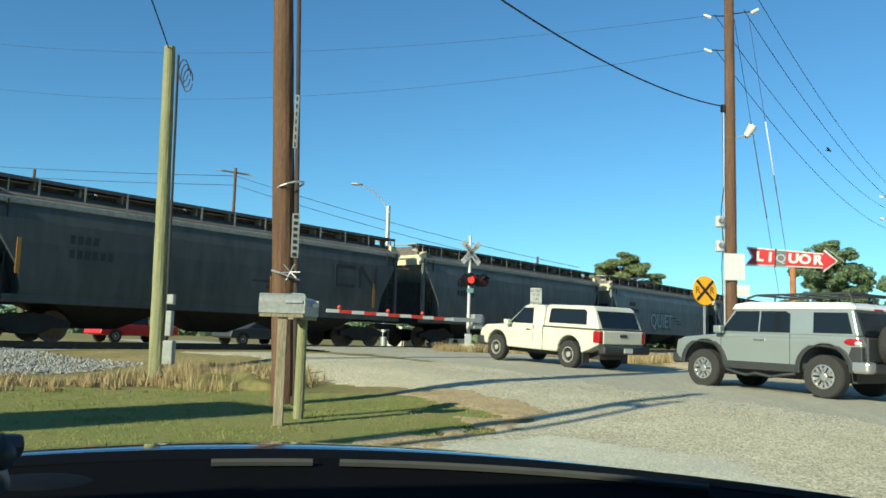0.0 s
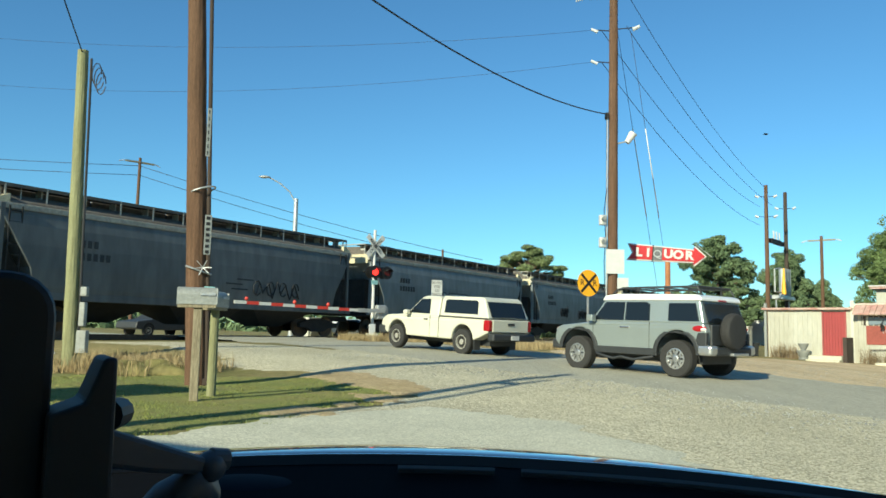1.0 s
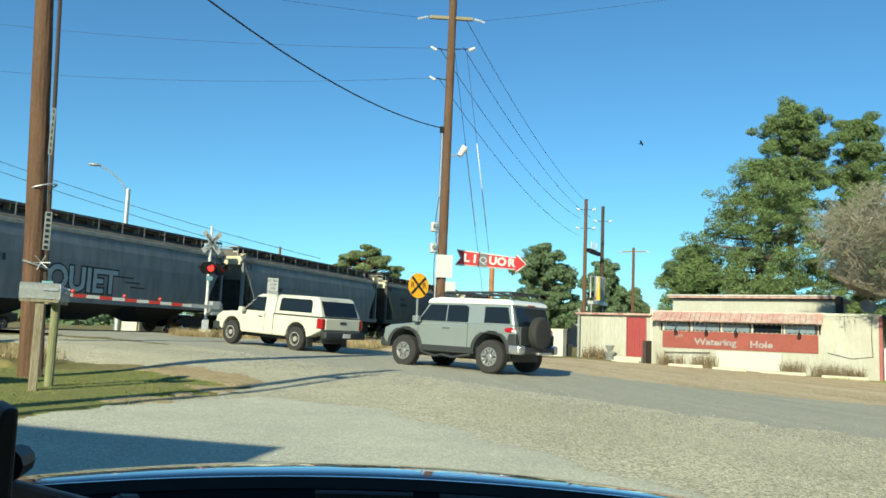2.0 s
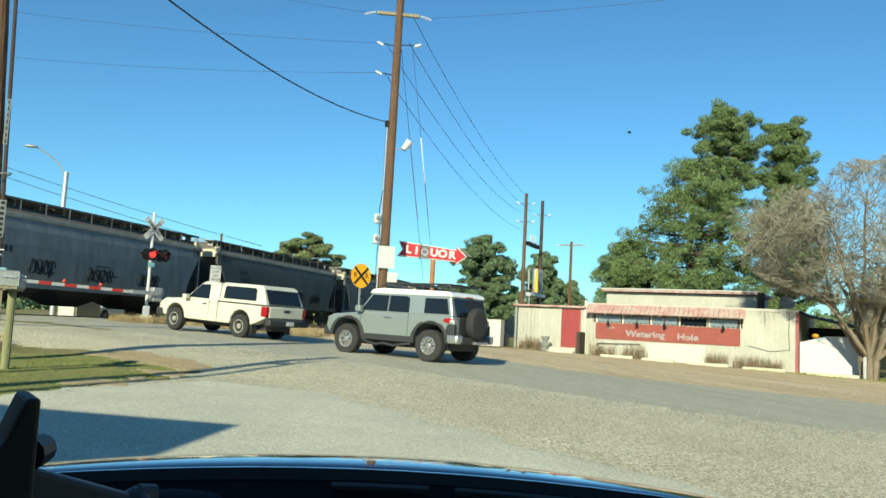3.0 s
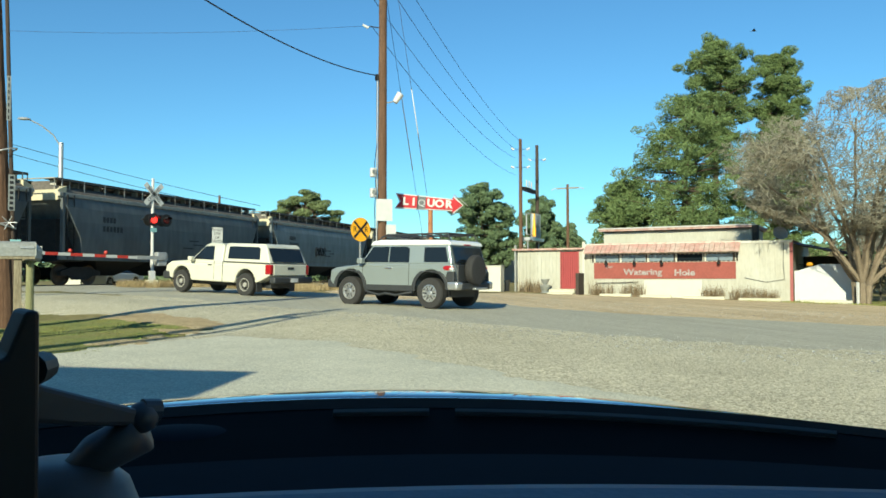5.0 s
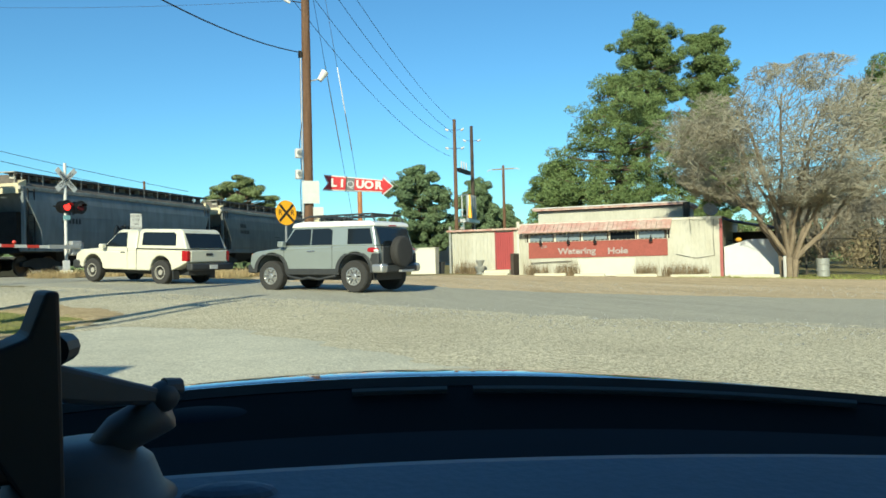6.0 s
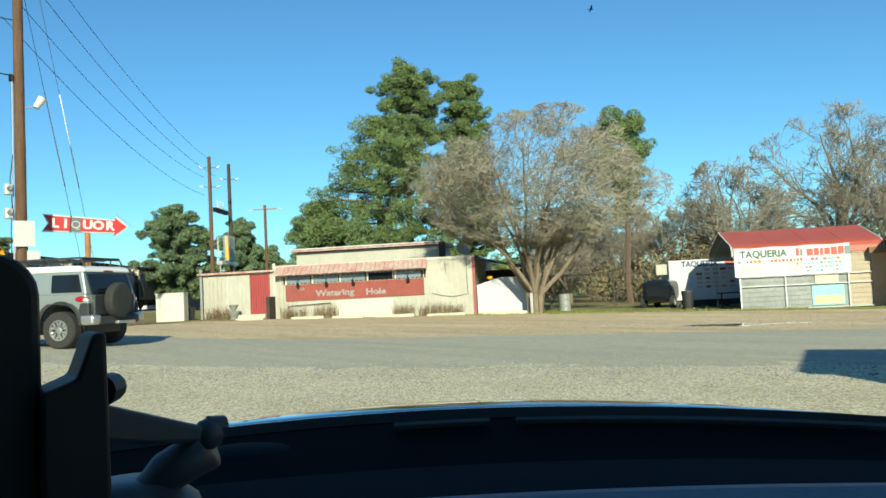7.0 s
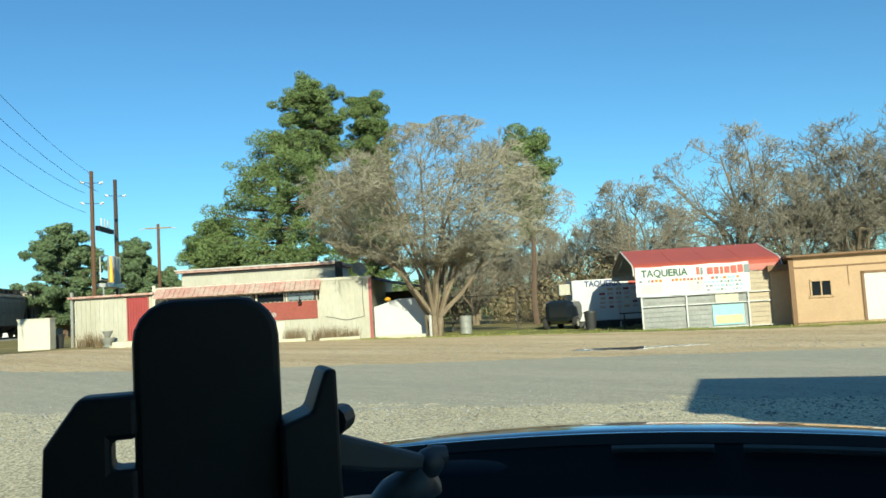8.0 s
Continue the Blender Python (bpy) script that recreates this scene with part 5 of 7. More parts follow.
    words("sign_lettering", "Hole", 0.45, SILVER_LETTER, t, Matrix.Translation((5.15, 0.06, 1.10)) @ face, 0.012, 1.2, 0.014)
    words("sign_lettering", "The", 0.26, SILVER_LETTER, t, Matrix.Translation((9.2, 0.06, 1.42)) @ face @ Matrix.Rotation(radians(14), 4, "Z"), 0.012)
    for x in (9.3, 7.75, 6.3, 3.4):
        lamp = part("spot_lamp", cyl(B(), (x, 0.32, 1.74), (x, 0.22, 1.58), 0.05, 0.10, 10), BLACK_STEEL, t)
        part("lamp_arm", tube(B(), [(x, 0.05, 1.9), (x, 0.28, 1.86), (x, 0.32, 1.74)], 0.015, 5), BLACK_STEEL, lamp)
    part("clean_patch", b(B(), 4.25, 7.3, -0.045, 0.02, -0.42, 0.72), WALL_CLEAN, t, "freshly painted plain panel")
    part("rail", tube(B(), [(7.6, 0.12, 0.62), (9.9, 0.12, 0.55), (9.9, 0.02, 0.45)], 0.02), DARK_WOOD, t)
    # raised roof box
    part("roof_box", b(B(), 2.45, 10.8, 4.0, 8.6, 2.6, 3.55), WALL_METAL, t)
    part("roof_box_edge", b(B(), 2.25, 11.0, 3.65, 8.9, 3.60, 3.72), RUST_ROOF, t)
    part("roof_box_cap", b(B(), 2.2, 11.05, 3.6, 8.95, 3.72, 3.78), WHITE_PAINT, t)
    part("roof", b(B(), -0.1, 10.6, 0.1, 9.1, 2.64, 2.69), HOP_ROOF, t)
    aim = Matrix.Translation((0.55, -0.35, 3.02)) @ Matrix.Rotation(radians(25), 4, "Z") @ Matrix.Rotation(radians(-62), 4, "X")
    dish = part("satellite_dish", lathe(B(), [(0.03, 0.0), (0.20, 0.03), (0.36, 0.10), (0.37, 0.10), (0.20, 0.045), (0.03, 0.02)], aim, 20), GREY_BOX, t, "grey satellite dish on the roof corner")
    part("dish_mast", tube(B(), [(0.55, -0.45, 2.66), (0.55, -0.45, 2.95), (0.55, -0.37, 3.02)], 0.025), GALV, dish)
    part("dish_arm", tube(B(), [aim @ Vector((0.0, -0.30, 0.08)), aim @ Vector((0.0, -0.10, 0.40))], 0.012), BLACK_STEEL, dish)
    part("wall_cable", tube(B(), [(0.35, 0.045, 2.55), (0.38, 0.05, 1.6), (0.34, 0.05, 0.75), (1.2, 0.05, 0.62), (2.2, 0.05, 0.85)], 0.012, 5), CABLE, t)
    part("vent_pipe", b(B(), 2.0, 2.3, 3.4, 3.9, 2.6, 3.7), DARK_WOOD, t)
    for i, (d, h) in enumerate(((0.0, 0.22), (0.32, 0.04), (0.64, -0.12))):
        part("step", b(B(), 10.85, 12.35, -1.0 + 0.0 - d, 0.1 - d if i else 0.1, -0.5, h), CONCRETE, t, bevel=0.02)
    part("handrail", b(B(), 10.62, 10.80, -0.95, -0.05, -0.4, 1.1), DARK_WOOD, t, bevel=0.01)
    part("downpipe", b(B(), 14.74, 14.86, -0.05, 0.07, -0.4, 2.75), GREY_BOX, t)
    # lean-to at the road-side end with white tarp wall
    part("lean_to_roof", prism(B(), [(-3.2, 1.85), (0.0, 2.55), (0.0, 2.62), (-3.25, 1.92)], -6.0, -0.9), BAN_BLUE, t, "dark blue lean-to roof")
    part("lean_to_wall", prism(B(), [(-3.0, -0.6), (-0.05, -0.6), (-0.05, 1.15), (-1.2, 1.5), (-2.1, 1.5), (-3.0, 1.1)], -0.75, -0.65), TRUNK_WHITE, t, "white tarp wall")
    part("lean_to_back", box(B(), -3.0, 0, -6.0, -5.9, -0.6, 2.0), DARK_WOOD, t)
    part("lattice", box(B(), -0.95, -0.05, -0.75, -0.70, -0.5, 1.2), GREY_PANEL, t)
    part("yellow_bundle", ball(B(), (-0.75, -0.6, 1.5), 0.13, 1.2, 1, 0.8), YELLOW, t)
    return t


bar_building()


def bar_pt(k, out, z=0.0):
    p = BAR_R + BAR_D * k + Vector((-0.770, -0.638, 0)) * out
    return Vector((p.x, p.y, z))


def planter(at, label):
    z = gz(at.x, at.y)
    t = thing("planter_urn", Matrix.Translation((at.x, at.y, z)), label, "planter")
    lathe_m = Matrix()
    part("urn", lathe(B(), [(0.22, 0), (0.26, 0.05), (0.16, 0.12), (0.30, 0.38), (0.32, 0.45), (0.22, 0.47)], lathe_m, 16), GREY_BOX, t)
    part("upper_bowl", lathe(B(), [(0.10, 0.47), (0.14, 0.55), (0.26, 0.78), (0.24, 0.80)], lathe_m, 16), GREY_BOX, t)
    return t


planter(bar_pt(12.6, 0.9), "grey concrete planter urn beside the steps")
cb = bar_pt(15.2, 0.7)
tub = thing("trash_tub", Matrix.Translation((cb.x, cb.y, gz(cb.x, cb.y))), "dark plastic tub beside the wall", "bin")
part("tub", lathe(B(), [(0.27, 0), (0.33, 0.6), (0.36, 0.62), (0.36, 0.68), (0.30, 0.68)], Matrix(), 18), PLASTIC, tub)
wb = Vector((18.35, 36.55, 0))
wbox = thing("utility_cabinet", pose(wb.x, wb.y, gz(wb.x, wb.y), 0, 0, -42), "cream boxy cabinet standing on the verge", "cabinet")
part("body", box(B(), -0.72, 0.72, -0.35, 0.35, 0, 1.42), WALL_CLEAN, wbox, bevel=0.02)
part("lid", box(B(), -0.75, 0.75, -0.38, 0.38, 1.42, 1.47), WALL_CLEAN, wbox, bevel=0.01)
cn = Vector((17.0, 38.2, 0))
cone = thing("traffic_marker", Matrix.Translation((cn.x, cn.y, gz(cn.x, cn.y))), "small orange marker post", "marker")
part("post", cyl(B(), (0, 0, 0), (0, 0, 0.6), 0.07, 0.05, 10), TAPE_RED, cone)
for k, w in ((8.4, 1.7), (6.3, 1.6), (3.9, 2.0), (1.3, 1.9), (-1.6, 2.2)):
    c = bar_pt(k, 1.5)
    stop = thing("parking_curb", pose(c.x, c.y, gz(c.x, c.y), 0, 0, BAR_ANG), "pale concrete parking curb on the dirt", "curb", "parking curbs")
    part("curb", box(B(), -w / 2, w / 2, -0.08, 0.08, -0.02, 0.14), CONCRETE, stop, bevel=0.03)

c = bar_pt(-2.9, 1.1)
mark = thing("marker_post", Matrix.Translation((c.x, c.y, gz(c.x, c.y))), "short white wooden marker post beside the parking curbs", "post")
part("post", box(B(), -0.05, 0.05, -0.05, 0.05, -0.2, 1.0), WHITE_PAINT, mark, bevel=0.01)
c = bar_pt(-4.5, -0.4)
drum = thing("trash_drum", Matrix.Translation((c.x, c.y, gz(c.x, c.y))), "blue-grey steel drum beside the bare tree", "bin")
part("drum", lathe(B(), [(0.29, 0), (0.29, 0.28), (0.305, 0.30), (0.29, 0.32), (0.29, 0.58), (0.305, 0.60), (0.29, 0.62), (0.30, 0.88), (0.27, 0.88), (0.27, 0.6)], Matrix(), 20), GREY_BOX, drum)

# ---- the taqueria ----
TQ, TQD = Vector((36.67, 8.35, 0)), Vector((-0.4433, 0.8964, 0)).normalized()
TQ_ANG = math.degrees(math.atan2(TQD.y, TQD.x))


def tq(k, out, z=0.0):
    p = TQ + TQD * k + Vector((-TQD.y, TQD.x, 0)) * out
    return Vector((p.x, p.y, z))


sheet("grass_strip", [tuple(tq(k, o).xy) for k, o in ((-10, -0.5), (-10, 1.7), (-3, 1.3), (2, 1.9), (5.5, 1.2), (9.5, 0.9), (14, -2.2), (22, -1.5), (22, -9), (9, -9), (9, -0.6))], 0.026, 0.12, LAWN, "thin green grass along the front of the buildings", "lawn", 2.0)


def tan_building():
    z0 = -0.62
    t = thing("tan_building", pose(TQ.x, TQ.y, z0, 0, 0, TQ_ANG), "small tan sided building with brown trim and white door", "building")

    def b(bm, x0, x1, y0, y1, z0, z1):
        return box(bm, x0, x1, -y1, -y0, z0, z1)

    part("wall", b(B(), -9.0, 0.0, 0, 6, -0.3, 2.72), TAN_WALL, t)
    part("seam_board", b(B(), -9.0, 0.0, -0.02, 0.0, 2.26, 2.32), TAN_DARK, t)
    part("seam_board", b(B(), -1.98, -1.95, -0.015, 0.0, 1.5, 2.26), TAN_DARK, t)
    part("base_board", b(B(), -2.4, 0.0, -0.06, 0.0, 0.1, 0.2), TAN_WALL, t)
    part("corner_board", b(B(), -0.02, 0.16, -0.03, 0.1, -0.2, 2.75), TAN_DARK, t)
    part("roof", b(B(), -9.3, 0.25, -0.25, 6.2, 2.72, 2.80), TAN_DARK, t)
    w = part("window", b(B(), -1.30, -0.62, -0.02, 0.02, 1.16, 1.72), GLASS_DARK, t)
    for a in ((-1.36, -1.30, 1.10, 1.78), (-0.62, -0.56, 1.10, 1.78), (-1.36, -0.56, 1.72, 1.80), (-1.42, -0.50, 1.08, 1.16), (-0.985, -0.935, 1.16, 1.72)):
        part("frame_bar", b(B(), a[0], a[1], -0.05, 0.0, a[2], a[3]), TAN_WALL, w)
    d = part("door", b(B(), -3.3, -2.52, -0.03, 0.0, 0.12, 1.92), WHITE_PAINT, t, "white closed door")
    for a in ((-2.52, -2.42, 0.1, 2.0), (-3.4, -3.3, 0.1, 2.0), (-3.4, -2.42, 1.92, 2.02)):
        part("frame_bar", b(B(), a[0], a[1], -0.05, 0.0, a[2], a[3]), TAN_DARK, d)
    part("wing_wall", b(B(), 0.0, 0.75, 1.2, 5, -0.3, 2.25), TAN_WALL, t)
    part("wing_roof", b(B(), 0.0, 0.85, 0.9, 5.2, 2.25, 2.5), TAN_DARK, t)
    return t


CP_ANG = 129.8


def carport():
    t = thing("carport", pose(37.72, 9.28, -0.62, 0, 0, CP_ANG), "metal carport with red roof, grey screen wall and a banner", "carport")
    k0, k1, dep = 0.0, 5.75, 5.6
    # low gable with rounded eaves; the ridge runs along the frontage
    prof = [(0.02, 2.40), (0.0, 2.62), (-0.10, 2.78), (-0.32, 2.90), (-2.80, 3.62), (-5.28, 2.90), (-5.50, 2.78), (-5.60, 2.62), (-5.62, 2.40)]
    bm = B()
    va = [bm.verts.new((k0 - 0.12, y, z)) for y, z in prof] + [bm.verts.new((k0 - 0.12, y, z - 0.05)) for y, z in reversed(prof)]
    vb = [bm.verts.new((k1 + 0.25, y, z)) for y, z in prof] + [bm.verts.new((k1 + 0.25, y, z - 0.05)) for y, z in reversed(prof)]
    m = len(va)
    for i in range(m):
        bm.faces.new((va[i], va[(i + 1) % m], vb[(i + 1) % m], vb[i]))
    bm.faces.new(va)
    bm.faces.new(vb[::-1])
    part("roof", bm, RED_ROOF, t)
    bm = B()
    ca = [[bm.verts.new((x, y * 0.99 - 0.02, z - o)) for y, z in prof] for x in (k0 - 0.1, k1 + 0.22) for o in (0.056, 0.066)]
    for i in range(len(prof) - 1):
        for a, b in ((0, 2), (1, 3)):
            bm.faces.new((ca[a][i], ca[b][i], ca[b][i + 1], ca[a][i + 1]))
    part("roof_underside", bm, GALV, t, "bare grey metal underside")
    for j in range(3):
        x = k0 + (j + 1) * (k1 - k0) / 4
        part("roof_seam", tube(B(), [(x, y, z + 0.002) for y, z in prof], 0.010, 5), RED_ROOF, t)
    for x in (k0 - 0.13, k1 + 0.26):
        part("roof_edge", tube(B(), [(x, y, z) for y, z in prof], 0.035, 6), WHITE_PAINT, t)
    for x in (k0, 1.35, 3.9, k1):
        part("post", box(B(), x - 0.03, x + 0.03, -0.05, 0.02, -0.15, 2.65), GALV, t)
        inner = [(y * 0.985 - 0.03, z - 0.10) for y, z in prof]
        part("rafter", tube(B(), [(x, y, z) for y, z in inner], 0.03, 4), GALV, t)
        part("post", box(B(), x - 0.03, x + 0.03, -dep, -dep + 0.07, -0.15, 2.65), GALV, t)
    for z in (0.05, 1.05, 1.45):
        part("girt", box(B(), k0, k1, -0.03, 0.025, z, z + 0.04), GALV, t)
    # lapped sheeting: grey across the bay, tan at one end
    n = 13
    for j in range(n):
        z = 0.02 + j * 0.2
        lap = bm = B()
        prism(bm, [(-0.055, z), (-0.085, z + 0.205), (-0.095, z + 0.205), (-0.065, z)], 0, 1)
        rot = Matrix(((0, 1, 0, 0), (1, 0, 0, 0), (0, 0, 1, 0), (0, 0, 0, 1)))
        grey = bm.copy()
        bmesh.ops.transform(grey, matrix=Matrix.Translation((1.36, 0, 0)) @ Matrix.Scale(k1 - 1.36, 4, (1, 0, 0)) @ rot, verts=grey.verts)
        part("screen_board", grey, GREY_PANEL, t)
        bmesh.ops.transform(bm, matrix=Matrix.Translation((k0, 0, 0)) @ Matrix.Scale(1.35, 4, (1, 0, 0)) @ rot, verts=bm.verts)
        part("lap_board", bm, TAN_PALE, t)
    pic = part("picture_panel", box(B(), 1.55, 2.85, -0.05, -0.02, 0.15, 1.0), BAN_TEAL, t, "small blue and sand coloured picture panel")
    part("picture_sand", box(B(), 1.62, 2.75, -0.02, -0.012, 0.22, 0.55), BAN_YEL, pic)
    part("notice", box(B(), 1.75, 2.7, -0.045, -0.025, 1.1, 1.42), CONCRETE, t)
    # vinyl banner, a little slack between its ties
    x0, x1, za, zb = 1.25, 5.95, 1.50, 2.74
    bm = B()
    nn = 24
    grid = [[bm.verts.new((x0 + (x1 - x0) * i / nn, 0.06 + d + 0.012 * math.sin(i * 0.9 + j), za + (zb - za) * j / 4 - 0.03 * math.sin(i * math.pi / 8) ** 2)) for j in range(5)] for d in (0.0, 0.008) for i in range(nn + 1)]
    h = nn + 1
    for o in (0, h):
        for i in range(nn):
            for j in range(4):
                q = (grid[o + i][j], grid[o + i + 1][j], grid[o + i + 1][j + 1], grid[o + i][j + 1])
                bm.faces.new(q if o else q[::-1])
    ban = part("banner", bm, BANNER, t, "white vinyl banner with coloured lettering")
    flat = pose(0, 0, 0, 90, 0, 180)
    f = 0.088
    words("lettering", "TAQUERIA", 0.42, BAN_GREEN, ban, Matrix.Translation((4.75, f, 2.44)) @ flat, 0.003, 0.95, 0.012)
    rb = random.Random(19)
    x = 3.42
    for w in (0.13, 0.10, 0.0, 0.24, 0.20, 0.13, 0.22, 0.24, 0.22, 0.22):
        if w:
            part("printed_bar", box(B(), x - w, x, f - 0.004, f, 2.30 + rb.uniform(-0.03, 0.02), 2.60 + rb.uniform(-0.04, 0.04)), BAN_RED if rb.random() < 0.75 else BAN_GREY, ban)
        x -= max(w, 0.08) + 0.045
    for xa, xb, a, b, mt in ((4.85, 5.75, 1.62, 2.0, BAN_PALE), (4.05, 4.65, 1.60, 1.98, BAN_CYAN), (3.15, 3.75, 1.66, 2.2, BAN_PALE), (1.45, 2.0, 1.7, 2.2, BAN_CYAN)):
        part("printed_patch", box(B(), xa, xb, f - 0.008, f - 0.003, a, b), mt, ban)
    for row, (z, hh) in enumerate(((2.08, 0.12), (1.92, 0.10), (1.76, 0.10), (1.60, 0.09))):
        x = 5.80 if row == 0 else rb.uniform(3.0, 3.5)
        while x > 1.6:
            w = rb.uniform(0.07, 0.16)
            if rb.random() < 0.82:
                part("printed_bar", box(B(), x - w, x, f - 0.003, f, z, z + hh * rb.uniform(0.75, 1.0)), rb.choice((BAN_RED, BAN_GREY, BAN_TEAL, ORANGE)) if row == 0 else rb.choice((BAN_GREY, BAN_TEAL)), ban)
            x -= w + 0.05
    return t


def food_trailer():
    t = thing("food_trailer", pose(38.9, 18.1, gz(38.9, 18.1), 0, 0, 133), "white food trailer with menu photos beside the carport", "trailer")
    part("body", box(B(), -2.3, 1.9, -2.2, 0, 0.38, 2.45), TRUNK_WHITE, t, bevel=0.03)
    part("skirt", box(B(), -2.2, 1.6, -2.1, -0.12, 0.08, 0.38), PLASTIC, t)
    flat = pose(0, 0, 0, 90, 0, 180)
    words("lettering", "TAQUERIA", 0.40, BAN_BLUE, t, Matrix.Translation((0.35, 0.006, 2.22)) @ flat, 0.003, 0.95, 0.014)
    part("printed_patch", box(B(), -1.35, -0.95, 0.002, 0.01, 2.10, 2.36), BAN_RED, t)
    rb = random.Random(4)
    for r in range(5):
        for c2 in range(5):
            x, z = -1.35 + c2 * 0.40, 0.98 + r * 0.22
            part("menu_photo", box(B(), x, x + rb.uniform(0.22, 0.30), 0.002, 0.010, z, z + 0.12), rb.choice((BAN_PINK, BAN_PALE, BAN_PINK, TAN_WALL, RED_PANEL)), t)
    for x in (-0.9, -0.2):
        part("wheel", cyl(B(), (x, -0.25, 0.3), (x, -0.05, 0.3), 0.3, 0.3, 18), TYRE, t)
    part("tongue", box(B(), 1.9, 3.0, -1.3, -0.3, 0.30, 0.42), TRUNK_WHITE, t)
    part("gas_tank", cyl(B(), (2.35, -0.7, 0.42), (2.35, -0.7, 1.1), 0.2, 0.2, 14), GALV, t)
    part("generator", box(B(), 1.95, 2.3, -1.0, -0.4, 0.42, 1.35), GREY_BOX, t, bevel=0.03)
    part("vent_hood", box(B(), 1.92, 2.5, -0.9, -0.3, 1.75, 2.3), WALL_METAL, t, bevel=0.02)
    part("step", box(B(), 1.2, 1.5, 0.05, 0.4, 0.0, 0.2), PLASTIC, t)
    # picnic bench parked under the carport's edge
    bench = thing("picnic_table", pose(37.0, 15.6, gz(37.0, 15.6), 0, 0, 120), "dark picnic table under the carport", "table")
    part("tabletop", box(B(), -0.8, 0.8, -0.35, 0.35, 0.70, 0.75), DARK_WOOD, bench)
    for y in (-0.65, 0.65):
        part("bench", box(B(), -0.8, 0.8, y - 0.13, y + 0.13, 0.40, 0.44), DARK_WOOD, bench)
    for x in (-0.6, 0.6):
        part("leg", box(B(), x - 0.03, x + 0.03, -0.6, 0.6, 0.0, 0.40), DARK_WOOD, bench)
        part("leg", box(B(), x - 0.03, x + 0.03, -0.06, 0.06, 0.4, 0.70), DARK_WOOD, bench)
    return t


tan_building()
carport()
food_trailer()
c = Vector((35.84, 17.4, 0))
bin_ = thing("trash_can", Matrix.Translation((c.x, c.y, gz(c.x, c.y))), "dark grey plastic trash can", "bin")
part("can", lathe(B(), [(0.22, 0), (0.29, 0.75), (0.31, 0.76), (0.31, 0.80), (0.26, 0.8)], Matrix(), 18), PLASTIC, bin_)
part("lid", lathe(B(), [(0.31, 0.80), (0.30, 0.86), (0.1, 0.90)], Matrix(), 18), PLASTIC, bin_)
c = tq(9.9, -6.0)
van = thing("parked_truck", pose(c.x, c.y, gz(c.x, c.y), 0, 0, TQ_ANG + 80), "dark rounded parked truck behind the trailer", "truck")
part("body", box(B(), -1.5, 1.5, -0.75, 0.75, 0.35, 1.45), GLASS_DARK, van, bevel=0.3)
for x in (-1.1, 1.1):
    for y in (-0.75, 0.75):
        road_wheel(van, x, y, 0.33, 0.2, STEELW, 12, 0.19)


def chain_fence():
    t = thing("chain_link_fence", Matrix(), "low chain-link fence in front of the woods", "fence")
    pts = [tq(9.2, -6.5), tq(12.5, -6.0), tq(15.8, -5.5), tq(19.0, -5.0), tq(22.0, -3.6)]
    for p in pts:
        part("post", cyl(B(), (p.x, p.y, gz(p.x, p.y) - 0.1), (p.x, p.y, gz(p.x, p.y) + 1.9), 0.04, 0.04, 8), FENCE_DARK, t)
    for a, b in zip(pts, pts[1:]):
        za, zb = gz(a.x, a.y), gz(b.x, b.y)
        for h in (1.85, 0.1):
            part("rail", cyl(B(), (a.x, a.y, za + h), (b.x, b.y, zb + h), 0.018, 0.018, 6), FENCE_DARK, t)
        mesh = B()
        L = (b - a).length
        n = int(L / 0.16)
        for i in range(n):
            p, q = a.lerp(b, i / n), a.lerp(b, min(1, (i + 10) / n))
            cyl(mesh, (p.x, p.y, za + 0.1), (q.x, q.y, za + 1.85), 0.004, 0.004, 3)
            cyl(mesh, (p.x, p.y, za + 1.85), (q.x, q.y, za + 0.1), 0.004, 0.004, 3)
        part("mesh_panel", mesh, FENCE_DARK, t)


chain_fence()
pud = sheet("puddle", [(21.0, 8.6), (21.6, 7.2), (22.9, 6.6), (24.0, 6.0), (24.2, 6.7), (22.9, 7.8), (21.6, 8.9)], 0.022, 0.12, PUDDLE, "shallow muddy puddle on the dirt", "puddle", 0.6)

# ---- trees ----
def limb_mesh(name, segs, material, parent, sides=4):
    """Tapered pieces (a, b, ra, rb) as one mesh."""
    v, f = [], []
    for a, b, ra, rb in segs:
        d = (b - a)
        if d.length < 1e-5:
            continue
        d.normalize()
        e = d.orthogonal().normalized()
        g = d.cross(e)
        n = sides if ra > 0.02 else 3
        k = len(v)
        for p, r in ((a, ra), (b, rb)):
            for i in range(n):
                w = 2 * math.pi * i / n
                v.append(tuple(p + e * (r * math.cos(w)) + g * (r * math.sin(w))))
        for i in range(n):
            j = (i + 1) % n
            f.append((k + i, k + j, k + n + j, k + n + i))
    return raw(name, v, f, material, parent)


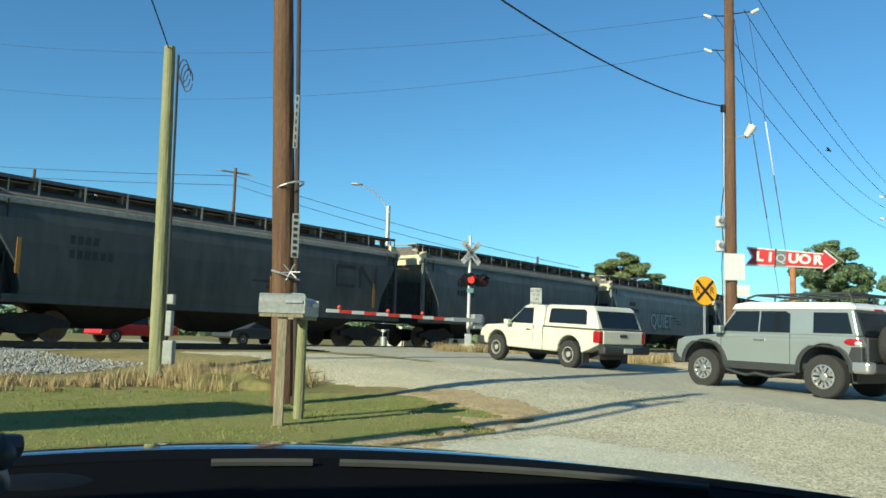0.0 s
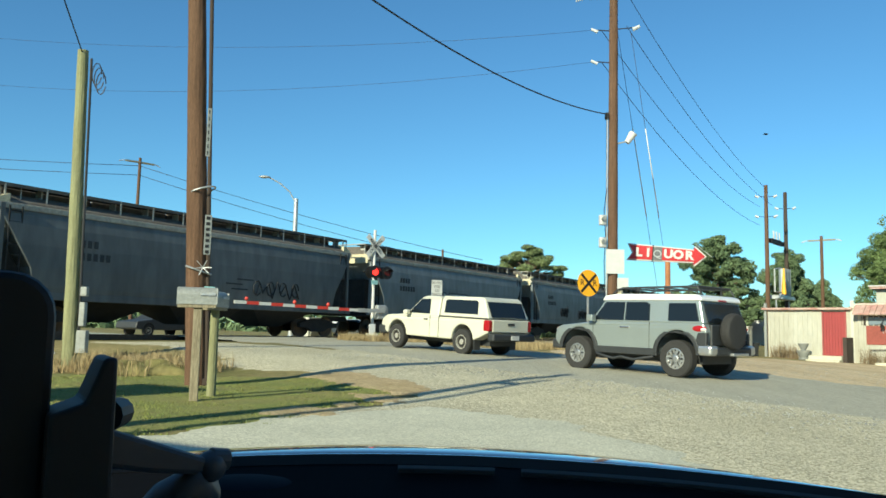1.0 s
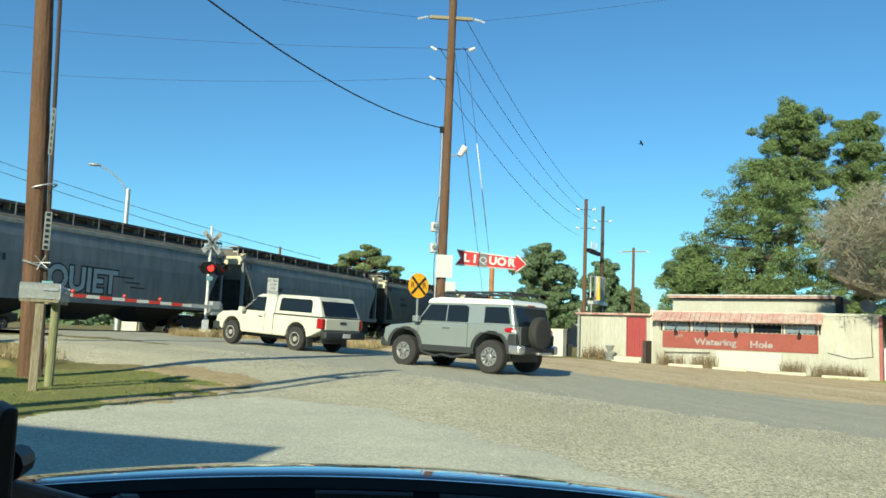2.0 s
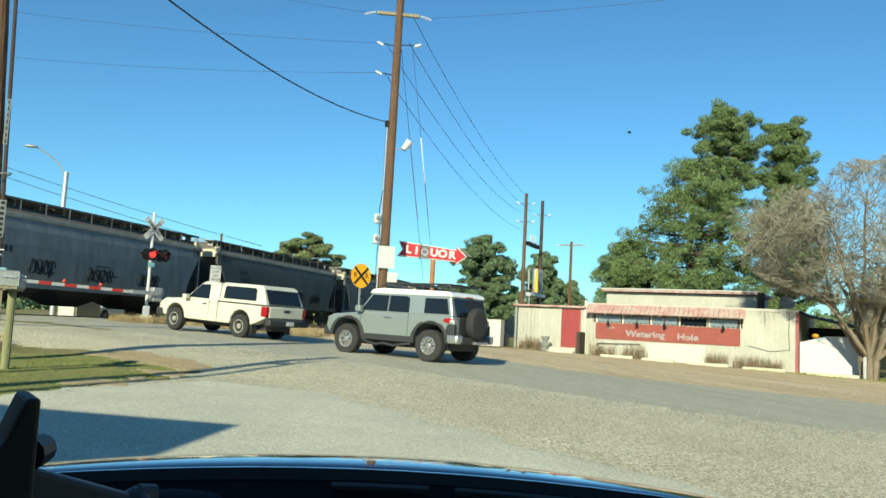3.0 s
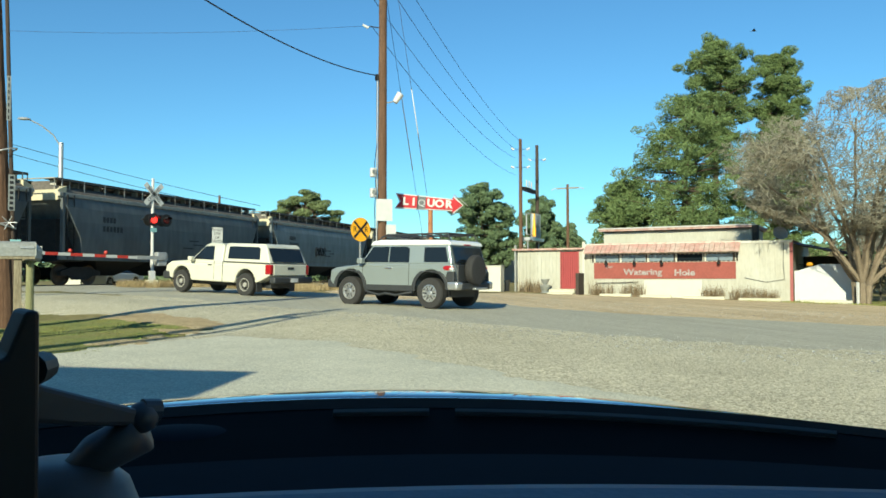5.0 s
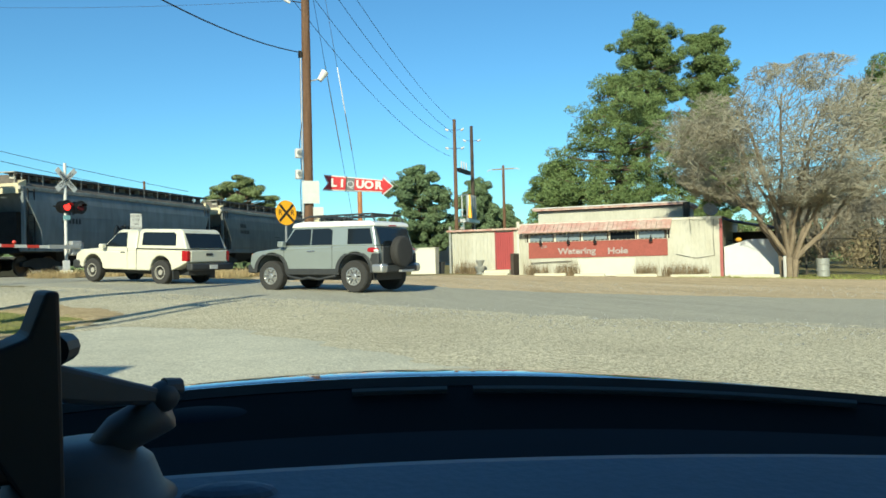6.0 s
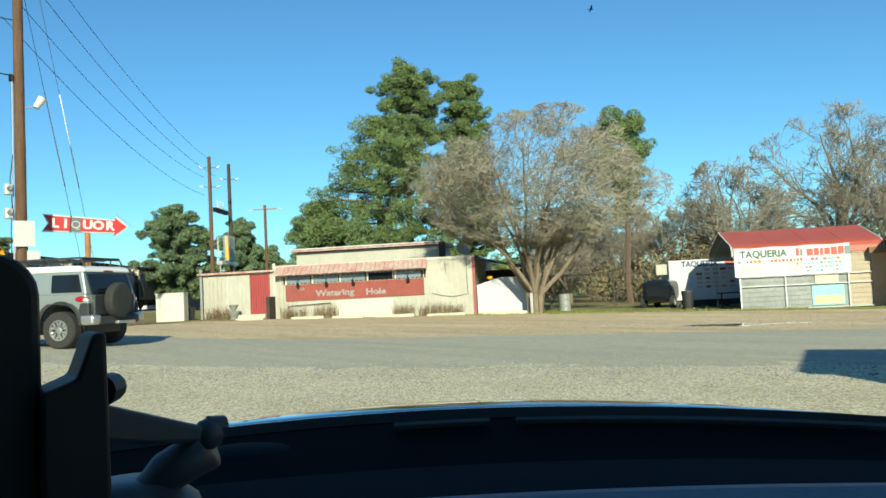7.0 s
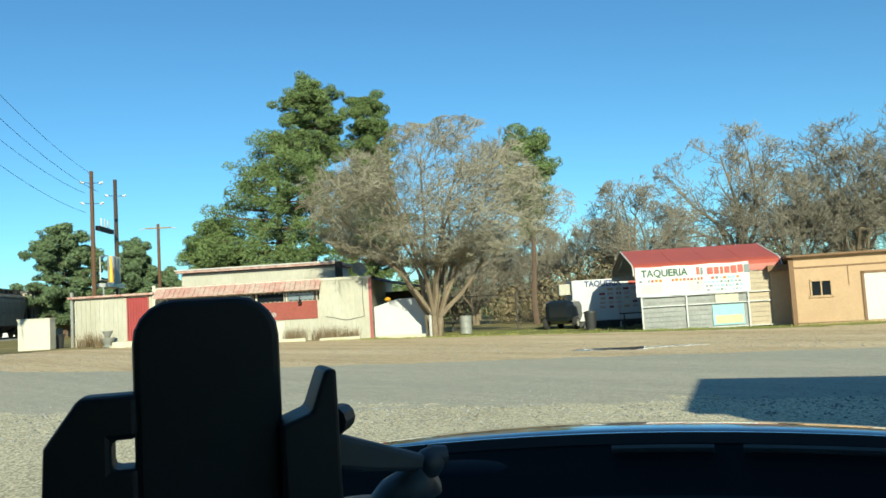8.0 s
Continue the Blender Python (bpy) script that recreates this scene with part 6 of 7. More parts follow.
def bare_tree(m, dome, seed, label, twig_mat=TWIG, stems=4, counts=(7, 7, 7, 5), trunk_h=1.2, r0=0.22, fine=0.008, limbs=11):
    """A leafless tree that fills a dome (half width, top, bottom of the crown) with limbs, branches and twigs."""
    rnd = random.Random(seed)
    t = thing("bare_tree", m, label, "tree")
    thick, thin = [], []
    wide, top, low = dome
    mid = Vector((0, 0, low + (top - low) * 0.42))

    def room(p):
        h = (p.z - mid.z) / ((top - mid.z) if p.z > mid.z else (mid.z - low))
        az = math.atan2(p.y, p.x)
        lump = 1 + 0.13 * math.sin(3 * az + seed) * math.sin(p.z * 0.9 + seed) + 0.10 * math.sin(7 * az + 1.7 * p.z)
        return ((p.x * p.x + p.y * p.y) / (wide * wide) + h * h) * lump

    def line(p, d, length, r, r_end, n, wob):
        pts = [(p, r)]
        for i in range(n):
            d = (d + Vector((rnd.uniform(-1, 1), rnd.uniform(-1, 1), rnd.uniform(-0.8, 1.0))) * wob).normalized()
            q = p + d * (length / n)
            rr = r + (r_end - r) * (i + 1) / n
            (thick if rr > 0.03 else thin).append((p, q, pts[-1][1], rr))
            pts.append((q, rr))
            p = q
            if i > 0 and room(q) > 1.12:
                break
        return pts, d

    def fan(pts, d, level, length):
        if level >= len(counts):
            return
        for _ in range(counts[level]):
            k = rnd.uniform(0.25, 1.0) ** 0.8 * (len(pts) - 1)
            i = min(int(k), len(pts) - 2)
            p = pts[i][0].lerp(pts[i + 1][0], k - i)
            r = pts[i + 1][1] * 0.62
            out = (p - mid)
            out.z *= 0.8
            out = out.normalized() if out.length > 0.1 else Vector((0, 0, 1))
            rv = Vector((rnd.gauss(0, 1), rnd.gauss(0, 1), rnd.gauss(0.1, 0.8))).normalized()
            nd = (d * 0.45 + out * 0.45 + rv * 0.85).normalized()
            ln = length * rnd.uniform(0.6, 1.1)
            for _ in range(5):
                if room(p + nd * ln) < 1.0:
                    break
                ln *= 0.72
                nd = (nd - out * 0.25 + Vector((0, 0, 0.0))).normalized()
            sub, dd = line(p, nd, ln, max(r, fine), max(r * 0.35, fine * 0.6), 4 if level < 2 else 2, 0.17)
            fan(sub, dd, level + 1, length * 0.52)

    forks = []
    for s in range(stems):
        a = 2 * math.pi * s / stems + rnd.uniform(-0.3, 0.3)
        c = Vector((math.cos(a), math.sin(a), 0))
        foot = c * (0.16 if stems > 1 else 0.0) + Vector((0, 0, -0.2))
        fork = foot + c * 0.12 + Vector((0, 0, trunk_h * rnd.uniform(0.85, 1.15)))
        thick.append((foot, fork, r0, r0 * 0.8))
        forks.append(fork)
    n = limbs
    for i in range(n):
        a2 = i * 2.39996 + rnd.uniform(-0.25, 0.25)
        up = (i + 0.5) / n
        rad = math.sqrt(max(0.0, 1 - up * up)) * 0.70
        tip = Vector((math.cos(a2) * wide * rad, math.sin(a2) * wide * rad, mid.z + (top - mid.z) * (up * 1.02 - 0.30)))
        fork = min(forks, key=lambda q: (q.xy - tip.xy).length)
        first = (tip - fork).normalized()
        first.z += 0.2
        pts, d = line(fork, first.normalized(), (tip - fork).length * 0.5, r0 * 0.55, r0 * 0.36, 4, 0.16)
        last = pts[-1][0]
        pts2, d = line(last, (tip - last).normalized(), (tip - last).length, r0 * 0.36, 0.035, 5, 0.20)
        fan(pts + pts2[1:], d, 0, wide * 0.45)
    limb_mesh("trunk", thick, BARK, t, 6)
    limb_mesh("crown", thin, twig_mat, t, 3)
    return t


def pine_tree(m, base_r, crown, seed, label, leaf=NEEDLE, per=150, size=0.22, whorl=5, gap=0.55, name="pine_tree"):
    """Trunk with whorls of boughs; crown rows are (height, bough length); needle tufts sit on the outer boughs."""
    rnd = random.Random(seed)
    t = thing(name, m, label, "tree")
    hs, ls = [c[0] for c in crown], [c[1] for c in crown]
    segs, blobs = [], []
    top = hs[-1]
    p = Vector((0, 0, -0.3))
    for i in range(10):
        q = Vector((0.12 * math.sin(i * 1.1 + seed), 0.12 * math.cos(i * 0.9 + seed), top * (i + 1) / 10))
        segs.append((p, q, base_r * (1 - 0.085 * i), base_r * (1 - 0.085 * (i + 1))))
        p = q
    z = hs[0]
    while z < top:
        n = max(2, int(whorl * rnd.uniform(0.6, 1.2)))
        a0 = rnd.uniform(0, 6.28)
        for i in range(n):
            a = a0 + 6.283 * i / n + rnd.uniform(-0.4, 0.4)
            ln = float(np.interp(z, hs, ls)) * rnd.uniform(0.45, 1.2)
            rise = rnd.uniform(-0.05, 0.35) * ln
            b = Vector((0, 0, z + rnd.uniform(-0.2, 0.2)))
            e = b + Vector((math.cos(a) * ln, math.sin(a) * ln, rise))
            c = b.lerp(e, 0.5) - Vector((0, 0, 0.06 * ln))
            segs += [(b, c, 0.03 + 0.012 * ln, 0.025 + 0.006 * ln), (c, e, 0.025 + 0.006 * ln, 0.012)]
            k = 0.35
            while k <= 1.02:
                o = c.lerp(e, (k - 0.5) * 2) if k > 0.5 else b.lerp(c, k * 2)
                w = 0.16 + 0.14 * ln * (1.1 - k)
                blobs.append((o.x + rnd.gauss(0, w), o.y + rnd.gauss(0, w), o.z + rnd.gauss(0.15, 0.32), rnd.uniform(0.40, 0.78), rnd.uniform(0.30, 0.55)))
                k += 0.42 / max(ln, 0.6)
        z += gap * rnd.uniform(0.7, 1.3)
    blobs.append((0, 0, top, 0.4, 0.5))
    limb_mesh("trunk", segs, PINE_BARK, t, 6)
    leaf_cloud("crown", blobs, min(90000, per * len(blobs)), size, leaf, t, seed, 0.4)
    return t


def leaf_cloud(name, blobs, count, size, material, parent, seed, flat=0.7):
    """Small leaf sprays scattered through the blobs (x, y, z, r, h), denser at their rims."""
    rs = np.random.RandomState(seed)
    w = np.array([b[3] ** 2 * b[4] for b in blobs])
    pick = rs.choice(len(blobs), count, p=w / w.sum())
    bl = np.array(blobs)[pick]
    d = rs.normal(size=(count, 3))
    d /= np.linalg.norm(d, axis=1)[:, None]
    r = rs.uniform(0.25, 1.0, count) ** 0.45
    c = bl[:, :3] + d * r[:, None] * np.stack([bl[:, 3], bl[:, 3], bl[:, 4]], 1)
    nrm = d + rs.normal(size=(count, 3)) * 0.8 + np.array([0, 0, flat])
    nrm /= np.linalg.norm(nrm, axis=1)[:, None]
    e = np.cross(nrm, rs.normal(size=(count, 3)))
    e /= np.linalg.norm(e, axis=1)[:, None]
    g = np.cross(nrm, e)
    s = size * rs.uniform(0.5, 1.4, count)[:, None]
    v = np.stack([c - e * s, c + g * s * 0.30, c + e * s, c - g * s * 0.30], 1).reshape(-1, 3)
    f = np.arange(count * 4).reshape(-1, 4)
    me = bpy.data.meshes.new(name)
    me.from_pydata(v.tolist(), [], f.tolist())
    me.materials.append(material)
    ob = new(name, me)
    ob.parent = parent
    return ob


def leafy_tree(name, m, blobs, trunk_top, r0, count, size, leaf, label, seed, bark=None):
    rnd = random.Random(seed)
    t = thing(name, m, label, "tree")
    segs = []
    p, n = Vector((0, 0, -0.3)), 6
    for i in range(n):
        q = Vector((0.15 * math.sin(i * 1.3), 0.15 * math.cos(i * 1.7) - 0.15, trunk_top * (i + 1) / n))
        segs.append((p, q, r0 * (1 - 0.75 * i / n), r0 * (1 - 0.75 * (i + 1) / n)))
        p = q
    for x, y, z, r, h in blobs:
        base = Vector((0, 0, min(trunk_top * 0.95, z - 0.35 * math.hypot(x, y) - 0.2)))
        tip = Vector((x, y, z))
        mid = base.lerp(tip, 0.5) + Vector((0, 0, 0.1))
        segs += [(base, mid, r0 * 0.3, r0 * 0.2), (mid, tip, r0 * 0.2, r0 * 0.07)]
        for _ in range(5):
            d = Vector((rnd.uniform(-1, 1) * r, rnd.uniform(-1, 1) * r, rnd.uniform(-0.4, 0.8) * h)) * 0.8
            segs.append((tip, tip + d, r0 * 0.07, 0.015))
    limb_mesh("trunk", segs, bark or PINE_BARK, t, 7)
    leaf_cloud("crown", blobs, count, size, leaf, t, seed)
    return t


def gpos(x, y, rz=0.0, s=1.0):
    return pose(x, y, gz(x, y), 0, 0, rz) @ Matrix.Scale(s, 4)


# pines behind the bar
pine_tree(gpos(47.3, 52.3), 0.42, [(12.6, 1.4), (14.2, 3.4), (17.0, 4.0), (20.0, 2.7), (22.2, 0.9)], 3, "tall sunlit pine with layered crown", whorl=5, gap=0.62, per=420, size=0.105)
pine_tree(gpos(52.2, 50.0), 0.36, [(12.6, 1.2), (15.0, 2.3), (18.4, 2.3), (20.6, 0.8)], 5, "tall narrow pine beside a larger pine", whorl=5, gap=0.62, per=420, size=0.105)
pine_tree(gpos(39.6, 46.6), 0.40, [(2.6, 3.2), (5.0, 4.9), (8.5, 5.0), (11.5, 4.2), (13.6, 3.0), (15.0, 1.2)], 8, "broad bright green pine behind the bar", whorl=6, gap=0.55, per=330, size=0.105)
pine_tree(gpos(36.2, 49.8), 0.25, [(1.6, 2.2), (4.0, 2.9), (6.5, 2.4), (8.6, 0.6)], 9, "lower bushy pine at the edge of the clump", whorl=6, gap=0.55, per=330, size=0.105)
pine_tree(gpos(46.8, 44.6), 0.30, [(2.0, 3.0), (5.0, 3.9), (9.0, 3.4), (12.6, 0.9)], 14, "shaded pine behind the bare tree", whorl=5, gap=0.6, per=320, size=0.105)
pine_tree(gpos(48.9, 30.0), 0.24, [(6.4, 0.9), (8.5, 1.5), (10.5, 2.2), (12.0, 2.7), (13.2, 1.0)], 12, "tall thin pine with a sparse flat top", whorl=4, gap=0.6, per=380, size=0.10)
# evergreens by the railway
pine_tree(gpos(39.9, 87.2), 0.35, [(1.6, 3.6), (4.5, 4.6), (7.5, 4.4), (10.0, 3.0), (11.8, 0.8)], 21, "dark rounded evergreen beyond the bar", NEEDLE_DARK, whorl=6, gap=0.6, per=230, size=0.17, name="evergreen_tree")
pine_tree(gpos(44.2, 79.5), 0.3, [(1.4, 2.0), (4.0, 2.6), (7.0, 2.2), (10.0, 0.6)], 22, "smaller dark evergreen beyond the bar", NEEDLE_DARK, whorl=6, gap=0.6, per=230, size=0.17, name="evergreen_tree")
pine_tree(gpos(49.5, 82.0), 0.3, [(1.0, 2.2), (3.5, 2.6), (6.8, 0.6)], 23, "low dark evergreen beyond the bar", NEEDLE_DARK, whorl=6, gap=0.6, per=230, size=0.17, name="evergreen_tree")
ro = random.Random(31)
OAK = []
for _ in range(60):
    a, q = ro.uniform(0, 6.283), math.sqrt(ro.random())
    OAK.append((5.4 * q * math.cos(a), 3.5 * q * math.sin(a), 14.4 - 3.6 * q * q + ro.uniform(-2.0, 0.3), ro.uniform(0.7, 1.3), ro.uniform(0.4, 0.7)))
leafy_tree("oak_tree", gpos(24.9, 124.5), OAK, 11.0, 0.5, 30000, 0.19, OAK_LEAF, "spreading flat-topped tree beyond the train", 31)
# the big bare tree beside the bar and bare woods
bare_tree(gpos(31.2, 23.05, 40), (6.4, 10.0, 3.3), 41, "large bare grey tree with a dense dome of twigs", TWIG, 4, (10, 7, 6, 4), 1.1, 0.23, 0.012, 15)
WOOD = bare_tree(gpos(62.8, 21.0), (6.5, 14.2, 3.2), 77, "bare brown winter oak at the edge of the woods", TWIG_DARK, 2, (8, 6, 5, 3), 3.2, 0.36, 0.018, 11)
tagged(WOOD, group="bare winter woods")
WOOD2 = bare_tree(gpos(54.4, 24.8), (5.0, 10.4, 1.6), 78, "lower bare winter tree with fine brown twigs", TWIG_DARK, 3, (8, 6, 5, 4), 1.8, 0.22, 0.015, 10)
tagged(WOOD2, group="bare winter woods")
for src, x, y, s, r in ((WOOD, 66.5, 9.5, 1.0, 150), (WOOD, 72.0, 16.0, 1.05, 300), (WOOD, 71.0, 1.0, 1.1, 60), (WOOD2, 59.5, 16.5, 1.0, 210), (WOOD2, 63.0, 12.8, 1.1, 20), (WOOD2, 56.5, 31.5, 0.8, 120), (WOOD2, 50.0, 36.5, 0.75, 250), (WOOD2, 66.0, 4.0, 1.05, 320), (WOOD2, 60.0, 27.5, 0.9, 80), (WOOD2, 68.5, 52.0, 1.0, 30), (WOOD2, 69.5, 44.5, 0.95, 200), (WOOD2, 78.0, 55.0, 1.1, 300), (WOOD2, 74.0, 49.0, 1.0, 110)):
    copy_thing(src, pose(x, y, gz(x, y), 0, 0, r) @ Matrix.Scale(s, 4))


def brush_line():
    rs = random.Random(55)
    blobs = []
    for i in range(90):
        k = i / 89
        x, y = 54 + rs.uniform(-4, 12), 56 - 64 * k
        r = rs.uniform(1.0, 2.2)
        blobs.append((x, y, gz(x, y) + r * rs.uniform(0.4, 1.3), r, r * rs.uniform(0.7, 1.2)))
    ob = leaf_cloud("brush", blobs, 40000, 0.18, FAR_BRUSH, None, 55, 0.1)
    tagged(ob, "tangled brown undergrowth along the woods", "undergrowth", kind="stuff")
    far = []
    for i in range(300):
        a = radians(-105 + 270 * i / 299)
        d = rs.uniform(120, 170)
        r = rs.uniform(2.5, 5)
        far.append((d * math.sin(a + 0.35), d * math.cos(a + 0.35), rs.uniform(0.3, 3.2), r, r * 0.8))
    ob = leaf_cloud("far_woods", far, 90000, 0.9, NEEDLE_DARK, None, 56, 0.2)
    tagged(ob, "distant low belt of dark trees", "woods", kind="stuff")


brush_line()

# weeds and grass
rg = random.Random(6)
weeds = [(*bar_pt(k, rg.uniform(0.15, 0.5)).xy, rg.uniform(0.7, 1.2)) for k in [9.9, 9.6, 9.1, 8.2, 7.8, 7.5, 4.0, 3.7, 3.4, 2.6, 2.3, 2.0, 1.7, 1.4, 1.1, 0.8, 13.2, 13.5, 13.8, 14.1]]
tufts("weed_clumps", weeds, WEED, "brown dead weeds along the metal wall", 0.75, 90, 0.007, 0.32)
spots = []
for _ in range(330):
    a = rg.uniform(0, 1)
    s, u = rg.uniform(3.0, 12.0), rg.uniform(26.5, 42)
    p = st(s, u)
    q, al = road_q(p.x, p.y)
    if q > 3.6:
        spots.append((p.x, p.y, rg.uniform(0.5, 1.1)))
for _ in range(60):
    spots.append((rg.uniform(-1.0, 1.2) , rg.uniform(30.5, 33.5), rg.uniform(0.5, 1.1)))
for _ in range(130):
    s, u = rg.gauss(9.6, 0.7), rg.uniform(4.0, 14.2)
    p = st(s, u)
    spots.append((p.x, p.y, rg.uniform(0.2, 0.55)))
for _ in range(40):
    spots.append((rg.gauss(-4.2, 0.7), rg.gauss(13.6, 0.5), rg.uniform(0.6, 1.1)))
for _ in range(90):
    s, u = rg.uniform(8.6, 10.6), rg.uniform(-4, 9)
    p = st(s, u)
    spots.append((p.x, p.y, rg.uniform(0.25, 0.6)))
tufts("dry_grass", spots, STRAW, "tufts of straw-coloured dry grass on the verge", 0.42, 70, 0.006, 0.4)
LP = [(-0.9, 6.3), (0.0, 8.1), (0.7, 9.9), (0.3, 11.3), (-1.5, 12.0), (-5, 12.2), (-14, 9), (-22, 2), (-16, -2), (-9, 1), (-3.2, 3.6)]
blades = []
while len(blades) < 1500:
    x, y = rg.uniform(-9, 1), rg.uniform(3.5, 12.4)
    if inside(LP, np.array([x]), np.array([y]))[0] > -0.10:
        blades.append((x, y, rg.uniform(0.5, 1.0)))
tufts("lawn_grass", blades, BLADE, "short green grass blades of the lawn", 0.040, 60, 0.005, 0.26)
strip_spots = []
while len(strip_spots) < 330:
    p = tq(rg.uniform(-9, 20), rg.uniform(0.2, 1.5) if rg.random() < 0.6 else rg.uniform(-4, -1.8))
    strip_spots.append((p.x, p.y, rg.uniform(0.5, 1.1)))
tufts("verge_grass", strip_spots, BLADE, "uneven green grass tufts before the buildings", 0.13, 26, 0.010, 0.4)
v, f = [], []
for _ in range(5200):
    if rg.random() < 0.55:
        x, y = rp(rg.gauss(-5.0, 0.9), rg.uniform(-12, 12))
    else:
        x, y = rp(rg.uniform(4.6, 12.0), rg.uniform(-14, 12))
    r, a, z = rg.uniform(0.008, 0.026), rg.uniform(0, 3), gz(x, y) + 0.016
    k = len(v)
    v += [(x + r * math.cos(a + j * 1.57) * rg.uniform(0.7, 1.3), y + r * math.sin(a + j * 1.57) * rg.uniform(0.7, 1.3), z) for j in range(4)]
    v.append((x, y, z + r * 0.7))
    f += [(k, k + 1, k + 4), (k + 1, k + 2, k + 4), (k + 2, k + 3, k + 4), (k + 3, k, k + 4)]
tagged(raw("loose_gravel", v, f, BALLAST), "loose gravel scattered along the road edges", "gravel", kind="stuff")
mound = B()
ball(mound, (-3.6, 12.9, gz(-3.6, 12.9)), 0.8, 1.3, 0.55, 0.26, 24, 12)
for v in mound.verts:
    v.co += Vector((noise.noise(v.co * 2.5), noise.noise(v.co * 2.5 + Vector((5, 0, 0))), noise.noise(v.co * 3.0 + Vector((0, 7, 0))))) * 0.16
tagged(part("dirt_mound", mound, FIELD, None, "", True), "low mound of dirt and dead grass beside the pole", "mound", kind="stuff")


# ---- more poles, wires, lamps ----
def far_pole(at, top, label, arm=None, r=0.16, material=WOOD_POLE):
    z0 = gz(*at)
    p = pole("utility_pole", (at[0], at[1], z0), (at[0], at[1], top), r, r * 0.75, material, label)
    if arm:
        crossarm(p, top - z0 - 0.35, arm, 1.1)
    return p


p2 = far_pole((27.0, 50.1), 11.5, "brown utility pole beside a billboard frame")
for z, a in ((10.6, 160), (10.6, -20), (9.2, 160), (9.2, -20)):
    bracket(p2, z, a, 0.5, 0.09)
p2b = far_pole((30.2, 53.5), 11.7, "dark utility pole with transformer rack", None, 0.17, WOOD_DARK)
for z, a in ((10.4, 160), (10.4, -20)):
    bracket(p2b, z, a, 0.5, 0.09)
rack = thing("transformer_rack", pose(28.6, 51.8, 0, 0, 0, 47), "transformers on a rack between two poles", "transformers")
part("beam", box(B(), -1.5, 1.5, -0.12, 0.12, 7.6, 7.9), BLACK_STEEL, rack)
for x in (-0.7, 0.0, 0.7):
    part("switch", cyl(B(), (x, 0, 7.9), (x, 0, 8.5), 0.06, 0.06, 8), INSUL, rack)
for x in (0.2, 0.75, 1.3):
    part("transformer", cyl(B(), (x, -0.3, 4.0), (x, -0.3, 5.9), 0.26, 0.26, 14), GALV, rack)
part("platform", box(B(), -1.6, 1.8, -0.7, 0.2, 3.7, 3.95), GALV, rack)
part("wrap", cyl(B(), (-1.25, -0.75, 4.0), (-1.2, -0.75, 5.8), 0.17, 0.05, 10), YELLOW, rack, "yellow insulation wrap")
part("frame", tube(B(), [(-1.6, -0.7, 4.1), (-3.2, -0.7, 4.1), (-3.2, -0.7, 5.6), (-1.7, -0.7, 5.8)], 0.05), GALV, rack)
for x in (-1.5, 1.7):
    part("leg", cyl(B(), (x, -0.3, -0.2), (x, -0.3, 3.8), 0.06, 0.06, 8), GALV, rack)
far_pole((37.9, 62.0), 9.7, "distant wooden utility pole with a crossarm", -45)
far_pole((-17.4, 58.0), 13.3, "distant utility pole beyond the train", 40, 0.14)
far_pole((-32.6, 57.7), 12.8, "distant utility pole beyond the train", None, 0.14)
far_pole((5.5, 59.5), 7.3, "distant utility pole beyond the train", None, 0.11)


def street_light():
    x, y = -4.65, 46.9
    t = thing("street_lamp", Matrix.Translation((x, y, gz(x, y))), "grey street lamp with a long curved arm beyond the track", "street lamp")
    part("column", cyl(B(), (0, 0, 0), (0, 0, 8.6), 0.17, 0.13, 12), GALV, t)
    part("arm", tube(B(), [(0, 0, 8.3), (-0.4, -0.05, 9.0), (-1.0, -0.1, 9.5), (-1.7, -0.15, 9.85)], 0.04, 6), GALV, t)
    part("lamp_head", ball(B(), (-1.95, -0.2, 9.85), 0.3, 1.2, 0.5, 0.3), GALV, t)


street_light()
BP = Vector((8.72, 25.55, 0))
wires = thing("overhead_wires", Matrix(), "black overhead power and service wires between poles", "wires")
wire("service_wire", sag((8.5, 25.5, 8.9), (-6.81, 5.28, 9.63), 1.34, 24), 0.022, CABLE, wires)
for a, b, d in (((9.3, 25.4, 13.3), (27.0, 50.1, 11.3), 0.7), ((9.2, 25.4, 12.2), (27.4, 50.0, 10.1), 0.8), ((8.3, 25.6, 12.1), (26.6, 50.2, 10.0), 0.9), ((8.3, 25.6, 10.9), (26.6, 50.2, 8.7), 0.9)):
    wire("power_wire", sag(a, b, d, 16), 0.012, CABLE, wires)
for a, b, d in (((8.1, 25.7, 12.1), (-30, 40.0, 16.5), 1.2), ((8.1, 25.7, 10.9), (-30, 42.0, 14.6), 1.4), ((7.8, 25.8, 13.3), (-32, 30, 18), 1.2), ((9.8, 25.3, 13.3), (40, 4, 18), 1.2)):
    wire("power_wire", sag(a, b, d, 16), 0.006, CABLE, wires)
for dx in (0.0, 0.5):
    wire("guy_wire", [(8.9 + dx, 25.5, 12.0), (12.6 + dx, 30.5, 0.1)], 0.009, CABLE, wires)
    wire("guy_guard", [(9.9 + dx, 26.85, 8.8), (10.9 + dx, 28.2, 5.6)], 0.022, SIGN_WHITE, wires)
wire("service_wire", sag((-6.02, 15.15, 6.7), (-4.2, 2.0, 11.0), 0.25, 8), 0.014, CABLE, wires)
for k in (0.0, 0.7):
    wire("power_wire", sag((-17.4, 58, 12.7 - k), (-50, 57, 13.6 - k), 0.3, 8), 0.02, CABLE, wires)
    wire("power_wire", sag((-17.4, 58, 12.7 - k), (9, 62, 6.8 - k), 0.4, 10), 0.02, CABLE, wires)

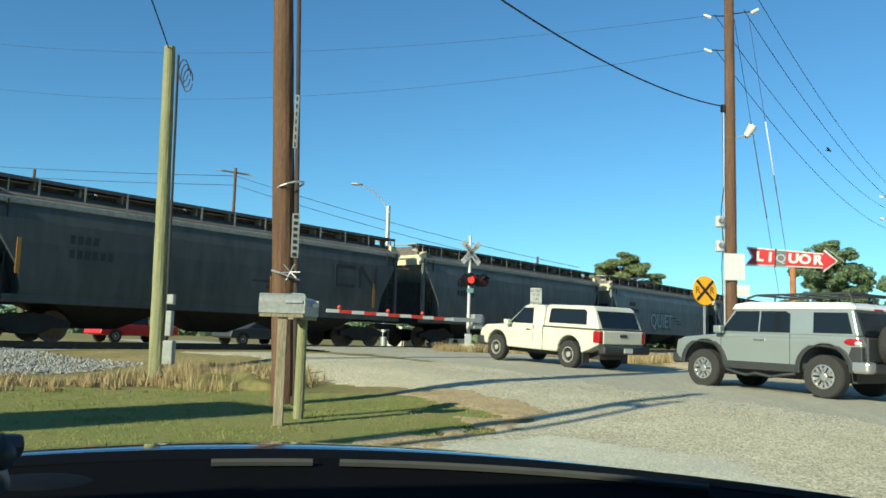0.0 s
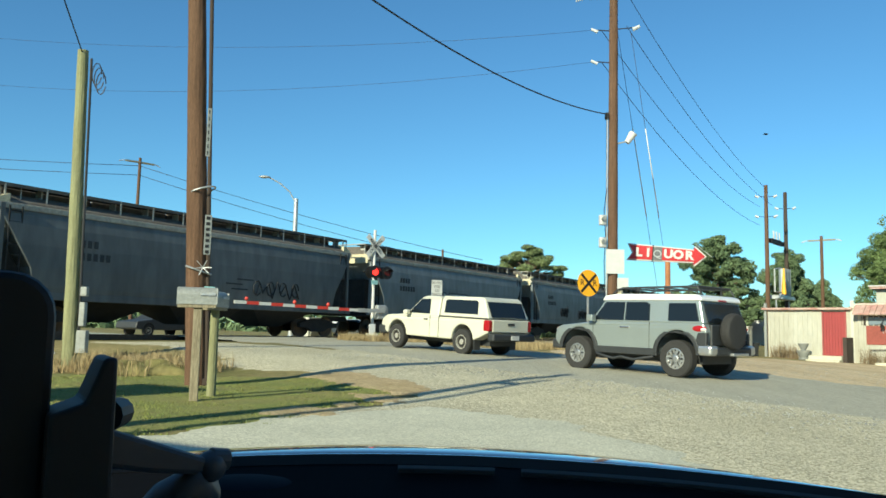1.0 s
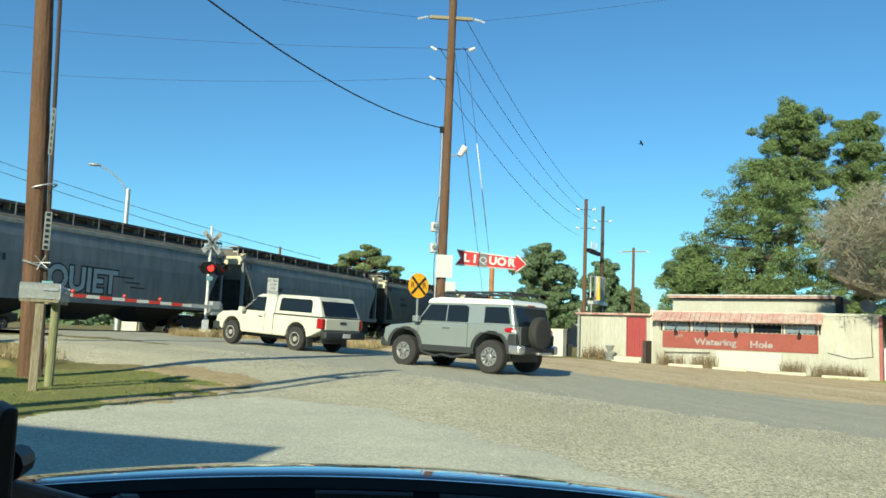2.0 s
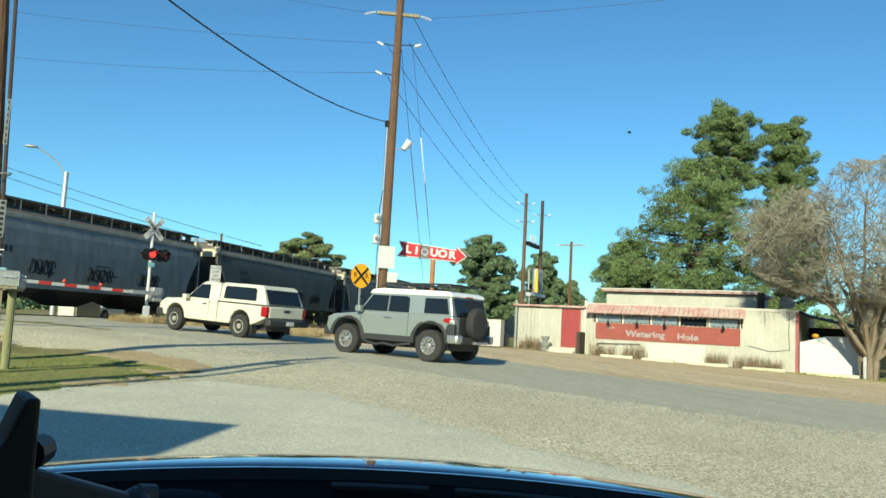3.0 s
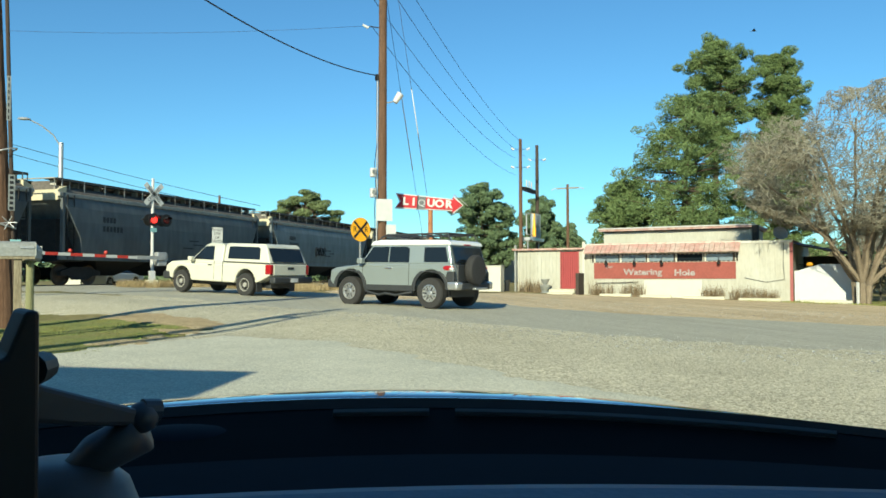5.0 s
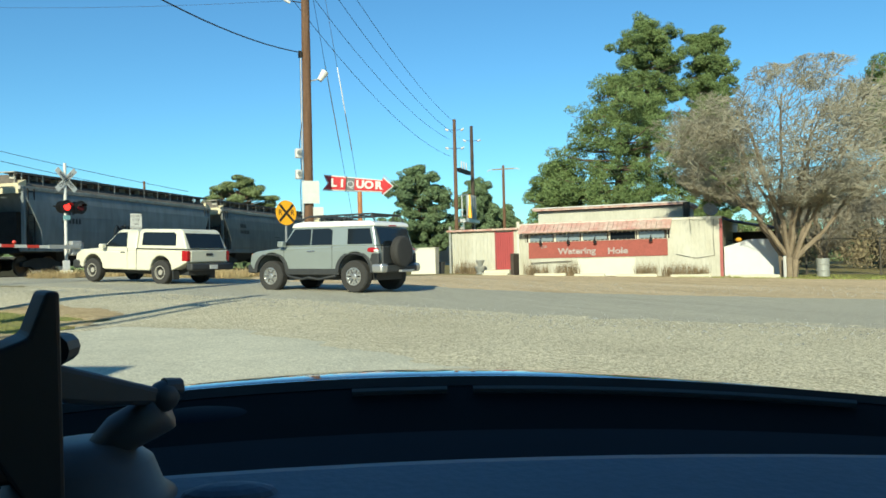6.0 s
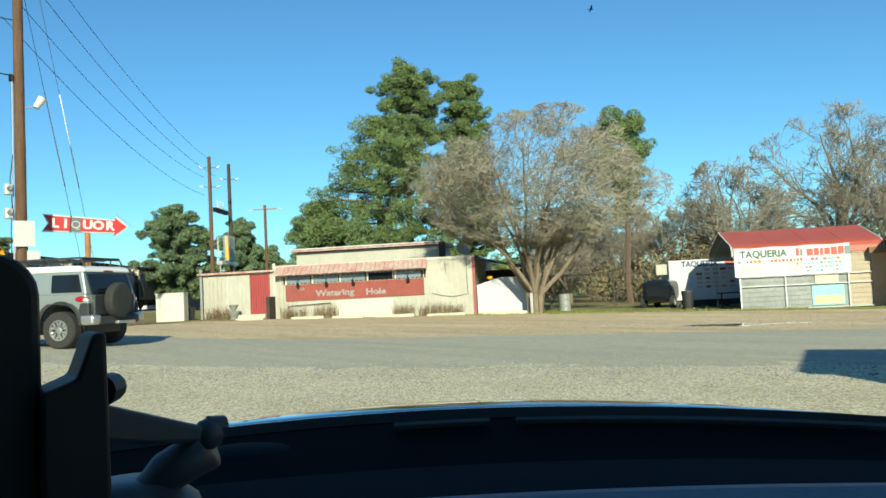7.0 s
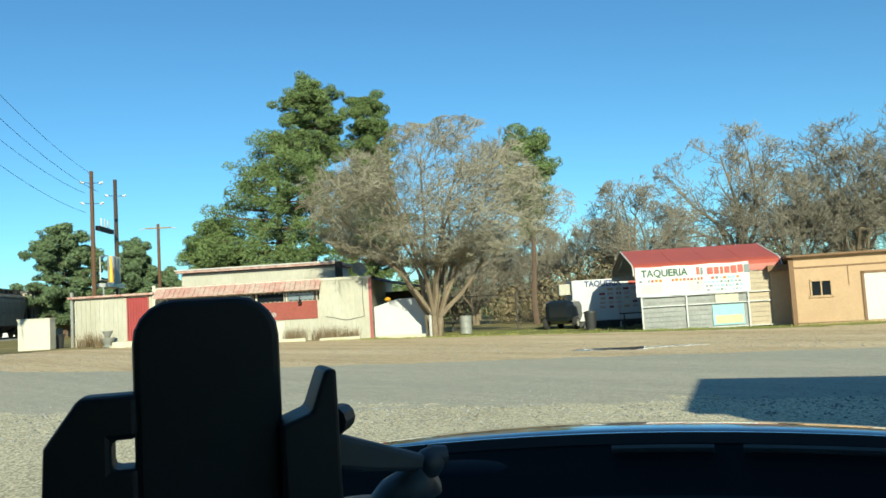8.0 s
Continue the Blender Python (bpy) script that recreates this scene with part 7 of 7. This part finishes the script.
# marker post by the ballast and a scrap of litter
mp = st(4.6, 9.4)
mk = thing("marker_post", Matrix.Translation((mp.x, mp.y, gz(mp.x, mp.y))), "grey metal marker pipe beside the ballast", "post")
part("pipe", cyl(B(), (0, 0, -0.2), (0, 0, 1.15), 0.05, 0.05, 10), GALV, mk)
part("cap", cyl(B(), (0, 0, 1.12), (0, 0, 1.3), 0.075, 0.075, 10), GALV, mk)

# ---- beyond the crossing ----
far_car(pose(-17.5, 41.5, gz(-17.5, 41.5) + 0.02, 0, 0, TH + 180), SIGN_RED, "red pickup truck waiting beyond the track", 1.75, True)
far_car(pose(-11.5, 43.5, gz(-11.5, 43.5) + 0.02, 0, 0, TH + 180), PLASTIC, "dark sedan beyond the track", 1.4)
far_car(pose(-2.0, 56.0, gz(-2.0, 56.0) + 0.02, 0, 0, TH + 180), FJ_WHITE, "white sedan beyond the track", 1.4)
cross = [tuple(st(s, u).xy) for s, u in ((-9.5, -120), (-9.5, 300), (-17.5, 300), (-17.5, -120))]
hb = st(-5.2, 36)
hut = thing("signal_hut", pose(hb.x, hb.y, gz(hb.x, hb.y), 0, 0, TH), "pale green railway equipment box beyond the track", "cabinet")
part("body", box(B(), -1.0, 1.0, -0.5, 0.5, 0, 1.25), WALL_CLEAN, hut, bevel=0.03)
part("door", box(B(), -0.85, 0.85, -0.53, -0.5, 0.15, 1.15), WALL_CLEAN, hut, bevel=0.01)
shed = thing("metal_shed", pose(46.0, 96.0, gz(46, 96), 0, 0, -30), "pale blue-white metal shed far beyond the poles", "building")
part("wall", box(B(), -9, 9, -4, 4, -0.5, 4.6), TRUNK_WHITE, shed)
part("roof", box(B(), -9.3, 9.3, -4.3, 4.3, 4.6, 4.9), GALV, shed)

# ---- unseen blocks added behind the camera, which shade the drive, road and lawn ----
def shade_block(name, corners, h, label):
    t = thing(name, Matrix(), label, "building")
    def loop(bm, z, k):
        c = Vector((sum(p[0] for p in corners) / 4, sum(p[1] for p in corners) / 4))
        return [bm.verts.new((c.x + (p[0] - c.x) * k, c.y + (p[1] - c.y) * k, z)) for p in corners]
    for nm, z0, z1, k, mt in (("wall", -0.6, h - 0.15, 0.93, TAN_WALL), ("roof", h - 0.15, h, 1.0, HOP_ROOF)):
        bm = B()
        a, b = loop(bm, z0, k), loop(bm, z1, k)
        for i in range(4):
            bm.faces.new((a[i], a[(i + 1) % 4], b[(i + 1) % 4], b[i]))
        bm.faces.new(a)
        bm.faces.new(b)
        part(nm, bm, mt, t)
    return t


shade_block("house", [(-4.1, -2.7), (-9.6, -0.05), (-12.5, -6.1), (-7.0, -8.75)], 3.9, "unseen plain tan block added to shade the driveway")
shade_block("road_shade_block", [(10.2, -4.0), (7.0, -5.3), (9.2, -10.4), (12.6, -9.0)], 3.4, "unseen plain tan block added to shade the road")
shade_block("lawn_shade_block", [(-9.75, -1.1), (-11.05, -0.1), (-12.9, -2.5), (-11.6, -3.5)], 6.3, "unseen narrow tall tan block added to shade the lawn")
bp = pole("utility_pole", (-6.2, 0.25, -0.1), (-6.2, 0.25, 8.4), 0.13, 0.11, WOOD_POLE, "wooden utility pole behind the driveway")
# unseen pipe and clamp, added to cast the second parallel shadow line
part("shadow_pipe", cyl(B(), (0.33, -0.24, 0), (0.33, -0.24, 7.6), 0.06, 0.06, 8), GALV, bp)
part("shadow_pipe_clamp", box(B(), 0.0, 0.34, -0.26, 0.0, 6.9, 7.0), GALV, bp)

# ---- the bird ----
BS = 0.45
bird = thing("bird", Matrix(), "dark soaring bird with spread wings", "bird")
part("body", ball(B(), (0, 0, 0), 0.16 * BS, 2.2, 0.8, 0.7, 10, 6), SIGN_BLACK, bird)
for s in (-1, 1):
    bm = B()
    vs = [(0.2, 0, 0.02), (-0.22, 0, 0.02), (-0.14, s * 0.75, 0.16), (0.12, s * 0.72, 0.17), (-0.16, s * 1.05, 0.12), (-0.02, s * 1.08, 0.12)]
    lo = [bm.verts.new(Vector(v) * BS) for v in vs]
    hi = [bm.verts.new(Vector((a, b_, c_ + 0.03)) * BS) for a, b_, c_ in vs]
    for q in ((0, 1, 2, 3), (3, 2, 4, 5)):
        bm.faces.new([lo[i] for i in q])
        bm.faces.new([hi[i] for i in reversed(q)])
    for a, b_ in ((0, 1), (1, 2), (2, 4), (4, 5), (5, 3), (3, 0)):
        bm.faces.new((lo[a], lo[b_], hi[b_], hi[a]))
    part("wing", bm, SIGN_BLACK, bird)
part("tail", box(B(), -0.27, -0.10, -0.05, 0.05, -0.005, 0.01), SIGN_BLACK, bird)

# ---- the car that carries the camera (local x ahead, y to the left, origin at the driver's eye) ----
def own_car():
    t = thing("car_interior", Matrix(), "dark car dashboard and hood seen from the driver's seat", "car")
    n = 28
    ys = [-0.85 + 1.7 * i / n for i in range(n + 1)]

    def strip(name, rows, material, label=""):
        """rows of (x, z, curve, drop) across the car, joined into a surface with a little thickness."""
        bm = B()
        top = [[bm.verts.new((x - c * y * y, y, z - d * y * y)) for y in ys] for x, z, c, d in rows]
        low = [[bm.verts.new((x - c * y * y, y, z - d * y * y - 0.02)) for y in ys] for x, z, c, d in rows]
        for a, b in zip(top, top[1:]):
            for i in range(n):
                bm.faces.new((a[i], a[i + 1], b[i + 1], b[i]))
        for a, b in zip(low, low[1:]):
            for i in range(n):
                bm.faces.new((a[i], b[i], b[i + 1], a[i + 1]))
        for g in (0, -1):
            for i in range(n):
                bm.faces.new((top[g][i], top[g][i + 1], low[g][i + 1], low[g][i]))
        return part(name, bm, material, t, label, smooth=False)

    strip("dash_pad", [(0.30, -0.145, 0.25, 0.03), (0.45, -0.130, 0.25, 0.03), (0.53, -0.126, 0.25, 0.03), (0.555, -0.130, 0.25, 0.03), (0.56, -0.16, 0.25, 0.03)], DASH, "navy vinyl dash pad")
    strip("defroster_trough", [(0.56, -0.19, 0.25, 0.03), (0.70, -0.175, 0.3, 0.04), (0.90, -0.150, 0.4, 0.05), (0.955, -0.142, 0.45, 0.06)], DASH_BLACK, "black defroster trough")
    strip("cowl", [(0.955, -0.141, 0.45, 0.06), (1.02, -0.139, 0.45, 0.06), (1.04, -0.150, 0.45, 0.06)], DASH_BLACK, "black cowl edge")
    hood = strip("hood", [(1.06, -0.160, 0.42, 0.06), (1.12, -0.1490, 0.40, 0.07), (1.3, -0.167, 0.36, 0.08), (1.6, -0.212, 0.32, 0.09), (1.95, -0.29, 0.30, 0.10), (2.15, -0.37, 0.30, 0.10)], HOOD, "glossy dark blue hood")
    hood.data.shade_smooth()
    # added chrome strip draws the bright reflection line at the hood edge
    strip("hood_glint_strip", [(1.025, -0.1425, 0.45, 0.06), (1.04, -0.1415, 0.45, 0.06), (1.045, -0.145, 0.45, 0.06)], CHROME, "thin bright strip standing in for reflections along the hood edge")
    strip("trough_ridge", [(0.66, -0.192, 0.27, 0.033), (0.70, -0.168, 0.28, 0.036), (0.78, -0.158, 0.31, 0.04), (0.82, -0.172, 0.33, 0.043)], TROUGH, "dark navy ridge behind the glare strips")
    # two grey strips stand in for glare reflected in the windscreen
    for y0, y1 in ((-0.52, -0.12), (-0.09, 0.02)):
        glare_path = [(0.925 - 0.43 * y * y, y, -0.141 - 0.056 * y * y) for y in [y0 + (y1 - y0) * i / 10 for i in range(11)]]
        part("glare_strip", tube(B(), glare_path, 0.0045, 6), GLARE_GREY, t, "grey strip standing in for windscreen glare")
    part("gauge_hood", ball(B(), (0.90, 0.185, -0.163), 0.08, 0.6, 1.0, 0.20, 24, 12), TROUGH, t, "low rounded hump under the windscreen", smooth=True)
    part("sensor_dome", ball(B(), (0.49, 0.085, -0.128), 0.017, 0.9, 1.7, 0.4, 16, 8), DASH, t)
    # shell that keeps the cabin dark
    part("roof_panel", box(B(), -1.9, 0.25, -1.05, 0.76, 0.27, 0.31), HEADLINER, t)
    for s in (-1, 1):
        part("side_panel", box(B(), -1.9, 0.5, s * 0.80, s * 0.86, -0.85, -0.16), HOOD, t)
        part("fender", box(B(), 0.5, 2.1, s * 0.76, s * 0.84, -0.80, -0.36), HOOD, t)
        part("pillar", tube(B(), [(0.80, 0.88 if s > 0 else -1.22, -0.24), (0.25, 0.76 if s > 0 else -1.05, 0.28)], 0.03), HOOD, t)
        part("rear_pillar", box(B(), -1.9, -1.2, s * 0.70, s * 0.80, -0.2, 0.28), HOOD, t)
    part("rear_panel", box(B(), -1.95, -1.9, -0.8, 0.8, -0.85, 0.30), HOOD, t)
    part("floor_pan", box(B(), -1.9, 2.1, -0.8, 0.8, -0.88, -0.84), DASH_BLACK, t)
    part("firewall", box(B(), 0.62, 0.66, -0.78, 0.78, -0.85, -0.24), DASH_BLACK, t)
    part("nose", box(B(), 2.1, 2.2, -0.75, 0.75, -0.80, -0.36), HOOD, t, bevel=0.05)
    for x in (1.45, -1.25):
        for y in (-0.75, 0.75):
            m = Matrix.Translation((x, y, -0.84)) @ Matrix.Rotation(radians(90), 4, "X")
            part("wheel", lathe(B(), [(0.2, -0.1), (0.3, -0.1), (0.31, 0), (0.3, 0.1), (0.2, 0.1)], m, 24), TYRE, t)
    return t


def phone_holder():
    t = thing("phone_holder", Matrix(), "black phone holder on a jointed arm stuck to the dashboard", "phone holder")
    # the cradle faces the driver; built round its own centre, then set on the dash
    a = radians(29)
    c = Vector((0.46 * math.cos(a), 0.46 * math.sin(a), -0.019))
    m = Matrix.Translation(c) @ Matrix.Rotation(a, 4, "Z")
    rnd_box = []
    for cy, cz, a0 in ((0.016, 0.038, 0), (-0.016, 0.038, 90), (-0.026, -0.108, 180), (0.026, -0.108, 270)):
        r = 0.022 if cz > 0 else 0.012
        rnd_box += [(cy + r * math.cos(radians(a0 + k * 18)), cz + r * math.sin(radians(a0 + k * 18))) for k in range(6)]
    turn = m @ Matrix.Rotation(radians(90), 4, "Z")
    cr = prism(B(), rnd_box, -0.014, 0.014)
    bmesh.ops.transform(cr, matrix=turn, verts=cr.verts)
    part("cradle", cr, MOUNT_BLACK, t, bevel=0.004)
    cl = prism(B(), [(0.036, 0.012), (0.064, 0.012), (0.081, -0.012), (0.083, -0.060), (0.064, -0.085), (0.036, -0.085), (0.036, -0.026), (0.049, -0.026), (0.049, -0.011), (0.036, -0.011)], -0.016, 0.010)
    bmesh.ops.transform(cl, matrix=m @ Matrix(((0, 1, 0, 0), (1, 0, 0, 0), (0, 0, 1, 0), (0, 0, 0, 1))), verts=cl.verts)
    part("side_clamp", cl, MOUNT_BLACK, t, bevel=0.003)
    cl = prism(B(), [(-0.036, -0.010), (-0.052, -0.004), (-0.060, 0.018), (-0.066, 0.018), (-0.067, -0.085), (-0.050, -0.085), (-0.036, -0.060)], -0.03, 0.012)
    bmesh.ops.transform(cl, matrix=m @ Matrix(((0, 1, 0, 0), (1, 0, 0, 0), (0, 0, 1, 0), (0, 0, 0, 1))), verts=cl.verts)
    part("side_clamp", cl, MOUNT_BLACK, t, bevel=0.002)
    part("foot", box(B(), -0.02, 0.02, -0.06, 0.06, -0.12, -0.10, m), MOUNT_BLACK, t, bevel=0.008)
    arm = B()
    p0, p1 = m @ Vector((0.02, -0.062, -0.024)), m @ Vector((0.03, -0.131, -0.049))
    d = (p1 - p0).normalized()
    q = d.to_track_quat("X", "Z").to_matrix().to_4x4()
    L = (p1 - p0).length
    prism(arm, [(0, -0.018), (L * 0.5, -0.013), (L, -0.005), (L, 0.004), (0, 0.004)], -0.006, 0.006)
    bmesh.ops.transform(arm, matrix=Matrix.Translation(p0) @ q, verts=arm.verts)
    part("arm", arm, MOUNT_GREY, t, bevel=0.003)
    part("pivot", cyl(B(), m @ Vector((0.0, -0.066, -0.014)), m @ Vector((0.02, -0.076, -0.014)), 0.009, 0.008, 12), MOUNT_BLACK, t)
    part("joint", ball(B(), p1, 0.0095, u=14, v=10), MOUNT_GREY, t, smooth=True)
    part("knob", cyl(B(), p1 + Vector((0, 0, 0.004)), p1 + d * 0.011 + Vector((0, 0, 0.007)), 0.007, 0.0065, 12), MOUNT_GREY, t)
    p2 = m @ Vector((0.055, -0.090, -0.098))
    part("lower_arm", tube(B(), [p1 + Vector((0, 0, -0.008)), p1.lerp(p2, 0.5) + Vector((0.0, 0.0, 0.004)), p2], 0.013, 12), MOUNT_GREY, t, smooth=True)
    part("suction_base", lathe(B(), [(0.052, -0.010), (0.054, 0.0), (0.046, 0.006), (0.040, 0.022), (0.026, 0.034), (0.012, 0.036)], Matrix.Translation((p2.x, p2.y, -0.128)), 28), MOUNT_GREY, t, smooth=True)
    part("suction_lever", box(B(), -0.012, 0.012, 0.02, 0.062, -0.108, -0.098, Matrix.Translation((p2.x, p2.y, 0)) @ Matrix.Rotation(radians(40), 4, "Z")), MOUNT_BLACK, t, bevel=0.003)
    return t


CAR = own_car()
HOLDER = phone_holder()
# heading to the right of north, and how far the car sits above its usual place under the eye
CAR_ROWS = [(0, -16.0, -0.002), (0.5, -9.0, -0.002), (1, 3.2, -0.016), (1.5, 6.7, -0.026), (2, 9.4, -0.042), (2.2, 10.6, -0.043), (3.5, 16.2, -0.043), (4, 16.3, -0.035), (4.5, 14.0, -0.018), (4.7, 14.0, -0.015), (5.8, 17.5, -0.012), (6, 19.5, -0.010), (6.5, 29.6, -0.005), (7, 38.5, -0.011), (7.5, 48.5, -0.016), (8, 59.6, -0.028)]


def motions():
    rows = []
    for (t, h, dz), (_, eye, target, roll) in zip(CAR_ROWS, PATH):
        rows.append((t, pose(eye[0], eye[1], eye[2] + dz, 0, 0, 90 - h)))
    walk(CAR, rows)
    walk(HOLDER, rows)
    for car, u in TRAIN:
        keys = []
        for i in range(9):
            p = st(-1.6, u - TRAIN_V * i, RAIL_TOP)
            keys.append((float(i), pose(p.x, p.y, p.z, 0, 0, TH)))
        walk(car, keys)
    fl = [(0.0, 27.3, 59.2, 15.9), (1.0, 29.4, 54.6, 16.3), (2.0, 30.9, 48.9, 15.9), (3.5, 34.9, 44.9, 16.6), (4.0, 36.9, 43.9, 17.2), (5.5, 43.0, 38.5, 19.3), (7.0, 49.8, 32.6, 21.6), (7.5, 52.7, 29.6, 22.6), (8.0, 55.6, 26.6, 23.6)]
    keys = []
    for i, (t, x, y, z) in enumerate(fl):
        keys.append((t, pose(x, y, z, 12 if i % 2 else -10, 0, -42)))
    walk(bird, keys)


motions()
